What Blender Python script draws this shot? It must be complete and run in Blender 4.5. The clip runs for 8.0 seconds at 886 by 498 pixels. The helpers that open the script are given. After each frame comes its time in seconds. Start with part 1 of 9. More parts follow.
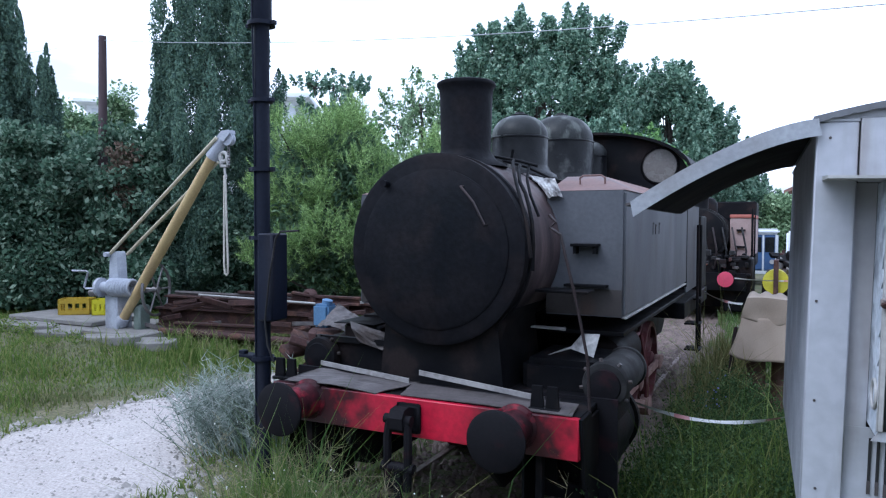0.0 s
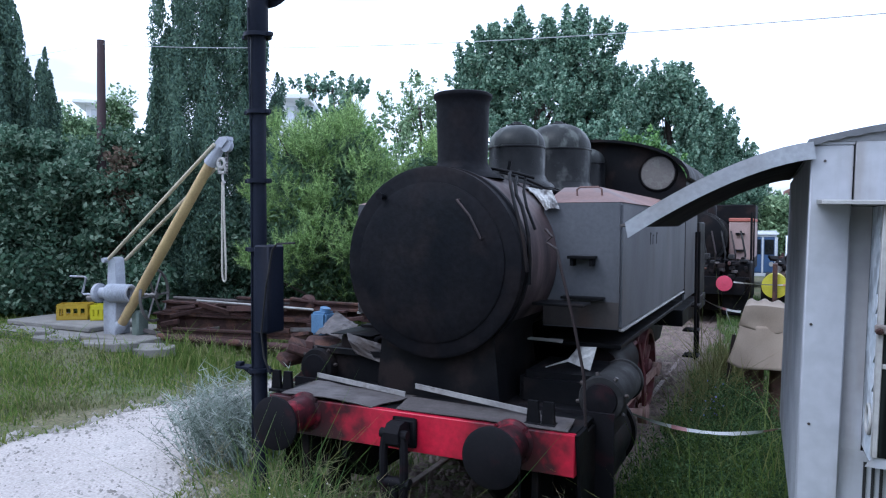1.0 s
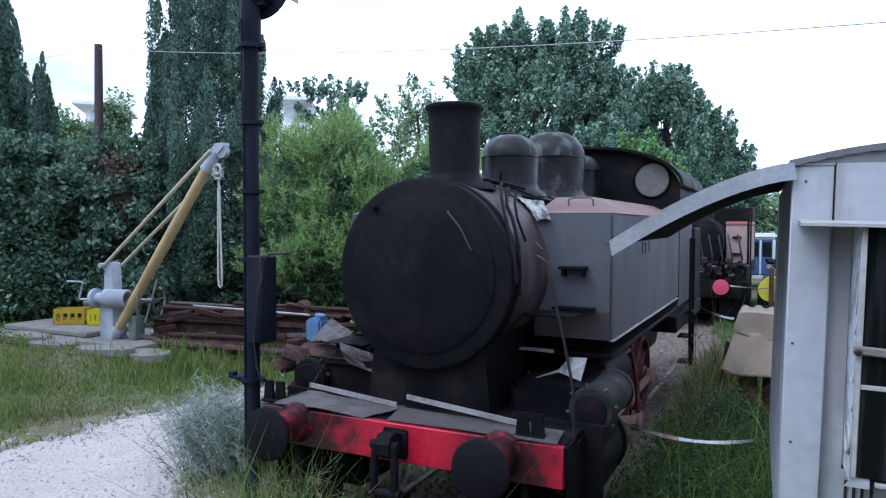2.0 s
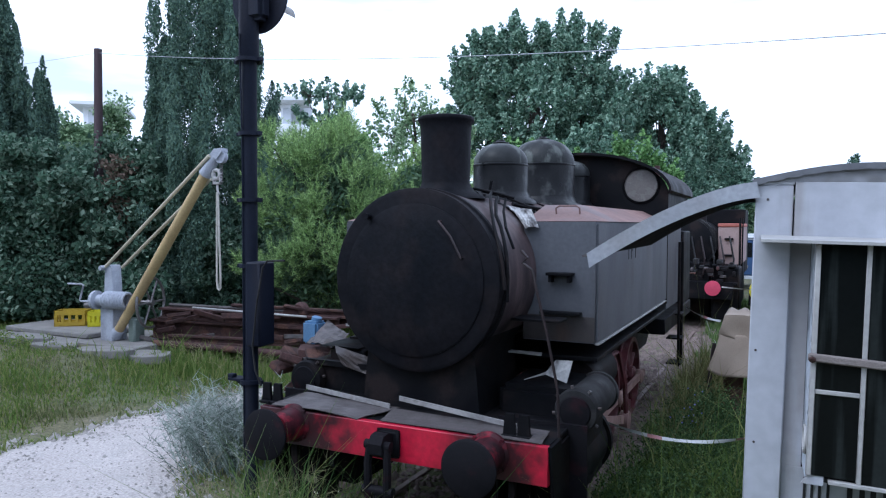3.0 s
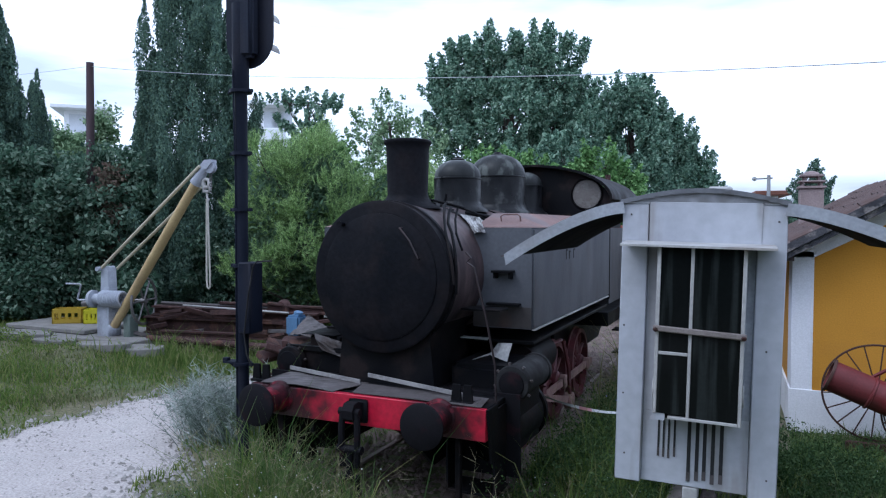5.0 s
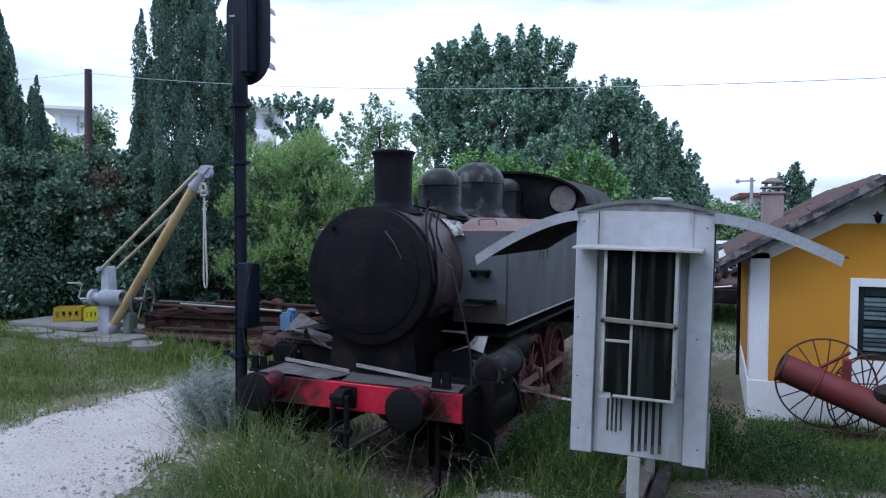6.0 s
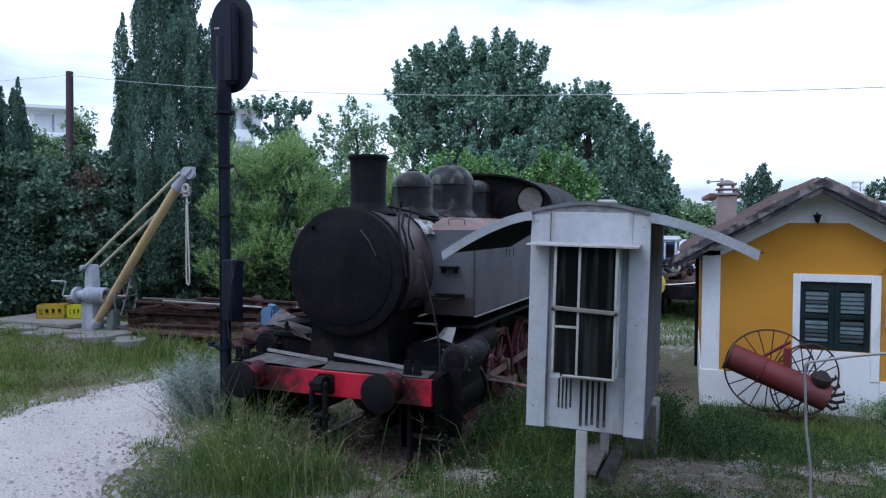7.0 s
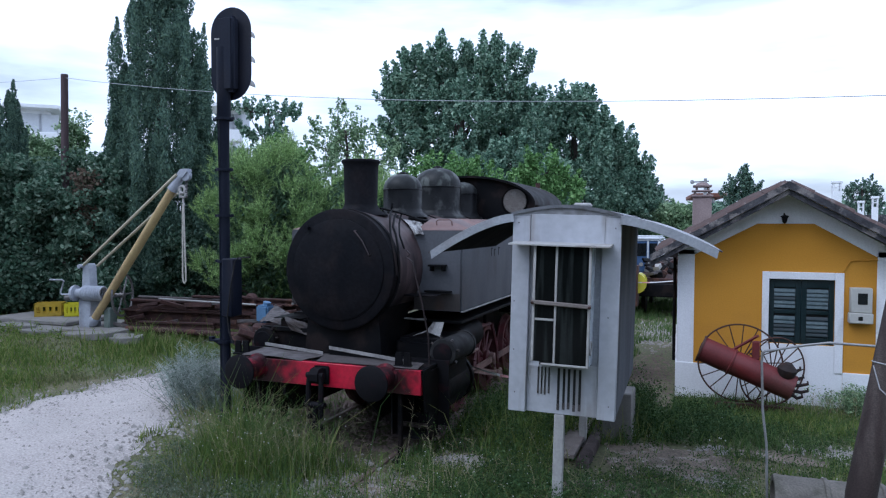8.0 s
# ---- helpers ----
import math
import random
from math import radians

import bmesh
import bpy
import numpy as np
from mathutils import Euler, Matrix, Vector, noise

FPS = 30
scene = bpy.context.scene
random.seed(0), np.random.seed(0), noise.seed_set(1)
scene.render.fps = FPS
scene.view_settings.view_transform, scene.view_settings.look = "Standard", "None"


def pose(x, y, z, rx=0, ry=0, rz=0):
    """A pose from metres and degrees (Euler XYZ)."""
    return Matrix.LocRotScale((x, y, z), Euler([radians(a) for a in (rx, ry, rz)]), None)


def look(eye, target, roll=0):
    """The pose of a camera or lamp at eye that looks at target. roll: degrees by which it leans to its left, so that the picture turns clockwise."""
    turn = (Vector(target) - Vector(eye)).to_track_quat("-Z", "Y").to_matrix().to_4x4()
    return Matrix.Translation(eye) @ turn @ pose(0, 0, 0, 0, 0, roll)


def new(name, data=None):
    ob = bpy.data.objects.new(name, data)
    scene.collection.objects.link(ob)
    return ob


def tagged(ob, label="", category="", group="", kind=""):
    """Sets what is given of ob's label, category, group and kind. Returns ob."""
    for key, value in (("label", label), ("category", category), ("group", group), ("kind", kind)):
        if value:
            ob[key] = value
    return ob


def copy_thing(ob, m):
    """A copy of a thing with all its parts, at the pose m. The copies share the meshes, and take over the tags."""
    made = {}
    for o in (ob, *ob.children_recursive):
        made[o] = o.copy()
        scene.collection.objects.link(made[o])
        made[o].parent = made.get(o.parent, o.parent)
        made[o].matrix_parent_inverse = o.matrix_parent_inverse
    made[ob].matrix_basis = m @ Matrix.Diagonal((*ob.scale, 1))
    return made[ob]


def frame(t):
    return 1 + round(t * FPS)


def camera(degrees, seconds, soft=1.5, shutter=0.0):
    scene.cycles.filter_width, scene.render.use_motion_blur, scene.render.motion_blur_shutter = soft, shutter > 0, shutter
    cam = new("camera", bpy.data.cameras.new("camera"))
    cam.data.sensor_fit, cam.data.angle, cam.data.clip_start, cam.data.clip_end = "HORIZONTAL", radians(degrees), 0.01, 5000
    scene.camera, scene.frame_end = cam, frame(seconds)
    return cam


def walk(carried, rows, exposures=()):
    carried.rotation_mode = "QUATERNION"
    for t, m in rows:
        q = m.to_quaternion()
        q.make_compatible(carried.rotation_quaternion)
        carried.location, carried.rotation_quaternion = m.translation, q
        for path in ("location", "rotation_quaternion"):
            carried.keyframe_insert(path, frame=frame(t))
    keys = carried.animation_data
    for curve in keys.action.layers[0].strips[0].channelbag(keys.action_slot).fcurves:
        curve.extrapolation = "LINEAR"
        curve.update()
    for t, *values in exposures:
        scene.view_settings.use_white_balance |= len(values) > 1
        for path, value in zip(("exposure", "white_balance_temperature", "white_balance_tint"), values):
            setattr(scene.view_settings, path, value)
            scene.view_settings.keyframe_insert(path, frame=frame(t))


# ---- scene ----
cam = camera(64.6, 8.0, soft=1.2)
PATH = [
    (0, (0.259, 0.18, 2.535), (-0.618, 1.976, 2.467), 0.2),
    (0.5, (0.268, 0.191, 2.592), (-0.608, 1.988, 2.524), 0.2),
    (1, (0.279, 0.203, 2.64), (-0.598, 1.999, 2.571), 0.2),
    (1.5, (0.311, 0.226, 2.684), (-0.566, 2.022, 2.616), 0.2),
    (3, (0.497, 0.034, 2.805), (-0.374, 1.833, 2.734), 0.2),
    (3.5, (0.63, -0.156, 2.826), (-0.214, 1.655, 2.755), 0.1),
    (4, (0.81, -0.389, 2.832), (-0.014, 1.432, 2.761), 0.1),
    (4.5, (1.002, -0.657, 2.837), (0.178, 1.164, 2.769), 0.1),
    (6, (1.569, -1.557, 2.888), (0.772, 0.276, 2.823), 0.2),
    (6.5, (1.737, -1.83, 2.893), (0.969, 0.016, 2.826), 0.2),
    (7, (1.89, -2.091, 2.885), (1.15, -0.235, 2.819), 0.2),
    (7.5, (1.988, -2.354, 2.881), (1.275, -0.487, 2.815), 0.2),
    (8, (2.073, -2.578, 2.902), (1.365, -0.708, 2.834), 0.2),
]
walk(cam, [(t, look(eye, target, roll)) for t, eye, target, roll in PATH], exposures=[(0.0, 0.72, 5300, 10.5), (1.5, 0.68, 5300, 10.5), (3.0, 0.54, 5300, 10.5), (4.5, 0.38, 5300, 10.5), (6.5, 0.25, 5300, 10.5), (8.0, 0.18, 5300, 10.5)])

# ---- light ----
world = bpy.data.worlds.new("overcast_sky")
scene.world = world
world.use_nodes = True
wn, wl = world.node_tree.nodes, world.node_tree.links
wn.clear()
SUN_EL, SUN_AZ = radians(52), radians(215)
sky = wn.new("ShaderNodeTexSky")
sky.sky_type, sky.sun_disc = "NISHITA", False
sky.sun_elevation, sky.sun_rotation = SUN_EL, SUN_AZ
sky.dust_density, sky.air_density = 3.0, 1.0
grey = wn.new("ShaderNodeHueSaturation")
grey.inputs["Saturation"].default_value = 0.45
wl.new(sky.outputs[0], grey.inputs["Color"])
wtc = wn.new("ShaderNodeTexCoord")
wmap = wn.new("ShaderNodeMapping")
wmap.inputs["Scale"].default_value = (1.0, 1.0, 5.0)
wl.new(wtc.outputs["Generated"], wmap.inputs[0])
wno = wn.new("ShaderNodeTexNoise")
wno.inputs["Scale"].default_value, wno.inputs["Detail"].default_value = 2.2, 6.0
wl.new(wmap.outputs[0], wno.inputs["Vector"])
wmr = wn.new("ShaderNodeMapRange")
wmr.inputs[1].default_value, wmr.inputs[2].default_value = 0.36, 0.56
wmr.inputs[3].default_value, wmr.inputs[4].default_value = 0.25, 1.0
wl.new(wno.outputs[0], wmr.inputs[0])
wmix = wn.new("ShaderNodeMix")
wmix.data_type = "RGBA"
wmix.inputs["B"].default_value = (9.2, 9.55, 10.5, 1)
wl.new(wmr.outputs[0], wmix.inputs["Factor"])
wl.new(grey.outputs[0], wmix.inputs["A"])
wbg = wn.new("ShaderNodeBackground")
wbg.inputs["Strength"].default_value = 0.135
wout = wn.new("ShaderNodeOutputWorld")
wl.new(wmix.outputs["Result"], wbg.inputs["Color"])
wl.new(wbg.outputs[0], wout.inputs["Surface"])

sun_data = bpy.data.lights.new("sun", "SUN")
sun_data.energy, sun_data.angle, sun_data.color = 0.8, radians(25), (1.0, 0.96, 0.9)
sun = new("sun", sun_data)
sun.matrix_world = look((20 * math.sin(SUN_AZ), 20 * math.cos(SUN_AZ), 26), (0, 0, 0))


# ---- materials ----
def mat(name, c1, c2=None, rough=0.6, metal=0.0, s1=3.0, s2=40.0, bump=0.15, stain=None, amount=0.35,
        stain_scale=1.6, streak=1.0, spec=0.5, contrast=0.25, speckle=0.12):
    """A worn surface: broad mottling between two colours, fine grain, stains, relief and uneven gloss."""
    m = bpy.data.materials.new(name)
    m.use_nodes = True
    n, l = m.node_tree.nodes, m.node_tree.links
    b = n["Principled BSDF"]
    b.inputs["Metallic"].default_value, b.inputs["Specular IOR Level"].default_value = metal, spec
    tc, mp = n.new("ShaderNodeTexCoord"), n.new("ShaderNodeMapping")
    mp.inputs["Scale"].default_value = (1, 1, streak)
    l.new(tc.outputs["Object"], mp.inputs[0])

    def noise_node(scale, detail, src):
        k = n.new("ShaderNodeTexNoise")
        k.inputs["Scale"].default_value, k.inputs["Detail"].default_value = scale, detail
        l.new(src, k.inputs["Vector"])
        return k.outputs[0]

    def span(src, a, b_, c, d):
        k = n.new("ShaderNodeMapRange")
        for i, v in enumerate((a, b_, c, d)):
            k.inputs[i + 1].default_value = v
        l.new(src, k.inputs[0])
        return k.outputs[0]

    def blend(fac, a, b_, mode="MIX"):
        k = n.new("ShaderNodeMix")
        k.data_type, k.blend_type = "RGBA", mode
        for key, v in (("Factor", fac), ("A", a), ("B", b_)):
            if isinstance(v, (tuple, list)):
                k.inputs[key].default_value = (*v, 1) if len(v) == 3 else v
            elif isinstance(v, (int, float)):
                k.inputs[key].default_value = v
            else:
                l.new(v, k.inputs[key])
        return k.outputs["Result"]

    c2 = c2 or tuple(v * 0.7 for v in c1)
    broad, fine = noise_node(s1, 5, mp.outputs[0]), noise_node(s2, 4, tc.outputs["Object"])
    col = blend(span(broad, 0.5 - contrast, 0.5 + contrast, 0, 1), c1, c2)
    if stain:
        spots = noise_node(stain_scale, 8, mp.outputs[0])
        col = blend(span(spots, 0.62 - 0.3 * amount, 0.72 - 0.3 * amount, 0, min(1, amount * 2)), col, stain)
    grain = span(fine, 0.3, 0.7, 1 - speckle, 1 + speckle)
    gc = n.new("ShaderNodeCombineColor")
    for i in range(3):
        l.new(grain, gc.inputs[i])
    col = blend(1.0, col, gc.outputs[0], "MULTIPLY")
    l.new(col, b.inputs["Base Color"])
    l.new(span(broad, 0.3, 0.7, max(0.05, rough - 0.12), min(1, rough + 0.12)), b.inputs["Roughness"])
    if bump:
        bp = n.new("ShaderNodeBump")
        bp.inputs["Strength"].default_value, bp.inputs["Distance"].default_value = bump, 0.01
        l.new(fine, bp.inputs["Height"])
        l.new(bp.outputs[0], b.inputs["Normal"])
    return m


def leaf_mat(name, c1, c2, c3, rough=0.7, glow=0.3):
    """Leaves or blades that differ from piece to piece, with light coming through."""
    m = bpy.data.materials.new(name)
    m.use_nodes = True
    n, l = m.node_tree.nodes, m.node_tree.links
    b, out = n["Principled BSDF"], n["Material Output"]
    geo, ramp = n.new("ShaderNodeNewGeometry"), n.new("ShaderNodeValToRGB")
    e = ramp.color_ramp.elements
    e[0].color, e[1].color = (*c1, 1), (*c3, 1)
    e.new(0.55).color = (*c2, 1)
    l.new(geo.outputs["Random Per Island"], ramp.inputs[0])
    l.new(ramp.outputs[0], b.inputs["Base Color"])
    b.inputs["Roughness"].default_value = rough
    b.inputs["Specular IOR Level"].default_value = 0.15
    tr, mx = n.new("ShaderNodeBsdfTranslucent"), n.new("ShaderNodeMixShader")
    l.new(ramp.outputs[0], tr.inputs[0])
    mx.inputs[0].default_value = glow
    l.new(b.outputs[0], mx.inputs[1])
    l.new(tr.outputs[0], mx.inputs[2])
    l.new(mx.outputs[0], out.inputs[0])
    return m



RUST = (0.11, 0.045, 0.025)
M_BLACK = mat("black_engine_paint", (0.0043, 0.0046, 0.0062), (0.0089, 0.0085, 0.0094), 0.6, s1=3, stain=(0.026, 0.018, 0.017), amount=0.28, stain_scale=3, spec=0.1, contrast=0.15)
M_SMOKE = mat("sooty_smokebox_iron", (0.0046, 0.0053, 0.0075), (0.0098, 0.0094, 0.0115), 0.62, s1=2.2, s2=22, bump=0.35, stain=(0.015, 0.012, 0.013), amount=0.3, stain_scale=2.4, spec=0.08, contrast=0.13, speckle=0.25)
M_BOILER = mat("weathered_boiler_cladding", (0.013, 0.0105, 0.012), (0.062, 0.042, 0.043), 0.5, s1=2.6, stain=(0.11, 0.075, 0.07), amount=0.3, stain_scale=2.8, streak=0.35, spec=0.35, contrast=0.16)
M_DOME = mat("dusty_dome_paint", (0.004, 0.0045, 0.006), (0.013, 0.0135, 0.015), 0.36, s1=4, stain=(0.10, 0.105, 0.10), amount=0.25, stain_scale=4.2, streak=0.9, spec=0.17, contrast=0.14)
M_DOMECAP = mat("streaked_dome_cap", (0.022, 0.024, 0.024), (0.010, 0.011, 0.012), 0.45, s1=5, stain=(0.115, 0.125, 0.115), amount=0.36, stain_scale=6, streak=0.35, spec=0.2, contrast=0.16)
M_CHEST = mat("greasy_grey_cast_iron", (0.0108, 0.0105, 0.012), (0.0058, 0.0058, 0.0066), 0.85, s1=6, stain=(0.045, 0.042, 0.043), amount=0.3, stain_scale=5)
M_TANKLOW = mat("rust_stained_tank_paint", (0.045, 0.038, 0.037), (0.024, 0.020, 0.020), 0.7, s1=2.2, stain=(0.055, 0.033, 0.026), amount=0.4, stain_scale=3, streak=0.4)
M_TANK = mat("grey_tank_paint", (0.092, 0.096, 0.11), (0.056, 0.059, 0.069), 0.62, s1=1.2, s2=30, stain=(0.05, 0.046, 0.048), amount=0.3, stain_scale=1.5, streak=0.45, contrast=0.2, speckle=0.1)
M_TANKTOP = mat("faded_brown_tank_top", (0.21, 0.115, 0.095), (0.13, 0.085, 0.08), 0.75, s1=2, stain=(0.10, 0.10, 0.11), amount=0.25)
M_SOOTRED = mat("sooty_red_paint", (0.05, 0.008, 0.013), (0.018, 0.007, 0.009), 0.6, s1=9, stain=(0.24, 0.012, 0.028), amount=0.3, stain_scale=7, contrast=0.14, spec=0.2)
M_SOOT = mat("sooty_dark_iron", (0.006, 0.006, 0.008), (0.010, 0.009, 0.011), 0.7, s1=5, stain=(0.045, 0.010, 0.014), amount=0.14, stain_scale=6, spec=0.12)
M_WHEEL = mat("faded_red_wheel_paint", (0.1368, 0.0288, 0.036), (0.072, 0.0288, 0.0302), 0.6, s1=5, stain=(0.22, 0.13, 0.13), amount=0.25, stain_scale=4)
M_RUST = mat("rusty_steel", (0.06, 0.024, 0.021), (0.022, 0.012, 0.011), 0.85, s1=4, s2=50, bump=0.6, stain=(0.14, 0.065, 0.045), amount=0.3, stain_scale=4, contrast=0.15, speckle=0.3)
M_SHEET = mat("dull_grey_sheet_metal", (0.098, 0.085, 0.085), (0.055, 0.049, 0.048), 0.6, metal=0.15, s1=4, stain=(0.05, 0.035, 0.03), amount=0.35, stain_scale=4, contrast=0.15)
M_GREENBOX = mat("grey_green_painted_box", (0.13, 0.16, 0.14), (0.09, 0.115, 0.1), 0.7, s1=4)
M_PALE = mat("pale_weathered_metal", (0.42, 0.41, 0.40), (0.30, 0.29, 0.28), 0.6, s1=5, stain=(0.2, 0.16, 0.13), amount=0.25)
M_STEEL = mat("worn_steel", (0.20, 0.19, 0.19), (0.12, 0.11, 0.11), 0.5, metal=0.5, s1=8, stain=RUST, amount=0.25)
M_ROD = mat("weathered_rod", (0.30, 0.19, 0.165), (0.19, 0.115, 0.10), 0.6, s1=5, stain=(0.05, 0.03, 0.03), amount=0.25)
M_POST = mat("dark_blue_black_post_paint", (0.0058, 0.0078, 0.0165), (0.0108, 0.014, 0.026), 0.55, s1=3.5, stain=(0.028, 0.026, 0.03), amount=0.24, streak=0.3, spec=0.16, contrast=0.15)
M_KIOSK = mat("white_painted_sheet_metal", (0.4512, 0.4607, 0.4987), (0.3657, 0.3724, 0.4085), 0.45, s1=2.2, s2=14, bump=0.08, stain=(0.28, 0.265, 0.26), amount=0.36, stain_scale=4.5, streak=0.14, speckle=0.08, contrast=0.2)
M_KIOSKROOF = mat("grey_roof_sheet", (0.30, 0.31, 0.34), (0.21, 0.215, 0.24), 0.5, s1=3, stain=(0.14, 0.12, 0.11), amount=0.3, speckle=0.12)
M_KIOSKSHADE = mat("grey_sheet_with_shade", (0.12, 0.124, 0.14), (0.085, 0.088, 0.10), 0.85, s1=2.5, stain=(0.06, 0.06, 0.066), amount=0.3, streak=0.3, spec=0.06)
M_DARKIN = mat("dark_interior_boards", (0.012, 0.012, 0.014), (0.02, 0.02, 0.02), 0.8)
M_WOOD = mat("bare_weathered_timber", (0.22, 0.19, 0.175), (0.15, 0.125, 0.115), 0.8, s1=9, s2=90, bump=0.4)
M_OCHRE = mat("ochre_wall_render", (0.5432, 0.2571, 0.0213), (0.485, 0.2231, 0.0194), 0.9, s1=0.9, s2=55, bump=0.25, stain=(0.43, 0.20, 0.025), amount=0.15, speckle=0.08)
M_WHITE = mat("white_wall_render", (0.80, 0.80, 0.84), (0.72, 0.72, 0.755), 0.9, s1=1.3, s2=55, bump=0.25, stain=(0.50, 0.49, 0.48), amount=0.2, stain_scale=2.2, streak=0.5, speckle=0.07)
M_SOFFIT = mat("off_white_bargeboard", (0.62, 0.61, 0.62), (0.52, 0.51, 0.52), 0.8, s1=3, stain=(0.2, 0.18, 0.17), amount=0.2)
M_TILE = mat("lichened_roof_tile", (0.0527, 0.0434, 0.0434), (0.1054, 0.0558, 0.0446), 0.85, s1=4, s2=45, bump=0.4, stain=(0.22, 0.21, 0.205), amount=0.25, stain_scale=5)
M_VERGE = mat("grey_verge_mortar", (0.0647, 0.0631, 0.0714), (0.0349, 0.034, 0.0398), 0.9, s1=6, s2=40, bump=0.6, stain=(0.28, 0.25, 0.235), amount=0.3, stain_scale=5, contrast=0.15, speckle=0.3)
M_SHUTTER = mat("dark_green_shutter_paint", (0.004, 0.014, 0.018), (0.006, 0.019, 0.023), 0.4, s1=4)
M_SLAT = mat("worn_louvre_slats", (0.10, 0.14, 0.155), (0.055, 0.085, 0.095), 0.55, s1=7)
M_BRICKCH = mat("pinkish_chimney_render", (0.30, 0.235, 0.225), (0.22, 0.17, 0.165), 0.9, s1=3, s2=40, bump=0.4, stain=(0.14, 0.11, 0.1), amount=0.2)
M_BOX = mat("cream_meter_box_plastic", (0.50, 0.49, 0.46), (0.42, 0.41, 0.385), 0.5, s1=3, bump=0.0, speckle=0.05)
M_DARKGLASS = mat("dark_window_glass", (0.01, 0.012, 0.014), (0.014, 0.016, 0.018), 0.12, bump=0, speckle=0.05)
M_DRUM = mat("dull_red_drum_paint", (0.156, 0.018, 0.0192), (0.104, 0.0168, 0.018), 0.6, s1=3, stain=(0.085, 0.04, 0.035), amount=0.3)
M_GEAR = mat("dark_greasy_rusty_iron", (0.024, 0.013, 0.012), (0.012, 0.008, 0.008), 0.8, s1=6, s2=50, bump=0.4, stain=(0.05, 0.022, 0.016), amount=0.3, stain_scale=6)
M_DRUMIN = mat("rusty_drum_iron", (0.075, 0.033, 0.024), (0.045, 0.022, 0.018), 0.85, s1=5, bump=0.3)
M_CREAM = mat("cream_yellow_crane_paint", (0.47, 0.355, 0.175), (0.4, 0.29, 0.14), 0.55, s1=4, stain=(0.27, 0.19, 0.11), amount=0.2, streak=0.5)
M_CREAM2 = mat("pale_tie_rod_paint", (0.52, 0.47, 0.35), (0.42, 0.38, 0.28), 0.55, s1=6)
M_CRGREY = mat("pale_grey_crane_paint", (0.40, 0.42, 0.48), (0.27, 0.285, 0.33), 0.6, s1=5, stain=(0.13, 0.12, 0.12), amount=0.25)
M_ROPE = mat("off_white_rope", (0.48, 0.46, 0.41), (0.36, 0.34, 0.30), 0.9, s1=20, bump=0.3)
M_CRATE = mat("yellow_crate_plastic", (0.42, 0.29, 0.02), (0.33, 0.22, 0.02), 0.45, s1=5, bump=0, speckle=0.06)
M_CRATE2 = mat("bright_yellow_crate_plastic", (0.54, 0.495, 0.0075), (0.48, 0.435, 0.0075), 0.45, s1=5, bump=0, speckle=0.06)
M_PIPECONC = mat("old_pipe_concrete", (0.165, 0.150, 0.134), (0.105, 0.096, 0.086), 0.92, s1=4, s2=60, bump=0.5, stain=(0.06, 0.06, 0.045), amount=0.3, stain_scale=5, contrast=0.14, speckle=0.2)
M_CONC = mat("weathered_concrete", (0.225, 0.212, 0.198), (0.15, 0.142, 0.134), 0.9, s1=3, s2=50, bump=0.4, stain=(0.15, 0.145, 0.13), amount=0.25)
M_BLUE = mat("faded_blue_plastic", (0.102, 0.195, 0.338), (0.078, 0.156, 0.273), 0.5, s1=4)
M_TARP = mat("beige_canvas_tarp", (0.34, 0.275, 0.215), (0.25, 0.195, 0.15), 0.85, s1=2, s2=120, bump=0.2, stain=(0.24, 0.18, 0.13), amount=0.2)
M_BARREL = mat("rusty_barrel", (0.125, 0.065, 0.05), (0.075, 0.042, 0.034), 0.8, s1=4, stain=(0.12, 0.06, 0.04), amount=0.3)
M_TAPE = mat("white_plastic_tape", (0.62, 0.62, 0.62), (0.54, 0.54, 0.54), 0.4, bump=0, speckle=0.03)
M_TAPERED = mat("faded_red_tape_band", (0.5, 0.24, 0.24), (0.45, 0.2, 0.2), 0.4, bump=0, speckle=0.03)
M_PINK = mat("faded_pink_red_paint", (0.55, 0.055, 0.11), (0.47, 0.05, 0.1), 0.55, s1=5)
M_PINKTANK = mat("faded_pink_grey_tank_paint", (0.38, 0.27, 0.25), (0.30, 0.215, 0.2), 0.7, s1=3, stain=(0.2, 0.12, 0.1), amount=0.25)
M_ORANGE = mat("faded_orange_red_top", (0.40, 0.12, 0.09), (0.33, 0.1, 0.075), 0.7, s1=4)
M_YELBUF = mat("yellow_buffer_paint", (0.52, 0.47, 0.03), (0.44, 0.4, 0.03), 0.5, s1=5)
M_CARBLUE = mat("railcar_blue_paint", (0.055, 0.11, 0.24), (0.05, 0.095, 0.21), 0.4, s1=4)
M_CARWHITE = mat("railcar_white_paint", (0.62, 0.64, 0.67), (0.54, 0.56, 0.6), 0.4, s1=4)
M_POLE = mat("dark_creosoted_pole", (0.045, 0.03, 0.028), (0.028, 0.019, 0.018), 0.85, s1=5, s2=90, bump=0.5, streak=0.15, stain=(0.11, 0.09, 0.082), amount=0.32, stain_scale=4, contrast=0.14, speckle=0.3)
M_FARPOLE = mat("weathered_purple_brown_pole", (0.085, 0.055, 0.06), (0.06, 0.04, 0.045), 0.85, s1=5, s2=60, streak=0.2)
M_PIPE = mat("galvanised_pipe", (0.34, 0.34, 0.35), (0.24, 0.24, 0.25), 0.45, metal=0.3, s1=12, stain=(0.2, 0.17, 0.15), amount=0.2)
M_CABLE = mat("pale_cable_sheath", (0.42, 0.44, 0.46), (0.36, 0.38, 0.4), 0.6, bump=0)
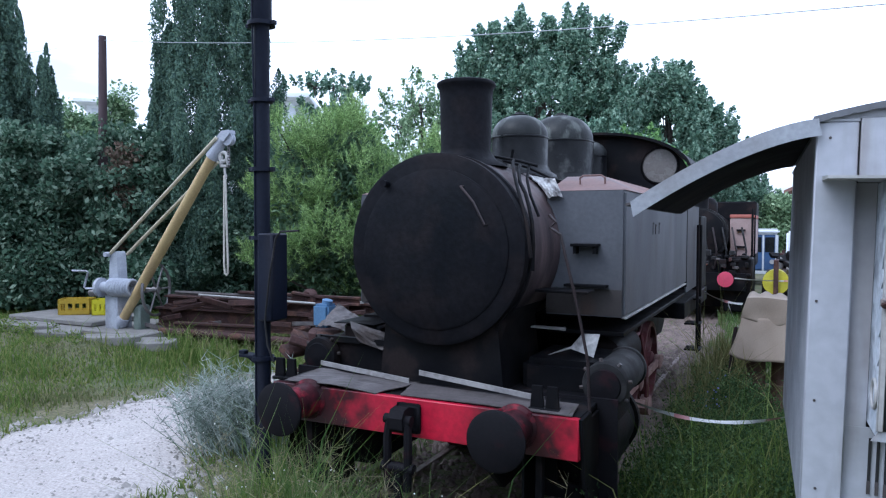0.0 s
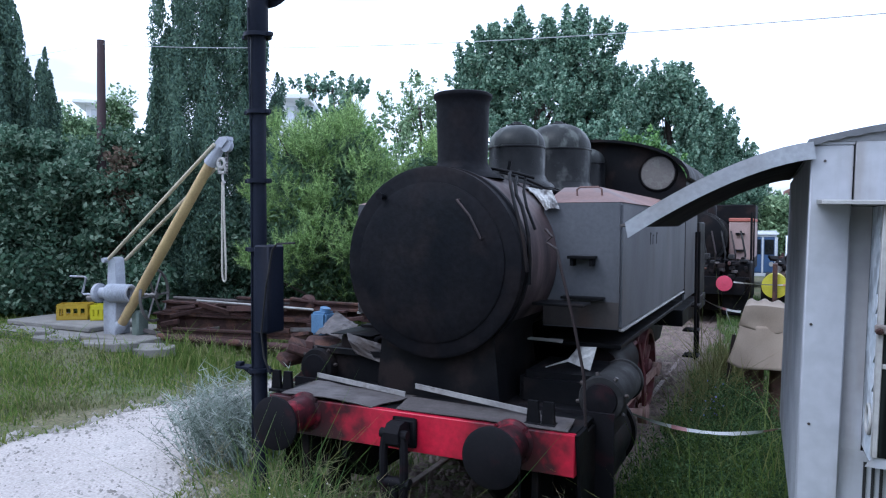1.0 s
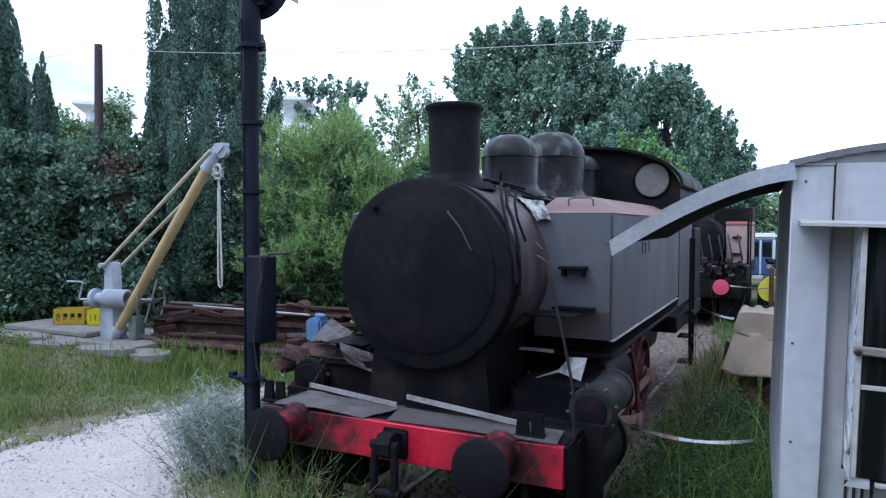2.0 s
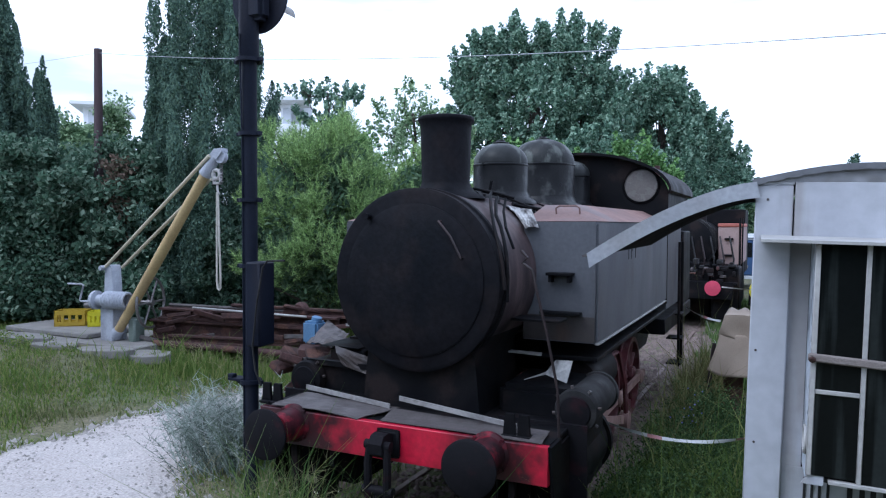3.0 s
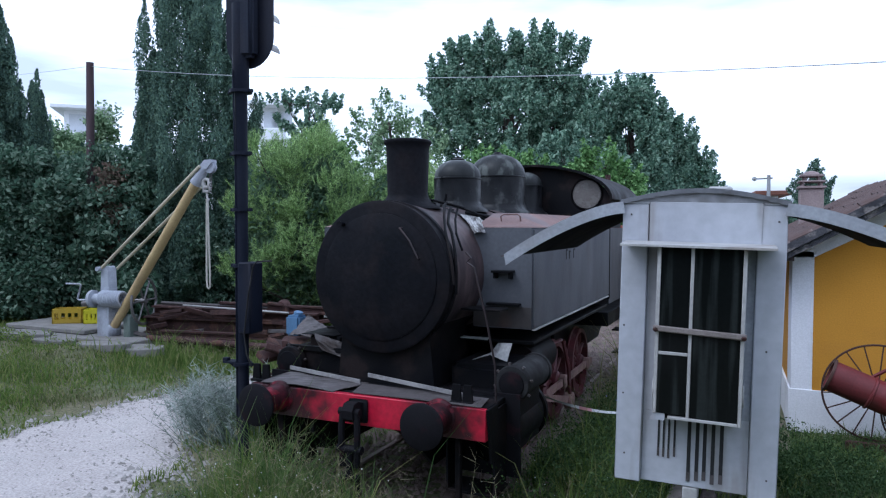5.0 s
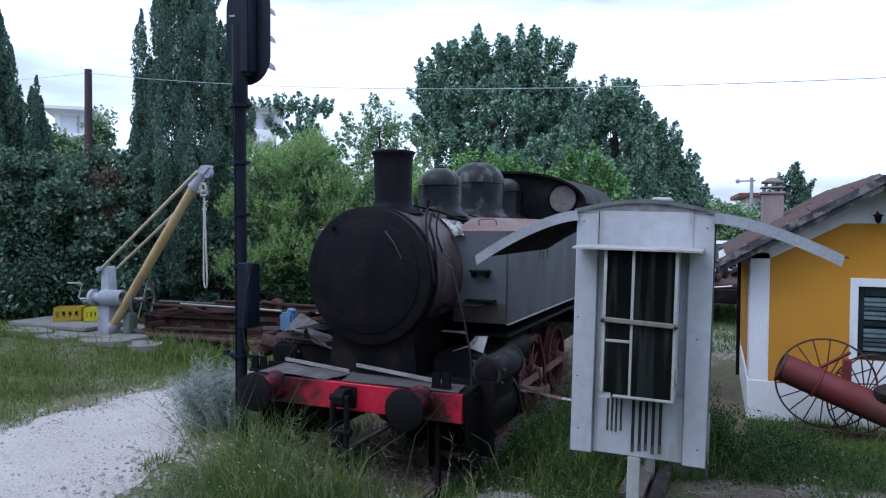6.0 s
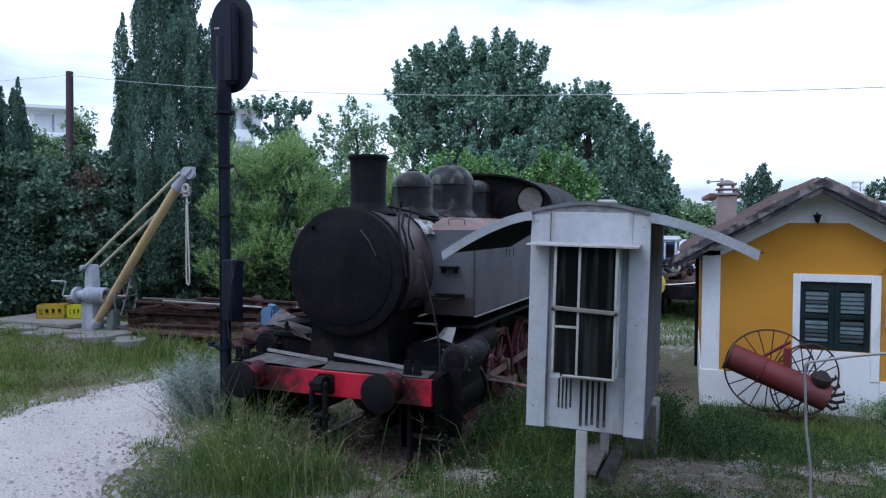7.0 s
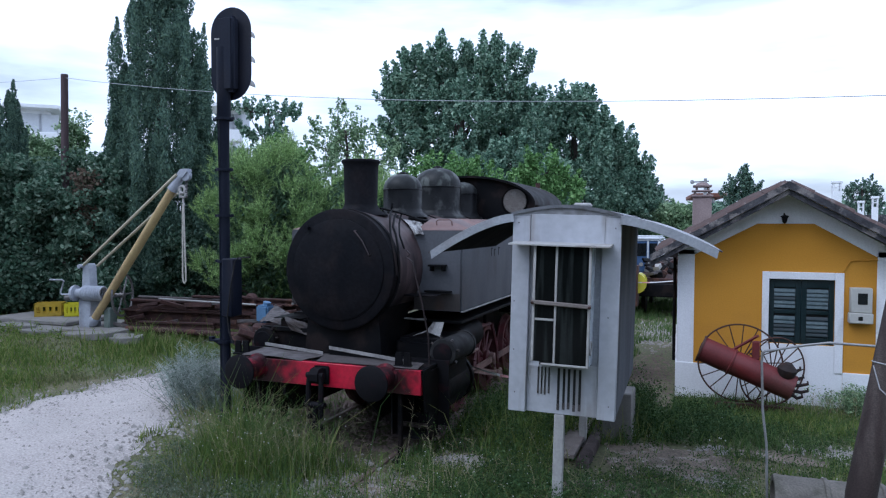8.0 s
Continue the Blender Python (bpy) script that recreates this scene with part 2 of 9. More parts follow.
M_BARK = mat("dark_bark", (0.075, 0.06, 0.05), (0.045, 0.037, 0.032), 0.95, s1=6, s2=30, bump=0.7, streak=0.25)
M_EARTH = mat("grassy_earth", (0.07, 0.088, 0.032), (0.12, 0.105, 0.058), 0.95, s1=0.8, s2=26, bump=0.8, stain=(0.165, 0.14, 0.095), amount=0.26, stain_scale=1.3, speckle=0.45)
M_SOIL = mat("worn_brown_earth", (0.175, 0.138, 0.105), (0.105, 0.085, 0.064), 0.95, s1=3, s2=40, bump=0.9, stain=(0.28, 0.245, 0.21), amount=0.3, stain_scale=5, contrast=0.16, speckle=0.4)
M_GRAVEL = mat("pale_limestone_gravel", (0.4347, 0.3925, 0.37), (0.3707, 0.3326, 0.3127), 0.95, s1=1.1, s2=42, bump=0.9, stain=(0.33, 0.31, 0.29), amount=0.2, stain_scale=2.5, speckle=0.25)
M_STONE = mat("pale_limestone_pieces", (0.32, 0.30, 0.28), (0.17, 0.155, 0.14), 0.95, s1=3, s2=40, bump=0.5)
M_RAIL = mat("brown_worn_rail", (0.20, 0.15, 0.13), (0.12, 0.08, 0.07), 0.6, s1=6, stain=(0.06, 0.035, 0.03), amount=0.25)
M_BALLAST = mat("brown_grey_ballast", (0.20, 0.15, 0.13), (0.085, 0.065, 0.058), 0.95, s1=5, s2=30, bump=0.7)
M_FAR = mat("far_white_building", (0.82, 0.83, 0.85), (0.74, 0.75, 0.78), 0.8, s1=0.4)
# panes paled with distance, the haze being put into their colour
M_FARWIN = mat("far_haze_pale_windows", (0.58, 0.60, 0.64), (0.50, 0.52, 0.55), 0.3)
M_FARROOF = mat("far_roof_tile", (0.18, 0.072, 0.048), (0.144, 0.06, 0.042), 0.85)
L_CYP = leaf_mat("cypress_foliage", (0.0525, 0.0909, 0.0762), (0.14, 0.2236, 0.1722), (0.1881, 0.2723, 0.1808), glow=0.3)
L_MUL = leaf_mat("broad_dark_leaves", (0.035, 0.07, 0.046), (0.1, 0.175, 0.115), (0.3, 0.385, 0.29), glow=0.42)
L_PINE = leaf_mat("pine_needles", (0.0972, 0.15, 0.0609), (0.2754, 0.4125, 0.1624), (0.5832, 0.765, 0.3112), glow=0.4)
L_POP = leaf_mat("poplar_leaves", (0.0518, 0.0972, 0.0726), (0.1708, 0.2861, 0.2005), (0.432, 0.5655, 0.431), glow=0.42)
L_LIGHT = leaf_mat("light_green_leaves", (0.0564, 0.1122, 0.0343), (0.1453, 0.2805, 0.0918), (0.3352, 0.5236, 0.2142), glow=0.35)
L_THIN = leaf_mat("grey_green_leaves", (0.0784, 0.1312, 0.0677), (0.2138, 0.3208, 0.1756), (0.499, 0.632, 0.3863), glow=0.35)
L_REDDISH = leaf_mat("reddish_dry_leaves", (0.10, 0.075, 0.058), (0.15, 0.105, 0.08), (0.12, 0.125, 0.08), glow=0.25)
L_GRASS = leaf_mat("grass_blades", (0.0863, 0.1471, 0.0333), (0.1471, 0.2176, 0.049), (0.2794, 0.2843, 0.1098), glow=0.35)
L_LUSH = leaf_mat("lush_grass_blades", (0.0671, 0.1242, 0.0413), (0.1141, 0.1863, 0.059), (0.2012, 0.2608, 0.1003), glow=0.35)
L_DRY = leaf_mat("drying_grass_blades", (0.1105, 0.1403, 0.0553), (0.1615, 0.1785, 0.0765), (0.255, 0.2465, 0.1318), glow=0.3)
L_YELGR = leaf_mat("yellow_green_tall_grass", (0.12, 0.14, 0.05), (0.19, 0.19, 0.075), (0.28, 0.25, 0.12), glow=0.3)
L_WEED = leaf_mat("dark_weed_leaves", (0.032, 0.066, 0.024), (0.052, 0.098, 0.034), (0.11, 0.16, 0.06), glow=0.22)
L_CLOVER = leaf_mat("low_clover_leaves", (0.0425, 0.0808, 0.0289), (0.0723, 0.1232, 0.0425), (0.119, 0.17, 0.068), glow=0.3)
L_STRAW = leaf_mat("dry_stalks", (0.26, 0.234, 0.13), (0.364, 0.325, 0.2015), (0.208, 0.221, 0.104), glow=0.2)
# needles inside the pines, their shade put into a darker green
L_INNER = leaf_mat("shaded_inner_needles", (0.0607, 0.108, 0.0675), (0.1013, 0.1688, 0.0945), (0.1688, 0.2362, 0.135), glow=0.3)
L_GREYWEED = leaf_mat("grey_green_weed_leaves", (0.11, 0.145, 0.095), (0.16, 0.195, 0.13), (0.26, 0.28, 0.21), glow=0.25)
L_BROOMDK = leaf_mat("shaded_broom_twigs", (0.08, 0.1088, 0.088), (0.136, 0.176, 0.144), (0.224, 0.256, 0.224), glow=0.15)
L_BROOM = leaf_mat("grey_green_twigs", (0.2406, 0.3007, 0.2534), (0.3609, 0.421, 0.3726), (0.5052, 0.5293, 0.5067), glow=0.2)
L_WHITEFL = leaf_mat("white_petals", (0.65, 0.65, 0.62), (0.72, 0.72, 0.7), (0.6, 0.6, 0.55), glow=0.2)
L_BLUEFL = leaf_mat("violet_blue_petals", (0.20, 0.20, 0.55), (0.26, 0.26, 0.62), (0.3, 0.28, 0.6), glow=0.2)


# ---- builders ----
def thing(name, at, label, category, group=""):
    ob = new(name)
    ob.location = at
    ob.empty_display_size = 0.2
    return tagged(ob, label, category, group)


def link_mesh(name, bm, material, smooth):
    me = bpy.data.meshes.new(name)
    bmesh.ops.recalc_face_normals(bm, faces=bm.faces)
    bm.to_mesh(me)
    bm.free()
    me.materials.append(material)
    if smooth:
        me.shade_smooth()
        me.set_sharp_from_angle(angle=radians(38))
    return new(name, me)


def under(ob, parent):
    """Hang a part, whose mesh is in world places, under its thing or part."""
    ob.parent = parent
    if parent.data is None:
        ob.matrix_parent_inverse = Matrix.Translation(parent.location).inverted()
    return ob


def part(name, bm, material, parent, label="", smooth=True):
    ob = under(link_mesh(name, bm, material, smooth), parent)
    return tagged(ob, label)


def solid(name, bm, material, label, category="", group="", kind="", smooth=True):
    return tagged(link_mesh(name, bm, material, smooth), label, category, group, kind)


def B():
    return bmesh.new()


def box(bm, x0, x1, y0, y1, z0, z1, bevel=0.0, m=None, seg=1):
    r = bmesh.ops.create_cube(bm, size=1.0)
    vs = r["verts"]
    for v in vs:
        v.co = Vector(((x0 + x1) / 2 + v.co.x * (x1 - x0), (y0 + y1) / 2 + v.co.y * (y1 - y0), (z0 + z1) / 2 + v.co.z * (z1 - z0)))
    if bevel:
        es = list({e for v in vs for e in v.link_edges})
        k = bmesh.ops.bevel(bm, geom=es, offset=bevel, segments=seg, affect="EDGES")
        vs = list({v for f in k["faces"] for v in f.verts} | {v for v in vs if v.is_valid})
    if m is not None:
        bmesh.ops.transform(bm, matrix=m, verts=vs)
    return bm


def ring_pts(c, u, v, r, seg, phase=0.0):
    return [c + u * (math.cos(a) * r) + v * (math.sin(a) * r) for a in (phase + 2 * math.pi * i / seg for i in range(seg))]


def axes(d):
    d = Vector(d).normalized()
    u = d.orthogonal().normalized()
    return d, u, d.cross(u)


def lathe(bm, origin, axis, profile, seg=32, closed=True):
    """A turned body: rings of (distance along the axis, radius)."""
    d, u, v = axes(axis)
    o = Vector(origin)
    rings = [[bm.verts.new(p) for p in ring_pts(o + d * h, u, v, max(r, 1e-4), seg)] for h, r in profile]
    for a, b in zip(rings, rings[1:]):
        for i in range(seg):
            j = (i + 1) % seg
            bm.faces.new((a[i], a[j], b[j], b[i]))
    if closed:
        bm.faces.new(rings[0][::-1])
        bm.faces.new(rings[-1])
    return bm


def cyl(bm, p0, p1, r0, r1=None, seg=16):
    p0, p1 = Vector(p0), Vector(p1)
    return lathe(bm, p0, p1 - p0, [(0, r0), ((p1 - p0).length, r0 if r1 is None else r1)], seg)


def tube(bm, pts, r, seg=8):
    """A round bar bent along points; r is one radius or one a point."""
    pts = [Vector(p) for p in pts]
    rs = r if isinstance(r, (list, tuple)) else [r] * len(pts)
    prev, u = None, None
    for i, (p, rr) in enumerate(zip(pts, rs)):
        d = (pts[min(i + 1, len(pts) - 1)] - pts[max(i - 1, 0)]).normalized()
        u = d.orthogonal().normalized() if u is None else (u - d * u.dot(d)).normalized()
        ring = [bm.verts.new(q) for q in ring_pts(p, u, d.cross(u), rr, seg)]
        if prev:
            for k in range(seg):
                bm.faces.new((prev[k], prev[(k + 1) % seg], ring[(k + 1) % seg], ring[k]))
        else:
            bm.faces.new(ring[::-1])
        prev = ring
    bm.faces.new(prev)
    return bm


def torus(bm, c, axis, R, r, seg=36, sub=8, a0=0.0, a1=2 * math.pi):
    d, u, v = axes(axis)
    c = Vector(c)
    full = a1 - a0 > 6.28
    n = seg if full else seg + 1
    rings = []
    for i in range(n):
        a = a0 + (a1 - a0) * i / seg
        w = u * math.cos(a) + v * math.sin(a)
        rings.append([bm.verts.new(c + w * (R + r * math.cos(b)) + d * (r * math.sin(b))) for b in (2 * math.pi * k / sub for k in range(sub))])
    for i in range(seg):
        p, q = rings[i], rings[(i + 1) % n]
        for k in range(sub):
            bm.faces.new((p[k], p[(k + 1) % sub], q[(k + 1) % sub], q[k]))
    return bm


def prism(bm, outline, axis, a, b):
    """Push an outline (pairs) out from a to b along x, y or z."""
    def at(p, h):
        return {"x": (h, p[0], p[1]), "y": (p[0], h, p[1]), "z": (p[0], p[1], h)}[axis]
    A, C = [bm.verts.new(at(p, a)) for p in outline], [bm.verts.new(at(p, b)) for p in outline]
    n = len(outline)
    for i in range(n):
        bm.faces.new((A[i], A[(i + 1) % n], C[(i + 1) % n], C[i]))
    bm.faces.new(A[::-1])
    bm.faces.new(C)
    return bm


def plate(bm, corners, thick, bend=0.0, n=6, seed=0):
    """A loose sheet over four corners, slightly buckled, with a thickness."""
    rnd = random.Random(seed)
    a, b, c, d = [Vector(p) for p in corners]
    nor = (b - a).cross(d - a).normalized()
    g = []
    for i in range(n + 1):
        row = []
        for j in range(n + 1):
            u, w = i / n, j / n
            p = (a * (1 - u) + b * u) * (1 - w) + (d * (1 - u) + c * u) * w
            row.append(p + nor * (bend * math.sin(math.pi * u) * math.cos(2.2 * w) + rnd.uniform(-1, 1) * abs(bend) * 0.25))
        g.append(row)
    top = [[bm.verts.new(p) for p in r] for r in g]
    bot = [[bm.verts.new(p - nor * thick) for p in r] for r in g]
    for i in range(n):
        for j in range(n):
            bm.faces.new((top[i][j], top[i + 1][j], top[i + 1][j + 1], top[i][j + 1]))
            bm.faces.new((bot[i][j], bot[i][j + 1], bot[i + 1][j + 1], bot[i + 1][j]))
    for i in range(n):
        for j in (0, n):
            bm.faces.new((top[i][j], top[i + 1][j], bot[i + 1][j], bot[i][j]))
            bm.faces.new((top[j][i], top[j][i + 1], bot[j][i + 1], bot[j][i]))
    return bm


def soup(name, verts, faces, material, smooth=False):
    """One mesh out of many small faces of equal size, from arrays."""
    me = bpy.data.meshes.new(name)
    verts, faces = np.asarray(verts, np.float32), np.asarray(faces, np.int32)
    k = faces.shape[1]
    me.vertices.add(len(verts))
    me.vertices.foreach_set("co", verts.ravel())
    me.loops.add(faces.size)
    me.loops.foreach_set("vertex_index", faces.ravel())
    me.polygons.add(len(faces))
    me.polygons.foreach_set("loop_start", np.arange(len(faces), dtype=np.int32) * k)
    me.update(calc_edges=True)
    me.materials.append(material)
    return new(name, me)


def leaf_quads(c, size, rng, up=0.0, droop=None, slim=0.55):
    """Leaf-shaped quads round the centres c: base, side, tip, side."""
    n = len(c)
    d = rng.normal(size=(n, 3))
    d[:, 2] += up
    d /= np.linalg.norm(d, axis=1)[:, None] + 1e-9
    e = rng.normal(size=(n, 3))
    e -= d * (e * d).sum(1)[:, None]
    e /= np.linalg.norm(e, axis=1)[:, None] + 1e-9
    s = (size * rng.uniform(0.6, 1.3, n))[:, None]
    v = np.stack([c - d * s * 0.5, c + e * s * 0.5 * slim - d * s * 0.05, c + d * s * 0.5, c - e * s * 0.5 * slim - d * s * 0.05], 1)
    return v.reshape(-1, 3), np.arange(n * 4, dtype=np.int32).reshape(-1, 4)


def ramp01(v, a, b):
    k = np.clip((np.asarray(v, float) - a) / (b - a), 0, 1)
    return k * k * (3 - 2 * k)


def lumps(x, y):
    return 0.022 * np.sin(1.7 * x + 0.6 * y) * np.sin(1.3 * y - 0.4 * x) + 0.012 * np.sin(4.1 * x + 1.0) * np.sin(3.7 * y + 0.5)


def ground_z(x, y):
    """The yard's height: low along the track, rising towards the crane."""
    x, y = np.asarray(x, float), np.asarray(y, float)
    z = 0.2 + 0.14 * ramp01(-x, 3, 5) + 0.32 * ramp01(-x, 7.2, 10.5) - 0.10 * ramp01(y, 7.0, 9.0) * ramp01(x, -1.2, 0.5)
    z = z - 0.13 * np.exp(-(((x + 2.22) / 1.25) ** 4)) + lumps(x, y)
    return z


def gz(x, y):
    return float(ground_z(x, y))


# ---- ground, road, track ----
def sheet_grid(xs, ys, height):
    X, Y = np.meshgrid(xs, ys, indexing="ij")
    V = np.stack([X, Y, height(X, Y)], -1).reshape(-1, 3)
    n, m = len(xs), len(ys)
    i = np.arange(n * m).reshape(n, m)
    F = np.stack([i[:-1, :-1], i[1:, :-1], i[1:, 1:], i[:-1, 1:]], -1).reshape(-1, 4)
    return V, F


gx = np.unique(np.concatenate([np.linspace(-900, -30, 12), np.linspace(-30, 14, 177), np.linspace(14, 900, 12)]))
gy = np.unique(np.concatenate([np.linspace(-900, -8, 12), np.linspace(-8, 30, 153), np.linspace(30, 1200, 14)]))
V, F = sheet_grid(gx, gy, ground_z)
ground = soup("ground", V, F, M_EARTH)
ground.data.shade_smooth()
tagged(ground, "uneven grassy earth of a railway yard with bare patches", "ground", kind="structure")


def road_edges(y):
    """The gravel track's two ragged sides."""
    y = np.asarray(y, float)
    left = -6.9 + 0.45 * ramp01(y, 6.0, 8.0) + 0.09 * np.sin(2.3 * y) + 0.06 * np.sin(6.1 * y)
    right = -2.44 - 0.43 * y + 0.10 * np.sin(2.9 * y + 1) + 0.06 * np.sin(7.3 * y)
    return left, right


def on_road(x, y, margin=0.0):
    l, r = road_edges(y)
    return (x > l - margin) & (x < r + margin) & (y < 8.6)


ry = np.linspace(-9, 8.6, 180)
rl, rr = road_edges(ry)
cross = np.linspace(0, 1, 40)
RX = rl[:, None] * (1 - cross) + rr[:, None] * cross
RY = np.repeat(ry[:, None], 40, 1)
RZ = ground_z(RX, RY) + 0.028 * np.sin(np.pi * cross)[None, :] ** 0.5 + 0.004
idx = np.arange(RX.size).reshape(RX.shape)
road = soup("road", np.stack([RX, RY, RZ], -1).reshape(-1, 3),
            np.stack([idx[:-1, :-1], idx[1:, :-1], idx[1:, 1:], idx[:-1, 1:]], -1).reshape(-1, 4), M_GRAVEL)
road.data.shade_smooth()
tagged(road, "pale crushed-limestone gravel track across the yard", "gravel road", kind="structure")


def pebbles(name, n, place, size, material, label, category, seed):
    """Loose stones as small irregular five-sided lumps in one mesh."""
    rng = np.random.default_rng(seed)
    p = place(rng, n)
    n = len(p)
    s = size * rng.lognormal(0, 0.45, n)
    a = rng.uniform(0, 2 * np.pi, n)
    base = np.stack([np.stack([np.cos(a + k * 2 * np.pi / 5), np.sin(a + k * 2 * np.pi / 5), -0.25 + 0 * a], -1) for k in range(5)], 1)
    base[:, :, :2] *= rng.uniform(0.7, 1.2, (n, 5, 1))
    top = np.stack([rng.uniform(-0.3, 0.3, n), rng.uniform(-0.3, 0.3, n), rng.uniform(0.35, 0.8, n)], -1)[:, None]
    v = (np.concatenate([base, top], 1) * s[:, None, None] + p[:, None]).reshape(-1, 3)
    o = (np.arange(n) * 6)[:, None, None]
    f = np.array([[k, (k + 1) % 5, 5] for k in range(5)])[None] + o
    ob = soup(name, v, f.reshape(-1, 3), material)
    return tagged(ob, label, category, kind="stuff")


def near_road_edges(rng, n):
    y = rng.uniform(-1.5, 8.4, n)
    l, r = road_edges(y)
    side = rng.random(n) < 0.55
    x = np.where(side, l + rng.normal(0, 0.16, n), r + rng.normal(0, 0.2, n))
    return np.stack([x, y, ground_z(x, y) + 0.008], -1)


def over_road(rng, n):
    y = rng.uniform(0.5, 8.2, n)
    l, r = road_edges(y)
    x = l + (r - l) * rng.random(n)
    return np.stack([x, y, ground_z(x, y) + 0.03], -1)


def patch(cx, cy, sx, sy):
    def place(rng, n):
        x, y = rng.normal(cx, sx, n), rng.normal(cy, sy, n)
        return np.stack([x, y, ground_z(x, y) + 0.004], -1)
    return place


def bare_soil(cx, cy, ax_, ay_, seed, label):
    """A worn patch of earth with a ragged outline, lying over the grassy ground."""
    n = 60
    X, Y = np.meshgrid(np.linspace(cx - 1.5 * ax_, cx + 1.5 * ax_, n), np.linspace(cy - 1.5 * ay_, cy + 1.5 * ay_, n), indexing="ij")
    U, W = (X - cx) / ax_, (Y - cy) / ay_
    th = np.arctan2(W, U)
    edge = 1 + 0.16 * np.sin(3 * th + seed) + 0.10 * np.sin(7 * th + 2 * seed) + 0.07 * np.sin(15 * th + seed) + 0.10 * np.sin(9 * X + seed) * np.sin(11 * Y)
    inside = np.hypot(U, W) < edge
    V = np.stack([X, Y, ground_z(X, Y) + 0.012 + 0.006 * np.sin(13 * X) * np.sin(17 * Y) - 0.02 * np.clip(np.hypot(U, W) / edge - 0.8, 0, 1)], -1).reshape(-1, 3)
    i = np.arange(n * n).reshape(n, n)
    F = np.stack([i[:-1, :-1], i[1:, :-1], i[1:, 1:], i[:-1, 1:]], -1).reshape(-1, 4)
    F = F[inside.reshape(-1)[F].all(1)]
    ob = soup("bare_soil", V, F, M_SOIL)
    ob.data.shade_smooth()
    return tagged(ob, label, "soil", kind="structure")


SOIL = ((1.65, 5.8, 0.75, 0.62), (-1.35, 3.95, 0.75, 0.6), (2.9, 6.35, 0.5, 0.22), (1.1, 4.6, 0.45, 0.28))
bare_soil(*SOIL[0], 1.0, "worn brown earth beside the kiosk")
bare_soil(*SOIL[1], 2.0, "dark stony earth of the track bed before the engine")
bare_soil(*SOIL[2], 3.0, "worn brown earth before the hut")
bare_soil(*SOIL[3], 4.0, "worn earth at the kiosk's leg")
pebbles("edge_stones", 1500, near_road_edges, 0.032, M_STONE, "loose pale stones along the gravel edge", "stones", 11)
pebbles("road_stones", 3500, over_road, 0.011, M_STONE, "small loose gravel pieces on the road", "gravel", 12)
pebbles("stone_patch", 260, patch(2.17, 5.3, 0.16, 0.13), 0.016, M_STONE, "pale gravel showing through the grass", "stones", 13)
pebbles("stone_patch", 160, patch(2.17, 6.33, 0.12, 0.1), 0.016, M_STONE, "pale gravel showing through the grass", "stones", 19)
pebbles("stone_patch", 480, patch(3.75, 6.82, 0.4, 0.16), 0.02, M_STONE, "pale gravel patch before the hut", "stones", 14)
pebbles("stone_patch", 380, patch(-0.58, 4.9, 0.15, 0.13), 0.024, M_STONE, "pale stones in the grass before the engine", "stones", 15)
pebbles("stone_patch", 1500, patch(-1.75, 3.75, 0.55, 0.55), 0.03, M_STONE, "pale stones among the weeds", "stones", 16)
pebbles("stone_patch", 2600, patch(1.0, 10.2, 0.3, 1.6), 0.018, M_BALLAST, "pale gravel path beside the hut", "stones", 17)

pebbles("stone_patch", 900, patch(1.0, 16.5, 0.5, 1.2), 0.035, M_STONE, "pale rubble beyond the hut", "stones", 20)

TX, RAILTOP = -2.22, 0.12
def over_track(rng, n):
    x, y = rng.uniform(TX - 1.35, TX + 1.55, n), rng.uniform(5.2, 24, n) ** 1.0
    return np.stack([x, y, ground_z(x, y) + 0.012], -1)


pebbles("track_ballast", 16000, over_track, 0.03, M_BALLAST, "brown-grey stone ballast between the rails", "ballast", 18)

for side in (-1, 1):
    x = TX + side * 0.7525
    bm = B()
    prof = [(-0.062, -0.145), (0.062, -0.145), (0.062, -0.135), (0.009, -0.118), (0.009, -0.035), (0.034, -0.028), (0.034, -0.004), (0.028, 0), (-0.028, 0), (-0.034, -0.004), (-0.034, -0.028), (-0.009, -0.035), (-0.009, -0.118), (-0.062, -0.135)]
    prism(bm, [(x + a, RAILTOP + b) for a, b in prof], "y", 2.6, 40.0)
    solid("rail", bm, M_RAIL, "long rusty steel rail under the engine", "rail", "rails of the track", smooth=False)
sl = B()
box(sl, TX - 1.25, TX + 1.25, 3.1, 3.34, -0.13, 0.0, 0.012)
sleeper = solid("sleeper", sl, M_WOOD, "grey weathered timber sleeper half sunk in ballast", "sleeper", "sleepers of the track")
for k in range(1, 44):
    copy_thing(sleeper, pose(0, 0.64 * k, 0, 0, 0, 0))


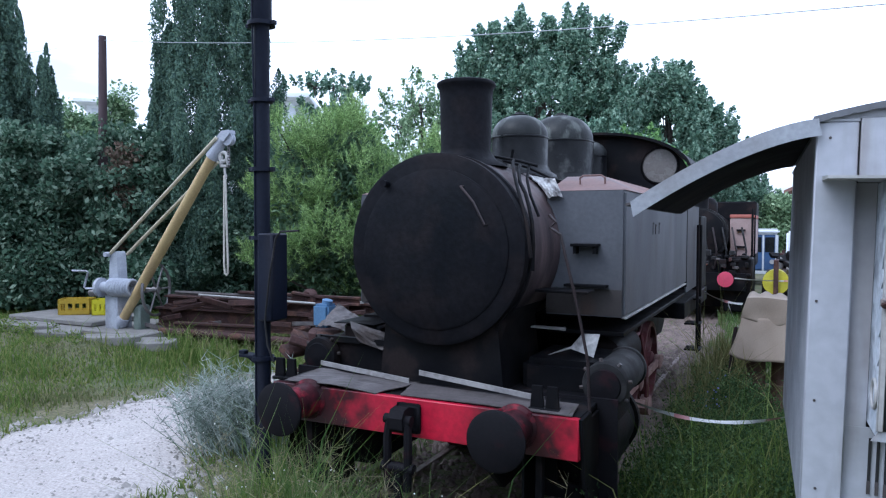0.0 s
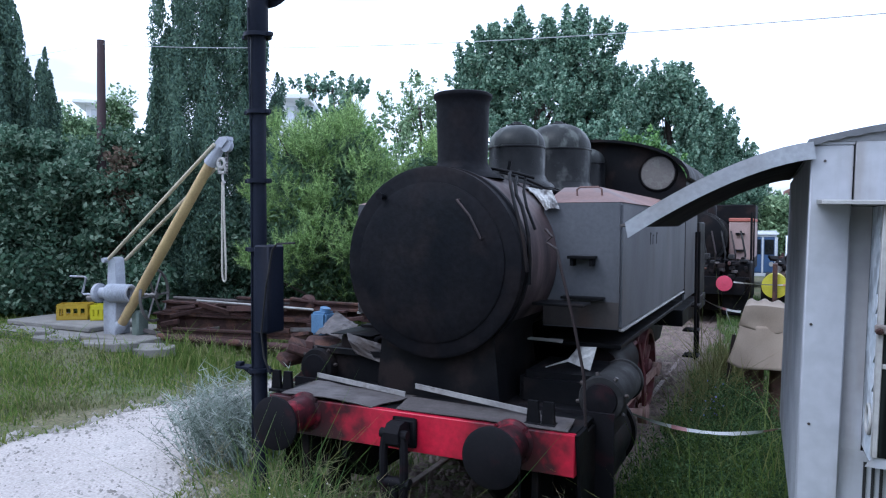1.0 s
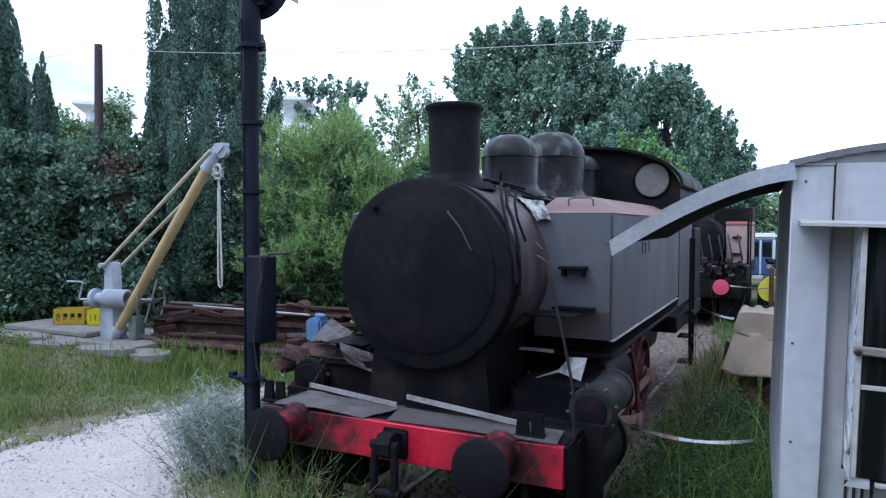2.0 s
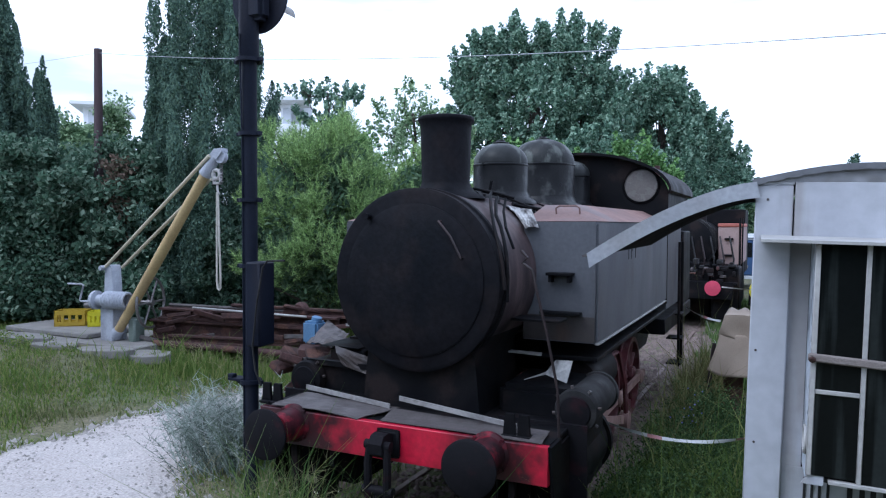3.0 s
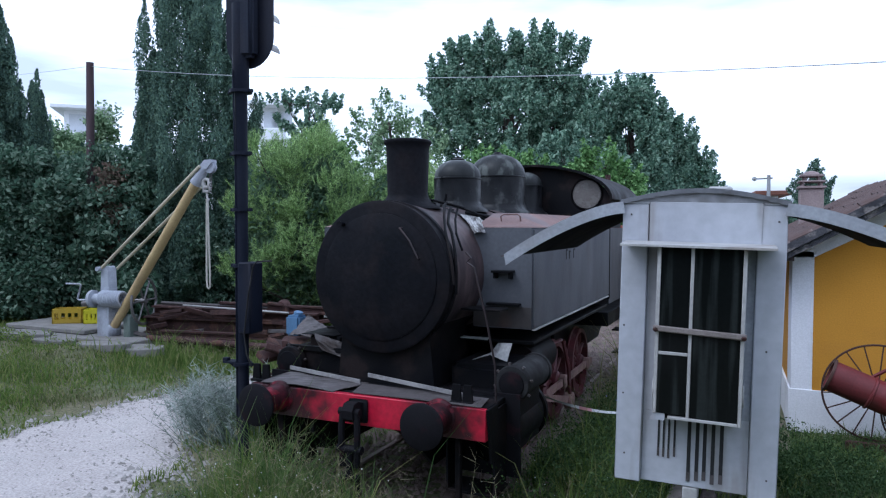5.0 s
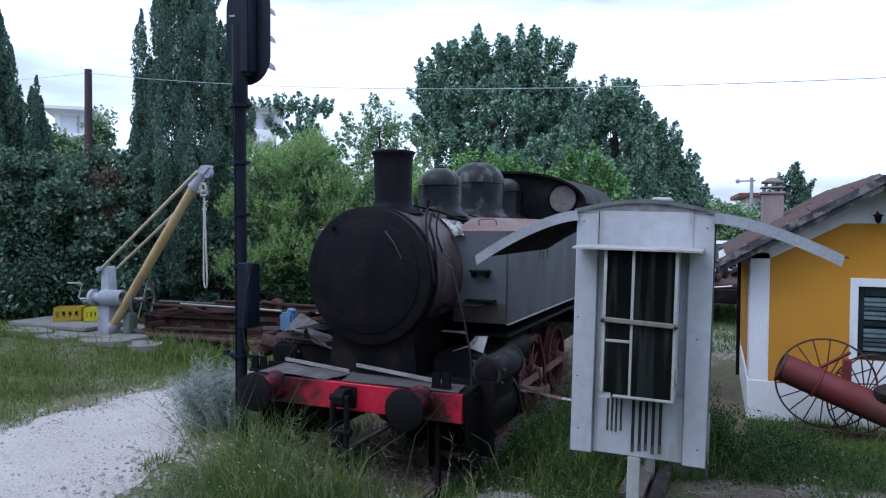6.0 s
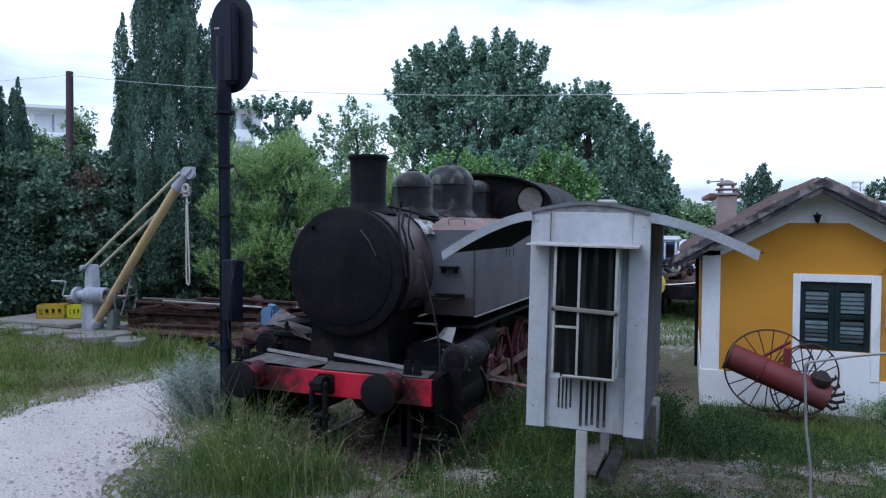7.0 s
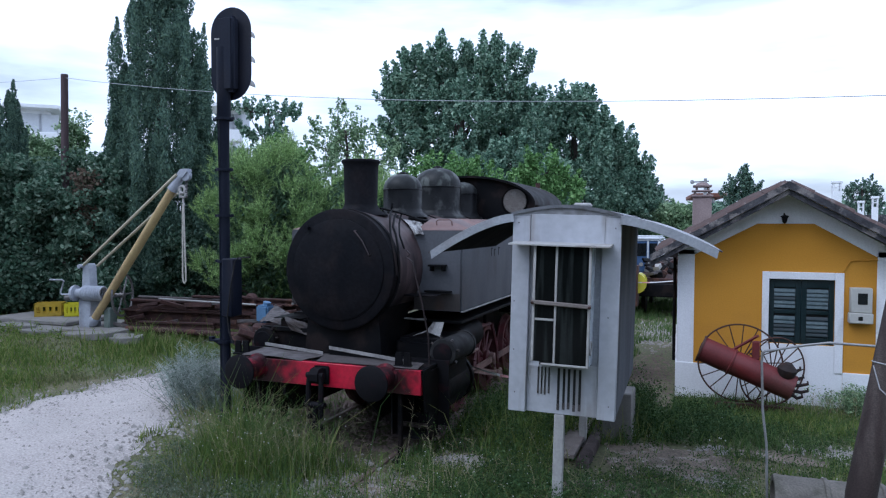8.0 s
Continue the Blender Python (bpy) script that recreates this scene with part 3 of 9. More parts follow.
# ---- the tank engine ----
def wheel(parent, x, y, z, r, out):
    """A spoked driving wheel: tyre, rim with spokes, hub and balance weight."""
    w = B()
    lathe(w, (x - 0.06 * out, y, z), (out, 0, 0), [(0, r - 0.07), (0, r), (0.03, r + 0.028), (0.045, r + 0.028), (0.05, r), (0.13, r - 0.006), (0.13, r - 0.07), (0, r - 0.07)], 40, closed=False)
    tyre = part("wheel", w, M_WHEEL, parent, "faded red spoked driving wheel")
    s = B()
    for k in range(12):
        a = 2 * math.pi * k / 12
        c, n = math.cos(a), math.sin(a)
        tube(s, [(x, y + 0.1 * c, z + 0.1 * n), (x, y + (r - 0.06) * c, z + (r - 0.06) * n)], [0.034, 0.024], 6)
    part("spokes", s, M_WHEEL, tyre)
    h = B()
    lathe(h, (x - 0.05, y, z), (1, 0, 0), [(0, 0.1), (0.02, 0.13), (0.13, 0.13), (0.16, 0.09), (0.17, 0.04)], 20)
    part("hub", h, M_WHEEL, tyre)
    b = B()
    pts = [(y + math.cos(a) * q, z + math.sin(a) * q) for q, rng_ in ((r - 0.07, range(0, 9)), (r - 0.2, range(8, -1, -1))) for a in (math.pi * (0.9 + 0.6 * k / 8) for k in rng_)]
    prism(b, pts, "x", x - 0.03, x + 0.05)
    part("balance_weight", b, M_WHEEL, tyre)
    return tyre



def side_tank(eng, sgn):
    """One side tank: body with a hipped top, edging, lifting handles, steps and filler."""
    xo, xi = TX + sgn * 1.295, TX + sgn * 0.62
    y0, y1, z0, z1 = 6.04, 10.05, 1.77, 2.83
    bm = B()
    low = [bm.verts.new(p) for p in ((xi, y0, z0), (xo, y0, z0), (xo, y1, z0), (xi, y1, z0))]
    mid = [bm.verts.new(p) for p in ((xi, y0, z1), (xo, y0, z1), (xo, y1, z1), (xi, y1, z1))]
    for k in range(4):
        bm.faces.new((low[k], low[(k + 1) % 4], mid[(k + 1) % 4], mid[k]))
    bm.faces.new(low[::-1])
    bm.faces.new(mid)
    bmesh.ops.bevel(bm, geom=[e for e in bm.edges if abs(e.verts[0].co.x - xo) < 1e-4 and abs(e.verts[1].co.x - xo) < 1e-4], offset=0.022, segments=2, affect="EDGES")
    tank = part("side_tank", bm, M_TANK, eng, "grey painted steel side tank, stained and streaked")
    tp = B()
    xm = xo - sgn * 0.34
    a = [tp.verts.new(p) for p in ((xi, y0 + 0.01, z1 + 0.004), (xo - sgn * 0.01, y0 + 0.01, z1 + 0.004), (xo - sgn * 0.01, y1, z1 + 0.004), (xi, y1, z1 + 0.004))]
    b = [tp.verts.new(p) for p in ((xi, y0 + 0.62, z1 + 0.165), (xm, y0 + 0.62, z1 + 0.165), (xm, y1, z1 + 0.165), (xi, y1, z1 + 0.165))]
    for k in range(4):
        tp.faces.new((a[k], a[(k + 1) % 4], b[(k + 1) % 4], b[k]))
    tp.faces.new(a[::-1])
    tp.faces.new(b)
    part("tank_top", tp, M_TANKTOP, tank, "faded brown sloping tank top")
    # bright line on the lower edge: a highlight given as pale colour
    e = B()
    box(e, xo - sgn * 0.03, xo + sgn * 0.010, y0 + 0.02, y1 - 0.06, z0 - 0.014, z0 + 0.004, 0.003)
    part("edge_strip", e, M_PALE, tank, "pale lower edge strip, its highlight put into the colour")
    h = B()
    box(h, TX + sgn * 0.86, TX + sgn * 1.09, y0 - 0.12, y0 - 0.002, 2.36, 2.385, 0.004)
    box(h, TX + sgn * 0.88, TX + sgn * 0.905, y0 - 0.1, y0 - 0.002, 2.30, 2.36)
    box(h, TX + sgn * 1.045, TX + sgn * 1.07, y0 - 0.1, y0 - 0.002, 2.30, 2.36)
    part("step", h, M_BLACK, tank, "small black folding step")
    h = B()
    box(h, TX + sgn * 0.80, TX + sgn * 1.16, y0 - 0.10, y0 - 0.002, 2.02, 2.042, 0.004)
    part("step", h, M_BLACK, tank, "small black folding step")
    h = B()
    box(h, TX + sgn * 0.62, TX + sgn * 1.27, y0 - 0.006, y0 - 0.001, 1.78, 2.0)
    part("lower_panel", h, M_TANKLOW, tank, "rust-brown patch plate low on the tank front")
    g = B()
    tube(g, [(TX + sgn * 0.84, y0 + 0.27, z1 + 0.06), (TX + sgn * 0.84, y0 + 0.25, z1 + 0.125), (TX + sgn * 0.87, y0 + 0.25, z1 + 0.145), (TX + sgn * 1.03, y0 + 0.25, z1 + 0.145), (TX + sgn * 1.06, y0 + 0.25, z1 + 0.125), (TX + sgn * 1.06, y0 + 0.27, z1 + 0.06)], 0.009, 6)
    part("grab_handle", g, M_TANKTOP, tank)
    # lettering too worn to read: short bars
    for yy, hh in ((7.35, 0.12), (7.5, 0.1), (7.72, 0.12)):
        r = B()
        prism(r, [(yy, 2.45), (yy + 0.02, 2.45), (yy + 0.02, 2.43 + hh), (yy + 0.07, 2.43 + hh), (yy + 0.07, 2.45 + hh), (yy, 2.45 + hh)], "x", xo + sgn * 0.001, xo + sgn * 0.004)
        part("worn_marking", r, M_BLACK, tank)
    return tank


def buffer(eng, x):
    zb = 1.145
    b = B()
    lathe(b, (x, 4.72, zb), (0, -1, 0), [(0, 0.16), (0.025, 0.16), (0.04, 0.135), (0.20, 0.125), (0.25, 0.12), (0.25, 0.085), (0.36, 0.08)], 28)
    body = part("buffer", b, M_SOOTRED, eng, "sooty dark red buffer housing")
    h = B()
    lathe(h, (x, 4.38, zb), (0, -1, 0), [(0, 0.08), (0.015, 0.19), (0.03, 0.203), (0.05, 0.203), (0.062, 0.18), (0.075, 0.0)], 40)
    part("buffer_head", h, M_SOOT, body, "round black buffer head")
    for dx in (-0.105, 0.105):
        for dz in (-0.105, 0.105):
            part("bolt", cyl(B(), (x + dx, 4.70, zb + dz), (x + dx, 4.68, zb + dz), 0.018, 0.016, 6), M_SOOTRED, body)


def dome(eng, y, z0, r, top, name="dome", cap=True):
    d = B()
    h = top - z0
    prof = [(0, r + 0.10), (0.03, r + 0.09), (0.07, r + 0.03), (0.12, r + 0.004), (0.13, r)]
    n = 9
    hs = h - r * 0.86
    prof += [(hs, r), (hs + 0.006, r + 0.007), (hs + 0.018, r + 0.007), (hs + 0.024, r - 0.002)]
    prof += [(hs + 0.024 + (h - hs - 0.024) * math.sin(math.pi / 2 * k / n), r * math.cos(math.pi / 2 * k / n) ** 0.85) for k in range(1, n + 1)]
    k = len(prof) - n
    lathe(d, (TX, y, z0), (0, 0, 1), prof[:k], 36)
    ob = part(name, d, M_DOME, eng, "round-topped black boiler dome with a grey-streaked cap")
    d = B()
    lathe(d, (TX, y, z0), (0, 0, 1), [(prof[k - 1][0] - 0.002, prof[k - 1][1] - 0.001)] + prof[k:], 36)
    part("dome_cap", d, M_DOMECAP, ob, "grey-green streaked domed cap")
    if cap:
        c = B()
        lathe(c, (TX, y, top - 0.012), (0, 0, 1), [(0, 0.09), (0.02, 0.09), (0.03, 0.05), (0.045, 0.045)], 16)
        part("cap", c, M_DOME, ob)
    return ob


def build_engine():
    eng = thing("steam_locomotive", (TX, 8.0, RAILTOP), "derelict black tank engine, red buffer beam, grey side tanks, on rails", "steam locomotive")
    # frames and running plate
    for s in (-1, 1):
        f = B()
        prism(f, [(4.76, 0.82), (5.1, 0.55), (6.6, 0.55), (6.8, 0.72), (12.6, 0.72), (12.9, 0.9), (12.9, 1.36), (6.2, 1.36), (5.9, 1.2), (4.76, 1.2)], "x", TX + s * 0.56, TX + s * 0.60)
        part("main_frame", f, M_BLACK, eng, "black plate frame")
    f = B()
    box(f, TX - 1.27, TX + 1.27, 4.76, 6.1, 1.205, 1.25, 0.006)
    part("front_footplate", f, M_BLACK, eng, "black front footplate")
    for s in (-1, 1):
        f = B()
        box(f, TX + s * 0.62, TX + s * 1.28, 6.1, 10.0, 1.60, 1.64, 0.006)
        part("running_plate", f, M_BLACK, eng)
    # buffer beam in red, sooty towards its ends
    b = B()
    box(b, TX - 1.275, TX + 1.275, 4.70, 4.76, 0.965, 1.25, 0.006)
    part("buffer_beam", b, M_BEAM, eng, "bright red buffer beam, soot-stained round its buffers")
    b = B()
    prism(b, [(4.70, 1.25), (4.95, 1.25), (4.95, 0.75), (4.80, 0.75)], "x", TX + 1.276, TX + 1.30)
    part("beam_end_plate", b, M_BLACK, eng)
    for s in (-1, 1):
        buffer(eng, TX - 0.045 + s * 0.875)
    # draw hook, with its shackle
    h = B()
    box(h, TX - 0.10, TX + 0.10, 4.672, 4.70, 1.0, 1.22, 0.012)
    prism(h, [(4.672, 1.04), (4.56, 1.03), (4.50, 1.07), (4.49, 1.15), (4.53, 1.205), (4.60, 1.215), (4.672, 1.19)], "x", TX - 0.065, TX + 0.05)
    bmesh.ops.bevel(h, geom=[e for e in h.edges if e.calc_face_angle(0) > 0.6], offset=0.012, segments=2, affect="EDGES")
    hook = part("draw_hook", h, M_SOOT, eng, "stout sooty draw hook")
    for s in (-1, 1):
        c = B()
        tube(c, [(TX - 0.01 + s * 0.07, 4.55, 1.15), (TX - 0.01 + s * 0.085, 4.54, 1.0), (TX - 0.01 + s * 0.085, 4.54, 0.8), (TX - 0.01 + s * 0.075, 4.55, 0.62)], 0.032, 8)
        part("coupling_link", c, M_SOOT, hook)
    c = B()
    cyl(c, (TX - 0.12, 4.55, 1.13), (TX + 0.10, 4.55, 1.13), 0.036, None, 10)
    part("coupling_pin", c, M_SOOT, hook)
    c = B()
    cyl(c, (TX - 0.14, 4.55, 0.78), (TX + 0.12, 4.55, 0.78), 0.04, None, 10)
    part("coupling_pin", c, M_SOOT, hook)
    c = B()
    cyl(c, (TX - 0.01, 4.55, 0.80), (TX - 0.01, 4.55, 0.50), 0.035, None, 10)
    cyl(c, (TX - 0.11, 4.55, 0.52), (TX + 0.09, 4.55, 0.52), 0.038, None, 10)
    tube(c, [(TX - 0.09, 4.55, 0.52), (TX - 0.1, 4.56, 0.36), (TX - 0.01, 4.57, 0.27), (TX + 0.08, 4.56, 0.36), (TX + 0.07, 4.55, 0.52)], 0.028, 8)
    part("coupling_screw", c, M_SOOT, hook)
    for s in (-1, 1):
        g = B()
        box(g, TX + s * 0.95, TX + s * 1.0, 4.78, 4.84, 0.18, 0.97, 0.006)
        box(g, TX + s * 0.90, TX + s * 1.05, 4.72, 4.86, 0.14, 0.18, 0.006)
        part("rail_guard", g, M_BLACK, eng)
    # lamp brackets and small fittings at the beam's ends
    for x in (TX - 1.29, TX - 1.175, TX + 0.95, TX + 1.06):
        k = B()
        prism(k, [(x - 0.05, 1.25), (x + 0.05, 1.25), (x + 0.035, 1.425), (x - 0.035, 1.425)], "y", 4.80, 4.83)
        box(k, x - 0.055, x + 0.055, 4.77, 4.9, 1.25, 1.275, 0.004)
        part("lamp_bracket", k, M_BLACK, eng)
    # loose sheets lying along the beam
    s1 = plate(B(), [(TX - 1.16, 4.71, 1.275), (TX - 0.30, 4.70, 1.258), (TX - 0.08, 5.02, 1.30), (TX - 1.02, 5.02, 1.33)], 0.006, 0.018, 8, 1)
    part("loose_sheet", s1, M_SHEET, eng, "buckled grey sheet on the footplate", smooth=False)
    s1 = plate(B(), [(TX - 0.10, 4.73, 1.262), (TX + 1.22, 4.73, 1.262), (TX + 1.2, 4.98, 1.285), (TX - 0.12, 4.98, 1.30)], 0.006, 0.006, 8, 2)
    part("loose_sheet", s1, M_SHEET, eng, "dark sheet over the footplate", smooth=False)
    for x0, x1, z0, z1, y0, y1 in ((TX - 1.06, TX - 0.15, 1.385, 1.34, 5.06, 4.96), (TX - 0.07, TX + 0.97, 1.41, 1.335, 4.98, 4.9)):
        s1 = B()
        prism(s1, [(0, 0), (1, 0), (1, 0.038), (0, 0.038)], "y", 0, 0.014)
        ln = math.hypot(x1 - x0, z1 - z0)
        for v in s1.verts:
            v.co = Vector((x0 + v.co.x * (x1 - x0), y0 + v.co.x * (y1 - y0) + v.co.y, z0 + v.co.x * (z1 - z0) + v.co.z - 0.045))
        part("pale_strip", s1, M_STRIP, eng, "pale bent edging strip")
    # smokebox, door and front fittings
    zc, r = 2.345, 0.755
    k = B()
    lathe(k, (TX, 5.08, zc), (0, 1, 0), [(0, r - 0.03), (0.015, r), (0.06, r), (0.065, r - 0.012), (0.15, r - 0.012), (0.155, r + 0.006), (0.20, r + 0.006), (0.205, r - 0.012), (0.22, r - 0.012)], 72)
    sb = part("smokebox", k, M_SMOKE, eng, "sooty black smokebox drum")
    k = B()
    lathe(k, (TX, 5.299, zc), (0, 1, 0), [(0, r - 0.03), (0.001, r - 0.013), (0.825, r - 0.013)], 72)
    part("smokebox_wrapper", k, M_WRAP, sb, "rust-brown smokebox wrapper")
    k = B()
    lathe(k, (TX, 5.085, zc), (0, -1, 0), [(0, 0.63), (0.018, 0.63), (0.03, 0.6), (0.06, 0.47), (0.085, 0.3), (0.098, 0.12), (0.10, 0.0)], 64)
    door = part("smokebox_door", k, M_SMOKE, sb, "dished black smokebox door")
    k = B()
    tube(k, [(TX + 0.27, 5.06, 2.83), (TX + 0.27, 5.0, 2.83), (TX + 0.38, 4.99, 2.71), (TX + 0.47, 4.995, 2.54), (TX + 0.47, 5.06, 2.54)], 0.009, 8)
    part("door_handrail", k, M_BOILER, sb, "thin worn curved handrail")
    k = B()
    cyl(k, (TX - 0.41, 5.09, zc + 0.52), (TX - 0.41, 5.0, zc + 0.52), 0.02, 0.03, 10)
    part("rail_knob", k, M_SMOKE, sb)
    k = B()
    prism(k, [(TX - 0.55, 1.25), (TX + 0.55, 1.25), (TX + 0.50, 1.75), (TX + 0.62, 1.95), (TX - 0.62, 1.95), (TX - 0.50, 1.75)], "y", 5.2, 6.1)
    part("smokebox_saddle", k, M_BLACK, eng, "black smokebox saddle")
    # boiler barrel with its bands
    k = B()
    lathe(k, (TX, 6.12, zc), (0, 1, 0), [(0, r - 0.02), (0.01, r - 0.03), (4.0, r - 0.03)], 64)
    bl = part("boiler", k, M_BOILER, eng, "brown-black weathered boiler barrel")
    for yy in (6.16, 6.75, 7.6, 8.6, 9.4):
        k = B()
        lathe(k, (TX, yy, zc), (0, 1, 0), [(0, r - 0.032), (0, r - 0.016), (0.055, r - 0.016), (0.055, r - 0.032)], 64, closed=False)
        part("boiler_band", k, M_BLACK, bl)
    k = plate(B(), [(TX + 0.655, 5.98, zc + 0.425), (TX + 0.775, 6.0, zc + 0.43), (TX + 0.68, 6.06, zc + 0.60), (TX + 0.49, 6.04, zc + 0.625)], 0.006, 0.035, 10, 4)
    part("torn_cladding", k, M_TORN, bl, "torn pale cladding sheet", smooth=False)
    rim = lambda a, y: (TX + 0.775 * math.cos(radians(a)), y, zc + 0.775 * math.sin(radians(a)))
    k = plate(B(), [rim(37, 6.1), rim(35, 6.95), rim(50, 7.15), rim(55, 6.08)], 0.006, 0.03, 10, 14)
    part("torn_cladding", k, M_TORN, bl, "torn pale cladding sheet, buckled along the boiler", smooth=False)
    # chimney
    k = B()
    lathe(k, (TX, 5.70, 3.03), (0, 0, 1), [(0, 0.36), (0.025, 0.34), (0.06, 0.27), (0.11, 0.228), (0.15, 0.214), (0.60, 0.226), (0.665, 0.232), (0.685, 0.25), (0.70, 0.254), (0.716, 0.25), (0.725, 0.236), (0.725, 0.2), (0.4, 0.19)], 40)
    part("chimney", k, M_SMOKE, eng, "tall straight black chimney with a rim")
    dome(eng, 7.05, 3.02, 0.29, 3.665)
    dome(eng, 8.5, 3.02, 0.395, 3.865)
    dome(eng, 9.79, 3.02, 0.27, 3.70, "safety_valve_dome", False)
    # pipework over the boiler's shoulder
    for pts, rr in (([(0.40, 5.80, 0.74), (0.42, 5.72, 0.72), (0.52, 5.49, 0.60), (0.64, 5.25, 0.46), (0.72, 5.14, 0.32), (0.77, 5.11, 0.15), (0.79, 5.12, -0.05)], 0.014),
                    ([(0.44, 5.84, 0.70), (0.48, 5.70, 0.64), (0.59, 5.43, 0.53), (0.66, 5.36, 0.44), (0.72, 5.27, 0.34), (0.77, 5.2, 0.22), (0.79, 5.18, 0.05), (0.785, 5.18, -0.15)], 0.015),
                    ([(0.52, 5.84, 0.70), (0.56, 5.68, 0.57), (0.67, 5.45, 0.43), (0.75, 5.42, 0.26)], 0.012)):
        k = tube(B(), [(TX + a, b, zc + c) for a, b, c in pts], rr, 8)
        part("steam_pipe", k, M_BLACK, eng, "dark steam pipe bent down the smokebox side")
    k = tube(B(), [(TX + 0.02, 5.86, zc + 0.78), (TX + 0.25, 5.8, zc + 0.775), (TX + 0.45, 5.8, zc + 0.735), (TX + 0.60, 5.84, zc + 0.69)], 0.013, 8)
    part("washout_rail", k, M_BLACK, eng)
    k = B()
    tube(k, [(TX - 0.05, 6.1, zc + r + 0.02), (TX + 0.10, 6.1, zc + r - 0.01), (TX + 0.34, 6.1, zc + 0.64), (TX + 0.45, 6.12, zc + 0.60)], 0.013, 8)
    part("oil_pipe", k, M_BLACK, eng)
    for px_, pz_, rr in ((0.12, 0.735, 0.035), (0.2, 0.715, 0.03), (0.33, 0.665, 0.045)):
        k = lathe(B(), (TX + px_, 6.1, zc + pz_ - 0.03), (0.2, 0, 1), [(0, rr), (0.03, rr), (0.035, rr * 0.6), (0.06, rr * 0.55)], 12)
        part("pipe_union", k, M_CHEST, eng)
    k = B()
    tube(k, [(TX + 0.22, 6.0, zc + r + 0.01), (TX + 0.38, 6.2, zc + r - 0.04), (TX + 0.50, 6.5, zc + r - 0.12), (TX + 0.56, 6.9, zc + r - 0.15)], 0.013, 8)
    tube(k, [(TX + 0.3, 6.0, zc + r + 0.0), (TX + 0.32, 6.0, zc + r + 0.10)], 0.015, 6)
    part("lubricator_pipe", k, M_BLACK, eng)
    k = B()
    tube(k, [(TX + 0.34, 6.5, zc + 0.66), (TX + 0.52, 6.8, zc + 0.60), (TX + 0.66, 7.1, zc + 0.55)], 0.02, 8)
    tube(k, [(TX + 0.47, 6.6, zc + 0.62), (TX + 0.60, 6.62, zc + 0.52)], 0.014, 8)
    part("feed_pipe", k, M_BLACK, eng, "black feed pipe above the torn cladding")
    for s in (-1,):
        k = B()
        tube(k, [(TX + s * 0.60, 5.2, zc + 0.52), (TX + s * 0.72, 6.0, zc + 0.48), (TX + s * 0.70, 6.03, zc + 0.47)], 0.014, 8)
        part("boiler_handrail", k, M_BLACK, eng)
    # bent handrail and rods standing on the front plate
    for s in (1,):
        k = B()
        tube(k, [(TX + s * 1.29, 4.92, 1.26), (TX + s * 1.27, 4.94, 1.6), (TX + s * 1.19, 4.94, 1.99), (TX + s * 1.10, 4.94, 2.34), (TX + s * 1.07, 4.94, 2.47), (TX + s * 0.99, 4.95, 2.52), (TX + s * 1.03, 4.95, 2.56), (TX + s * 0.98, 4.95, 2.61)], 0.011, 8)
        part("front_handrail", k, M_PIPEBR, eng, "bent thin steel handrail")
        k = B()
        box(k, TX + s * 0.68, TX + s * 1.10, 5.55, 5.8, 2.0, 2.02, 0.004)
        part("lamp_shelf", k, M_BLACK, eng)
    # cylinders, valve chests and covers
    for s in (-1, 1):
        x = TX + s * 1.05
        k = B()
        lathe(k, (x, 5.30, 0.86), (0, 1, 0), [(0, 0.22), (0.03, 0.31), (0.06, 0.33), (0.10, 0.33), (0.11, 0.30), (0.95, 0.30), (0.96, 0.33), (1.02, 0.33)], 40)
        cy = part("cylinder", k, M_BLACK, eng, "black outside steam cylinder")
        for p_ in ring_pts(Vector((x, 5.36, 0.86)), Vector((1, 0, 0)), Vector((0, 0, 1)), 0.295, 14, 0.1):
            part("bolt", cyl(B(), p_, p_ + Vector((0, -0.02, 0)), 0.016, 0.014, 6), M_BLACK, cy)
        k = B()
        lathe(k, (x + s * 0.24, 5.34, 1.345), (0, 1, 0), [(0, 0.13), (0.015, 0.165), (0.05, 0.175), (0.09, 0.175), (0.10, 0.16), (0.75, 0.16), (0.76, 0.175), (0.80, 0.175)], 32)
        vc = part("valve_chest", k, M_CHEST if s > 0 else M_BLACK, cy, "grey-black piston valve chest")
        k = lathe(B(), (x + s * 0.24, 5.338, 1.345), (0, -1, 0), [(0, 0.128), (0.012, 0.12), (0.02, 0.05), (0.03, 0.0)], 28)
        part("chest_cover", k, M_SOOT, vc, "black cover of the valve chest")
        for a in range(8):
            p_ = Vector((x + s * 0.24 + 0.17 * math.cos(a * 0.785 + 0.2), 5.40, 1.345 + 0.17 * math.sin(a * 0.785 + 0.2)))
            part("bolt", cyl(B(), p_, p_ + (p_ - Vector((x + s * 0.24, 5.40, 1.345))).normalized() * 0.03, 0.016, 0.014, 6), M_SHEET, vc)
        k = B()
        for a0, a1, c0, c1 in ((0.70, 0.86, 0.50, 1.28), (0.97, 1.42, 0.50, 0.62), (0.97, 1.42, 1.16, 1.28), (1.14, 1.42, 0.62, 1.16), (0.86, 0.97, 0.50, 1.28)):
            box(k, TX + s * min(a0, a1), TX + s * max(a0, a1), 5.22, 5.25, c0, c1)
        part("front_plate", k, M_SOOT, cy, "black plate before the cylinder")
        k = B()
        box(k, TX + s * 0.6, x + s * 0.27, 5.46, 6.22, 0.62, 1.48, 0.05, seg=2)
        part("cylinder_casing", k, M_BLACK, cy)
        k = B()
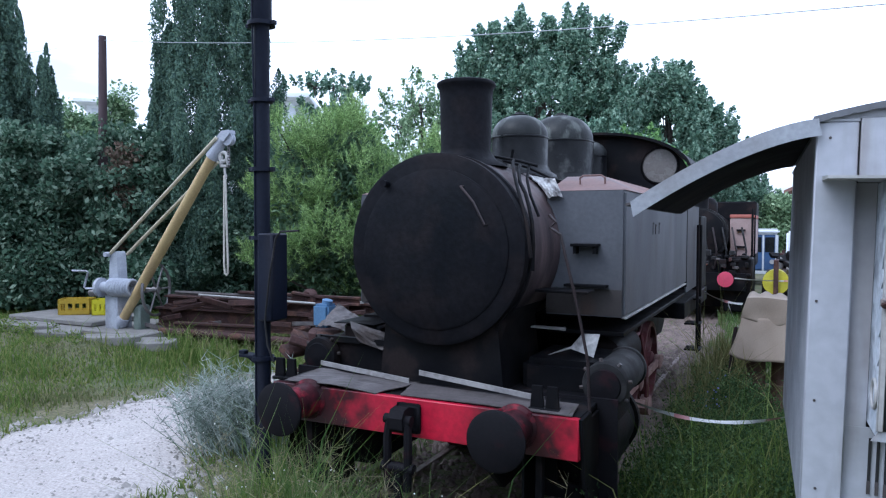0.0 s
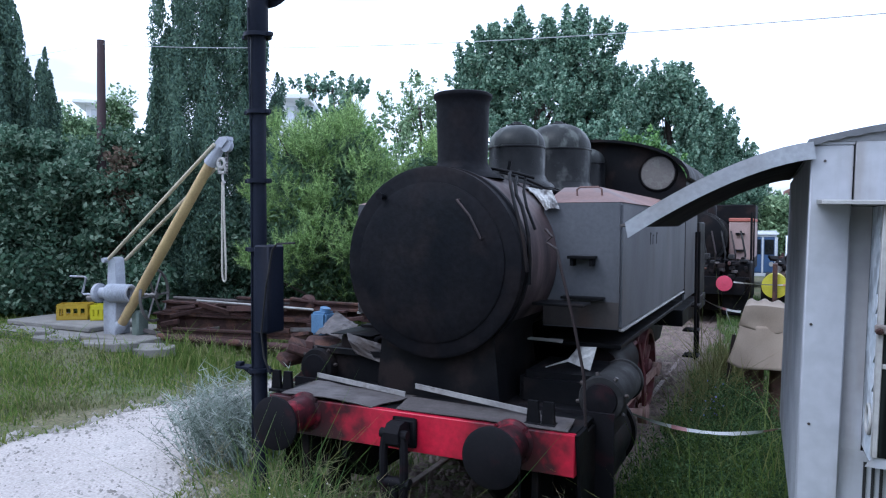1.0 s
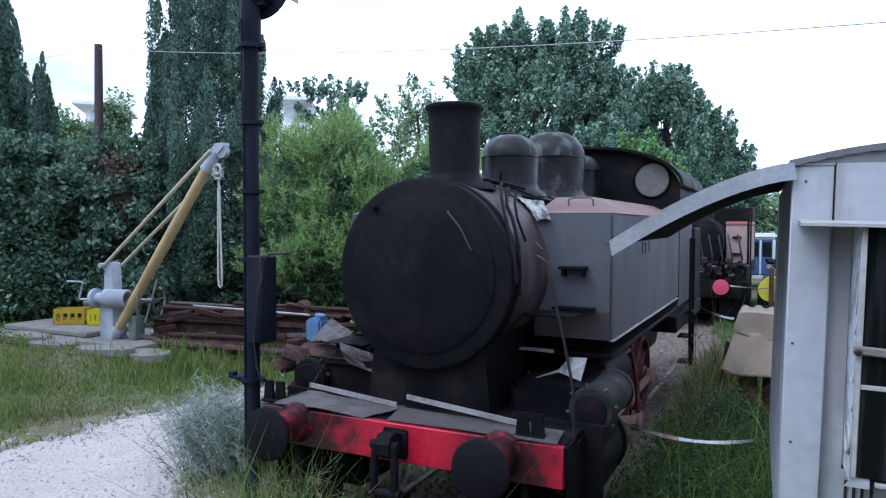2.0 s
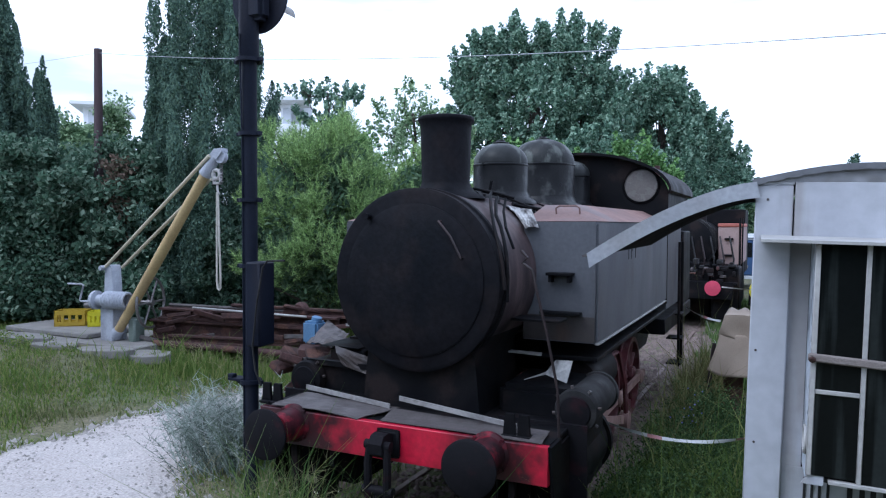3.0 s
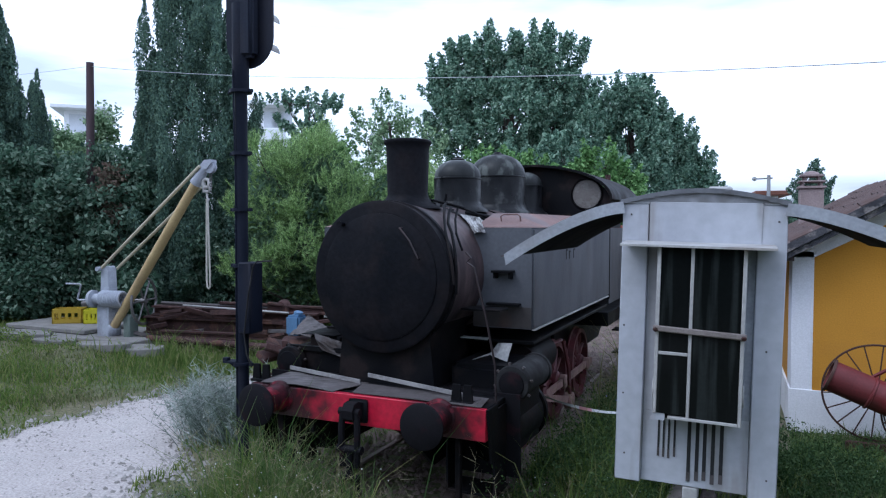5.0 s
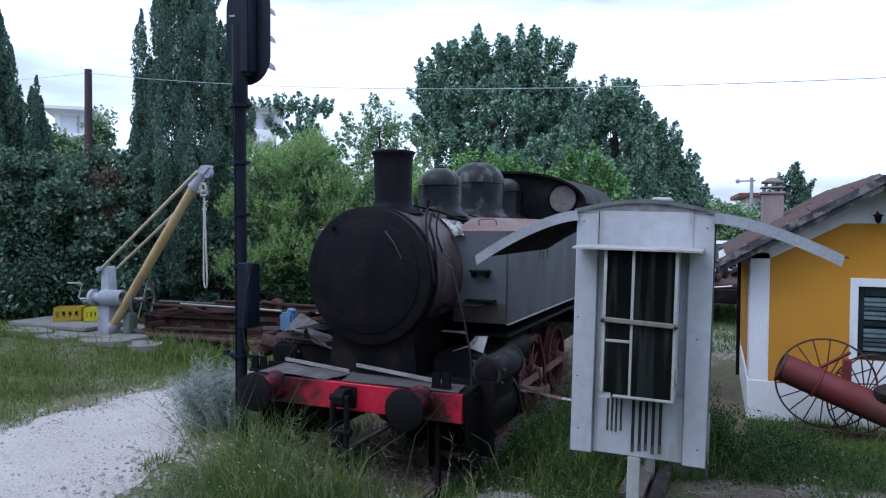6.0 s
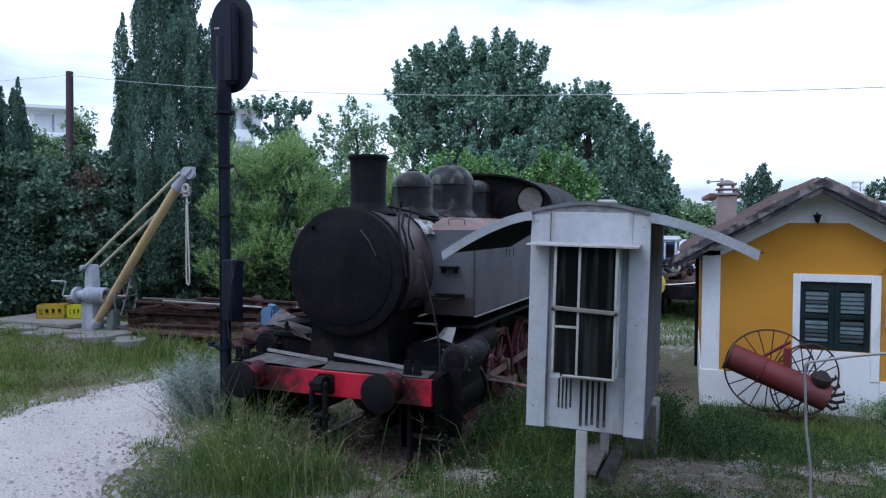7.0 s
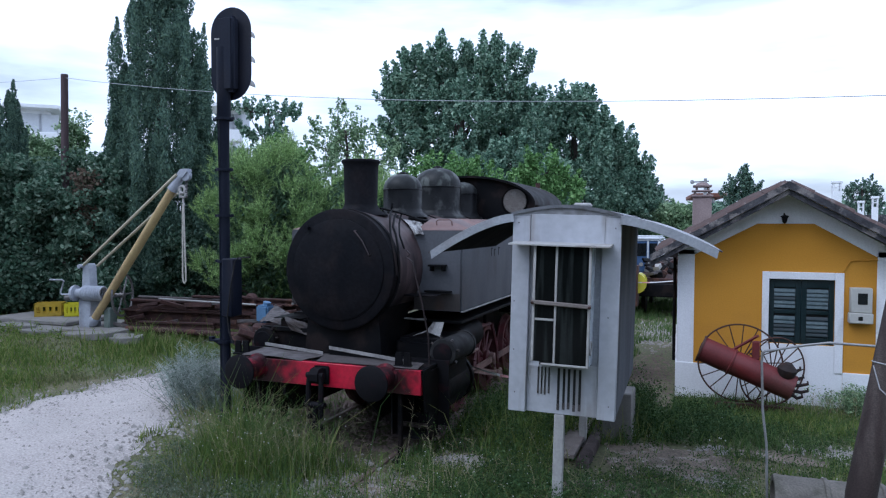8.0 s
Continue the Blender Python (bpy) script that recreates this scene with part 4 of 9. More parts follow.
        box(k, x - 0.24, x + 0.24, 4.9, 5.26, 0.40, 0.425, 0.005)
        box(k, x - 0.24, x - 0.22, 4.9, 5.2, 0.40, 1.2)
        box(k, x + 0.22, x + 0.24, 4.9, 5.2, 0.40, 1.2)
        part("footstep", k, M_BLACK, eng)
    k = plate(B(), [(TX + 0.93, 5.69, 1.545), (TX + 1.125, 5.69, 1.485), (TX + 1.165, 5.73, 1.67), (TX + 1.02, 5.73, 1.665)], 0.005, 0.012, 5, 7)
    part("bent_plate", k, M_TORN, eng, "bent pale scrap plate", smooth=False)
    k = plate(B(), [(TX + 0.66, 5.68, 1.435), (TX + 0.93, 5.69, 1.54), (TX + 0.95, 5.72, 1.565), (TX + 0.66, 5.72, 1.445)], 0.005, 0.008, 4, 8)
    part("bent_plate", k, M_PALE, eng, smooth=False)
    k = plate(B(), [(TX + 0.40, 5.95, 1.66), (TX + 0.82, 5.95, 1.655), (TX + 0.80, 6.04, 1.66), (TX + 0.42, 6.04, 1.665)], 0.012, 0.004, 4, 9)
    part("ledge_strip", k, M_PALE, eng, "pale ledge under the smokebox", smooth=False)
    # scrap to the far side of the smokebox
    k = plate(B(), [(TX - 1.02, 5.45, 1.67), (TX - 0.90, 5.40, 1.50), (TX - 0.62, 5.40, 1.44), (TX - 0.48, 5.50, 1.54)], 0.006, 0.05, 7, 10)
    part("scrap_sheet", k, M_SHEET, eng, "crumpled grey scrap sheet", smooth=False)
    k = B()
    box(k, TX - 1.26, TX - 0.86, 5.7, 6.3, 1.25, 1.60, 0.02)
    part("tool_box", k, M_BLACK, eng)
    k = plate(B(), [(TX - 1.34, 5.66, 1.615), (TX - 0.9, 5.66, 1.615), (TX - 0.9, 6.3, 1.62), (TX - 1.34, 6.3, 1.62)], 0.008, 0.006, 4, 12)
    part("tool_box_lid", k, M_BLACK, eng, smooth=False)
    # wheels, rods and crossheads
    for y in (7.25, 8.68, 10.11):
        for s in (-1, 1):
            wheel(eng, TX + s * 0.77, y, RAILTOP + 0.55, 0.55, s)
        k = B()
        cyl(k, (TX - 0.75, y, RAILTOP + 0.55), (TX + 0.75, y, RAILTOP + 0.55), 0.085, None, 16)
        part("axle", k, M_BLACK, eng)
    for s in (-1, 1):
        x = TX + s * 0.93
        k = B()
        prism(k, [(7.13, 0.62), (10.45, 0.62), (10.45, 0.71), (7.13, 0.71)], "x", x - 0.02, x + 0.025)
        for y in (7.25, 8.68, 10.11):
            lathe(k, (x - 0.035, y, 0.665), (1, 0, 0), [(0, 0.10), (0.07, 0.10), (0.09, 0.06)], 16)
        part("coupling_rod", k, M_ROD, eng, "brown weathered coupling rod")
        k = B()
        prism(k, [(6.8, 0.83), (8.7, 0.36), (8.7, 0.46), (6.8, 0.91)], "x", x + s * 0.06, x + s * 0.10)
        lathe(k, (x + s * 0.04, 8.68, 0.405), (s, 0, 0), [(0, 0.12), (0.1, 0.12), (0.11, 0.07)], 16)
        part("connecting_rod", k, M_ROD, eng, "brown weathered connecting rod")
        k = B()
        box(k, x - 0.03, x + 0.1, 6.32, 7.6, 0.99, 1.03, 0.006)
        box(k, x - 0.03, x + 0.1, 6.32, 7.6, 0.69, 0.73, 0.006)
        box(k, x - 0.05, x + 0.13, 6.68, 6.92, 0.72, 1.0, 0.015)
        part("slide_bars", k, M_ROD, eng)
        k = B()
        tube(k, [(x + s * 0.1, 8.68, 0.42), (x + s * 0.12, 8.5, 0.9), (x + s * 0.08, 8.35, 1.3)], 0.03, 6)
        tube(k, [(x + s * 0.06, 7.55, 1.52), (x + s * 0.06, 7.55, 0.95), (x + s * 0.06, 7.48, 0.85)], 0.035, 6)
        tube(k, [(x + s * 0.05, 6.2, 1.36), (x + s * 0.05, 8.35, 1.30)], 0.028, 6)
        part("valve_gear", k, M_WHEEL, eng)
        k = B()
        box(k, TX + s * 0.62, x + s * 0.05, 7.5, 7.66, 0.7, 1.6, 0.01)
        part("guide_bracket", k, M_WHEEL, eng)
        k = B()
        lathe(k, (TX + s * 1.0, 6.35, 1.33), (0, 1, 0), [(0, 0.16), (0.04, 0.22), (0.9, 0.22), (0.94, 0.16)], 24)
        part("air_reservoir", k, M_BLACK, eng, "black air reservoir under the tank")
    # cab
    yc0, yc1 = 10.05, 12.3
    arch = [(TX + 1.36 * math.cos(a), 3.27 + 0.56 * math.sin(a)) for a in (math.pi * i / 24 for i in range(25))]
    k = B()
    prism(k, [(TX - 1.30, 1.72), (TX + 1.30, 1.72), (TX + 1.30, 3.27)] + [(TX + 1.29 * math.cos(a), 3.26 + 0.53 * math.sin(a)) for a in (math.pi * i / 20 for i in range(1, 20))] + [(TX - 1.30, 3.27)], "y", yc0, yc0 + 0.03)
    cab = part("cab_front", k, M_BLACK, eng, "black cab front plate")
    for s in (-1, 1):
        k = B()
        lathe(k, (TX + s * 0.93, yc0 - 0.022, 3.35), (0, 1, 0), [(0, 0.245), (0.02, 0.262), (0.02, 0.222), (0.0, 0.222)], 32, closed=False)
        part("window_ring", k, M_BLACK, cab)
        k = B()
        lathe(k, (TX + s * 0.93, yc0 - 0.008, 3.35), (0, 1, 0), [(0, 0.226), (0.006, 0.226)], 32)
        part("round_window", k, M_CLOUDY, cab, "dusty grey round window pane")
        k = B()
        prism(k, [(yc0 + 0.004, 1.64), (11.48, 1.64), (11.48, 2.82), (yc0 + 0.004, 2.82)], "x", TX + s * 1.27, TX + s * 1.293)
        part("cab_side", k, M_TANK, eng, "grey lower cab side sheet")
        k = B()
        prism(k, [(yc0 + 0.004, 2.822), (11.0, 2.822), (11.0, 3.0), (yc1, 3.0), (yc1, 3.28), (yc0 + 0.004, 3.28)], "x", TX + s * 1.27, TX + s * 1.29)
        part("cab_upper_side", k, M_BLACK, eng, "black upper cab side")
        for dy in (0, 0.34):
            k = tube(B(), [(TX + s * 1.34, 11.0 + dy, 0.68), (TX + s * 1.34, 11.0 + dy, 2.55)], 0.021, 8)
            part("cab_rail", k, M_BLACK, eng)
        for zz in (0.70, 1.08, 1.45):
            k = box(B(), TX + s * 1.16, TX + s * 1.38, 11.0, 11.34, zz, zz + 0.025, 0.004)
            part("cab_step", k, M_BLACK, eng)
    k = B()
    prism(k, arch + [(TX + 1.33 * math.cos(a), 3.245 + 0.55 * math.sin(a)) for a in (math.pi * i / 24 for i in range(24, -1, -1))], "y", yc0 - 0.16, yc1 + 0.15)
    part("cab_roof", k, M_BLACK, eng, "arched black cab roof")
    k = B()
    box(k, TX - 1.28, TX + 1.28, yc0, 13.0, 1.28, 1.5, 0.01)
    part("cab_floor", k, M_BLACK, eng)
    k = B()
    box(k, TX - 1.25, TX + 1.25, 12.2, 13.1, 1.5, 2.7, 0.02)
    part("coal_bunker", k, M_BLACK, eng, "black coal bunker")
    k = B()
    box(k, TX - 0.65, TX + 0.65, 9.2, 10.04, 0.8, 1.75, 0.02)
    part("firebox", k, M_BLACK, eng)
    k = B()
    cyl(k, (TX + 0.7, 12.9, 2.7), (TX + 0.7, 12.9, 3.85), 0.05, None, 12)
    part("stove_pipe", k, M_RUST, eng)
    side_tank(eng, 1)
    side_tank(eng, -1)
    return eng


def beam_mat(name, red, worn, soot, spots):
    """Red paint with soot and grease stains spread unevenly round given places along the beam."""
    m = mat(name, red, worn, 0.45, s1=3, s2=25, stain=(0.09, 0.010, 0.016), amount=0.24, stain_scale=2.6, streak=0.5, contrast=0.16, speckle=0.18)
    n, l = m.node_tree.nodes, m.node_tree.links
    b = n["Principled BSDF"]
    paint = b.inputs["Base Color"].links[0].from_socket
    tc, sep = n.new("ShaderNodeTexCoord"), n.new("ShaderNodeSeparateXYZ")
    l.new(tc.outputs["Object"], sep.inputs[0])

    def calc(op, a, c):
        k = n.new("ShaderNodeMath")
        k.operation = op
        for i, v in enumerate((a, c)):
            if isinstance(v, (int, float)):
                k.inputs[i].default_value = v
            else:
                l.new(v, k.inputs[i])
        return k.outputs[0]

    ns = n.new("ShaderNodeTexNoise")
    ns.inputs["Scale"].default_value, ns.inputs["Detail"].default_value = 9.0, 6.0
    l.new(tc.outputs["Object"], ns.inputs["Vector"])
    wander = calc("MULTIPLY", calc("SUBTRACT", ns.outputs[0], 0.5), 1.5)
    total = None
    for c, half in spots:
        d = calc("DIVIDE", calc("ABSOLUTE", calc("SUBTRACT", sep.outputs[0], c), 0.0), half)
        k = calc("ADD", calc("SUBTRACT", 1.25, d), wander)
        total = k if total is None else calc("MAXIMUM", total, k)
    mr, mx = n.new("ShaderNodeMapRange"), n.new("ShaderNodeMix")
    mr.inputs["From Min"].default_value, mr.inputs["From Max"].default_value, mr.inputs["To Max"].default_value = 0.0, 0.7, 0.95
    l.new(total, mr.inputs[0])
    mx.data_type = "RGBA"
    mx.inputs["B"].default_value = (*soot, 1)
    l.new(mr.outputs[0], mx.inputs["Factor"])
    l.new(paint, mx.inputs["A"])
    l.new(mx.outputs["Result"], b.inputs["Base Color"])
    return m


M_BEAM = beam_mat("red_buffer_beam_paint", (0.46, 0.006, 0.032), (0.32, 0.005, 0.026), (0.016, 0.006, 0.008), ((TX - 0.98, 0.58), (TX + 0.86, 0.33)))
M_STRIP = mat("dull_pale_edging", (0.31, 0.295, 0.29), (0.20, 0.19, 0.19), 0.6, s1=7, stain=(0.09, 0.07, 0.065), amount=0.32, stain_scale=6, contrast=0.16)
M_TORN = mat("bright_torn_sheet", (0.52, 0.51, 0.50), (0.20, 0.195, 0.195), 0.4, s1=9, stain=(0.05, 0.042, 0.042), amount=0.36, stain_scale=9, streak=0.3, contrast=0.14)
M_WRAP = mat("rust_brown_streaked_wrapper", (0.105, 0.0705, 0.069), (0.024, 0.018, 0.0203), 0.5, s1=3.5, stain=(0.13, 0.095, 0.09), amount=0.24, stain_scale=5, streak=0.25, spec=0.3, contrast=0.14)
M_PIPEBR = mat("brown_stained_pipe", (0.035, 0.023, 0.024), (0.016, 0.012, 0.013), 0.5, s1=8, stain=(0.09, 0.07, 0.066), amount=0.22, spec=0.3)
M_CLOUDY = mat("dusty_window_glass", (0.17, 0.155, 0.145), (0.13, 0.12, 0.112), 0.25, s1=6, bump=0)
build_engine()


# ---- colour-light signal ----
def build_signal():
    sx, sy = -3.875, 5.025
    sg = thing("railway_signal", (sx, sy, gz(sx, sy)), "tall dark blue-black railway signal post seen from behind its lamp head", "railway signal")
    b = B()
    lathe(b, (sx, sy, 0.1), (0, 0, 1), [(0, 0.08), (0.35, 0.08), (0.38, 0.068), (1.5, 0.066), (3.2, 0.067), (4.15, 0.068), (4.2, 0.09), (5.1, 0.09)], 24)
    part("post", b, M_POST, sg, "tapering dark steel post")
    for z in (1.36, 2.42, 3.02, 3.62, 4.28):
        b = B()
        r = 0.082 if z < 4 else 0.105
        lathe(b, (sx, sy, z - 0.02), (0, 0, 1), [(0, r - 0.02), (0, r + 0.016), (0.035, r + 0.016), (0.035, r - 0.02)], 24, closed=False)
        box(b, sx - r - 0.06, sx - r + 0.01, sy - 0.02, sy + 0.02, z - 0.02, z + 0.015, 0.003)
        box(b, sx + r - 0.01, sx + r + 0.05, sy - 0.02, sy + 0.02, z - 0.02, z + 0.015, 0.003)
        part("collar", b, M_POST, sg)
    b = B()
    box(b, sx - 0.21, sx - 0.05, sy - 0.08, sy + 0.04, 1.36, 1.385, 0.004)
    box(b, sx - 0.21, sx - 0.15, sy - 0.08, sy - 0.02, 1.385, 1.42, 0.004)
    prism(b, [(sx - 0.18, 1.36), (sx - 0.05, 1.36), (sx - 0.05, 1.29)], "y", sy - 0.03, sy - 0.015)
    part("foot_step", b, M_POST, sg)
    # head: rounded backboard, three hoods on the far side
    b = B()
    zc0, zc1, w = 4.845, 5.43, 0.312
    out = [(sx + 0.05 + w * math.cos(a), zc1 + w * math.sin(a)) for a in (math.pi * i / 16 for i in range(17))] + [(sx + 0.05 + w * math.cos(a), zc0 + w * math.sin(a)) for a in (math.pi * (1 + i / 16) for i in range(17))]
    prism(b, out, "y", sy + 0.08, sy + 0.10)
    head = part("backboard", b, M_POST, sg, "rounded dark signal backboard")
    b = B()
    box(b, sx - 0.10, sx + 0.20, sy - 0.07, sy + 0.078, 4.62, 5.60, 0.04, seg=3)
    part("lamp_case", b, M_POST, head)
    for z in (4.78, 5.11, 5.44):
        b = B()
        n = 14
        ring = lambda y, r, zz: [b.verts.new((sx + 0.05 + r * math.cos(a), y, zz + r * math.sin(a))) for a in (math.pi * i / n for i in range(n + 1))]
        q = [ring(sy + 0.10, 0.115, z), ring(sy + 0.46, 0.115, z - 0.02), ring(sy + 0.46, 0.107, z - 0.02), ring(sy + 0.10, 0.107, z)]
        for r0, r1 in ((0, 1), (1, 2), (2, 3)):
            for k in range(n):
                b.faces.new((q[r0][k], q[r0][k + 1], q[r1][k + 1], q[r1][k]))
        part("hood", b, M_PALE, head, "grey lamp hood")
        b = B()
        lathe(b, (sx + 0.05, sy + 0.10, z), (0, 1, 0), [(0, 0.1), (0.012, 0.09), (0.02, 0.0)], 20)
        part("lens", b, M_DARKGLASS, head)
    b = B()
    cyl(b, (sx - 0.075, sy - 0.075, 5.3), (sx - 0.055, sy - 0.075, 5.3), 0.012, None, 8)
    box(b, sx - 0.06, sx - 0.01, sy - 0.076, sy - 0.0705, 5.29, 5.31)
    part("nameplate", b, M_PALE, head)
    # relay cabinet, cable and loop rail at the foot
    b = B()
    box(b, sx + 0.04, sx + 0.20, sy - 0.12, sy + 0.1, 1.70, 2.46, 0.015)
    cab = part("relay_cabinet", b, M_POST, sg, "narrow dark relay cabinet on the post")
    b = B()
    tube(b, [(sx + 0.22, sy - 0.12, 1.36), (sx + 0.16, sy - 0.13, 1.5), (sx + 0.14, sy - 0.14, 1.72), (sx + 0.20, sy - 0.15, 2.1), (sx + 0.27, sy - 0.15, 2.42), (sx + 0.32, sy - 0.15, 2.475), (sx + 0.51, sy - 0.15, 2.485)], 0.009, 8)
    part("bent_conduit", b, M_CHEST, sg, "thin dark grey bent conduit")
    b = B()
    tube(b, [(sx - 0.025, sy - 0.068, 0.6), (sx - 0.025, sy - 0.069, 3.4), (sx - 0.03, sy - 0.09, 4.5)], 0.008, 6)
    part("cable", b, M_POST, sg)
    b = B()
    box(b, sx - 0.11, sx + 0.11, sy - 0.11, sy + 0.11, 0.1, 0.27, 0.02)
    part("base_plate", b, M_POST, sg)


build_signal()


# ---- white sheet-metal kiosk with wing roofs ----
def build_kiosk():
    x0, x1, y0, y1, z0, z1 = 0.365, 1.345, 3.74, 6.2, 1.17, 3.0
    kk = thing("kiosk", (0.85, 4.9, gz(0.85, 4.9)), "raised white sheet-metal kiosk with curved wing roofs and a glazed front", "kiosk")
    # front: two broad corner posts, head panel, recessed middle
    for a, b_ in ((x0, x0 + 0.165), (1.18, x1)):
        b = B()
        box(b, a, b_, y0, y0 + 0.07, z0, z1, 0.006)
        part("corner_panel", b, M_KIOSK, kk, "white painted corner panel")
    # flat head panel, with the shallow roof arch closed by a duller sheet above it
    cx, zh = (x0 + x1) / 2, 3.012
    arch_z = lambda px: 2.995 + 0.078 * math.sin(math.pi * min(1, max(0, (px - cx + 0.505) / 1.01)))
    b = B()
    box(b, x0 + 0.172, 1.205, y0 - 0.006, y0 + 0.05, 2.735, zh, 0.003)
    part("head_panel", b, M_KIOSK, kk, "white head panel under the roof")
    for a, b_ in ((x0, x0 + 0.168), (1.209, x1)):
        b = B()
        box(b, a, b_, y0 - 0.001, y0 + 0.05, z1 + 0.001, zh)
        part("head_corner", b, M_KIOSK, kk)
    b = B()
    xs_ = [x0 + 0.03 + (x1 - x0 - 0.06) * i / 16 for i in range(17)]
    prism(b, [(xs_[0], zh + 0.001), (xs_[-1], zh + 0.001)] + [(q, max(zh + 0.002, arch_z(q) - 0.001)) for q in reversed(xs_)], "y", y0 - 0.002, y0 + 0.02)
    part("arch_sheet", b, M_ARCH, kk, "dirty grey sheet closing the roof arch")
    b = B()
    box(b, x0 + 0.167, 1.178, y0 + 0.045, y0 + 0.06, z0 + 0.004, 1.645, 0.002)
    part("apron_panel", b, M_KIOSK, kk, "white lower apron with dark drip marks")
    b = B()
    box(b, x0 + 0.167, 0.616, y0 + 0.045, y0 + 0.06, 1.645, 2.732)
    part("side_strip", b, M_KIOSK, kk)
    b = B()
    box(b, 1.116, 1.178, y0 + 0.045, y0 + 0.06, 1.645, 2.732)
    part("side_strip", b, M_FASCIA, kk, "greyer white set-back strip beside the window")
    b = B()
    prism(b, [(y0 - 0.30, 2.732), (y0 + 0.004, 2.74), (y0 + 0.004, 2.76), (y0 - 0.30, 2.745)], "x", x0 + 0.03, x1 - 0.065)
    part("drip_ledge", b, M_PALE, kk, "thin grey drip ledge")
    # projecting glazed bay: frame, bars, panes, flaking cheeks
    yb = y0 - 0.25
    wx0, wx1, wz0, wz1 = 0.617, 1.125, 1.675, 2.73
    b = B()
    f = 0.022
    box(b, wx0, wx0 + f, yb, yb + 0.035, wz0 + 0.03, wz1, 0.003)
    box(b, wx1 - f, wx1, yb, yb + 0.035, wz0, wz1, 0.003)
    box(b, wx0 + 0.09, wx1 - f, yb + 0.001, yb + 0.034, wz0, wz0 + 0.018, 0.003)
    win = part("window_frame", b, M_PALE, kk, "chipped white window frame")
    b = B()
    box(b, wx0 + 0.195, wx0 + 0.215, yb + 0.004, yb + 0.03, wz0 + 0.018, wz1, 0.003)
    part("mullion", b, M_PALE, win)
    b = B()
    box(b, wx0 + f, wx0 + 0.195, yb + 0.005, yb + 0.029, 2.07, 2.09, 0.003)
    part("glazing_bar", b, M_PALE, win)
    b = B()
    box(b, wx0 - 0.012, wx1 + 0.012, yb - 0.022, yb - 0.001, 2.207, 2.243, 0.006)
    for v in b.verts:
        v.co.z += 0.008 * math.sin(v.co.x * 23) - 0.03 * (v.co.x - wx0)
    rail = part("cross_rail", b, M_WOOD, win, "weathered wooden cross rail")
    for px in (wx0 + 0.004, wx1 - 0.004):
        b = B()
        cyl(b, (px, yb - 0.022, 2.225 - 0.03 * (px - wx0)), (px, yb - 0.03, 2.222 - 0.03 * (px - wx0)), 0.016, 0.012, 8)
        part("rail_bolt", b, M_RUST, rail)
    for a, c, zb, zt in ((wx0 + f, wx0 + 0.195, 2.09, wz1), (wx0 + f, wx0 + 0.195, wz0 + 0.03, 2.07), (wx0 + 0.215, wx1 - f, wz0 + 0.018, wz1)):
        b = B()
        box(b, a, c, yb + 0.014, yb + 0.018, zb, zt)
        part("pane", b, M_KGLASS, win, "dark dusty window pane", smooth=False)
    b = B()
    box(b, wx0 + 0.002, wx1 - 0.002, yb + 0.04, y0 + 0.04, wz0 - 0.004, wz0 + 0.012)
    part("bay_floor", b, M_DARKIN, win)
    # cheeks with a ragged, flaking front edge and a round eye
    rnd = random.Random(5)
    for xa, xb in ((wx0 + 0.001, wx0 + 0.012), (wx1 - 0.012, wx1 - 0.001)):
        b = B()
        zs = [wz0 + (wz1 - wz0) * i / 26 for i in range(27)]
        out = [(y0 + 0.05, wz0), (y0 + 0.05, wz1)] + [(yb + 0.038 + rnd.choice((0.0, 0.0, 0.03, 0.05)), z) for z in reversed(zs)]
        prism(b, out, "x", xa, xb)
        ch = part("bay_cheek", b, M_CHEEK, win, "flaking blue-grey painted cheek", smooth=False)
        b = B()
        torus(b, ((xb + 0.004) if xa > 0.9 else (xa - 0.004), yb + 0.10, 1.84), (1, 0, 0), 0.06, 0.008, 20, 6)
        part("round_eye", b, M_PALE, ch)
    # long drip-dark louvre slots in the apron
    rnd = random.Random(9)
    for k, xs in enumerate((0.63, 0.662, 0.694, 0.73, 0.815, 0.865, 0.91, 0.96, 1.01)):
        b = B()
        zt = 1.60
        zb = 1.40 + 0.02 * rnd.random() if k < 4 else 1.27 + 0.02 * rnd.random()
        w = 0.012 if k < 4 else 0.022
        box(b, xs, xs + w, y0 + 0.038, y0 + 0.0455, zb, zt)
        part("slat", b, M_DARKIN, kk)
        b = B()
        box(b, xs - 0.001, xs + w + 0.001, y0 + 0.036, y0 + 0.0455, zb - 0.06, zb - 0.002)
        part("slat_end", b, M_SHEET, kk)
    b = B()
    prism(b, [(0.60, 1.66), (0.63, 1.71), (0.69, 1.73), (0.69, 1.66)], "y", yb + 0.02, yb + 0.026)
    part("torn_corner", b, M_KIOSK, win)
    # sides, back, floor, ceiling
    # left side coloured as lit, right and back darker as if in shade
    for sx0, sx1, sm, sl in ((x0 + 0.005, x0 + 0.03, M_FASCIA, "white-grey sheet side panel, coloured lighter as the lit side"), (x1 - 0.03, x1 - 0.005, M_KIOSKSHADE, "grey sheet side panel, shade put into its colour")):
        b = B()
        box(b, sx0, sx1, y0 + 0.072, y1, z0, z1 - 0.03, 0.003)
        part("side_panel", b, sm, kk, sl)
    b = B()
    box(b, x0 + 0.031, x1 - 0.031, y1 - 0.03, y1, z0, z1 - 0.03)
    part("back_panel", b, M_KIOSKSHADE, kk)
    b = B()
    box(b, x0 + 0.031, x1 - 0.031, y0 + 0.08, y1 - 0.031, z0, z0 + 0.03)
    part("floor_panel", b, M_DARKIN, kk)
    b = B()
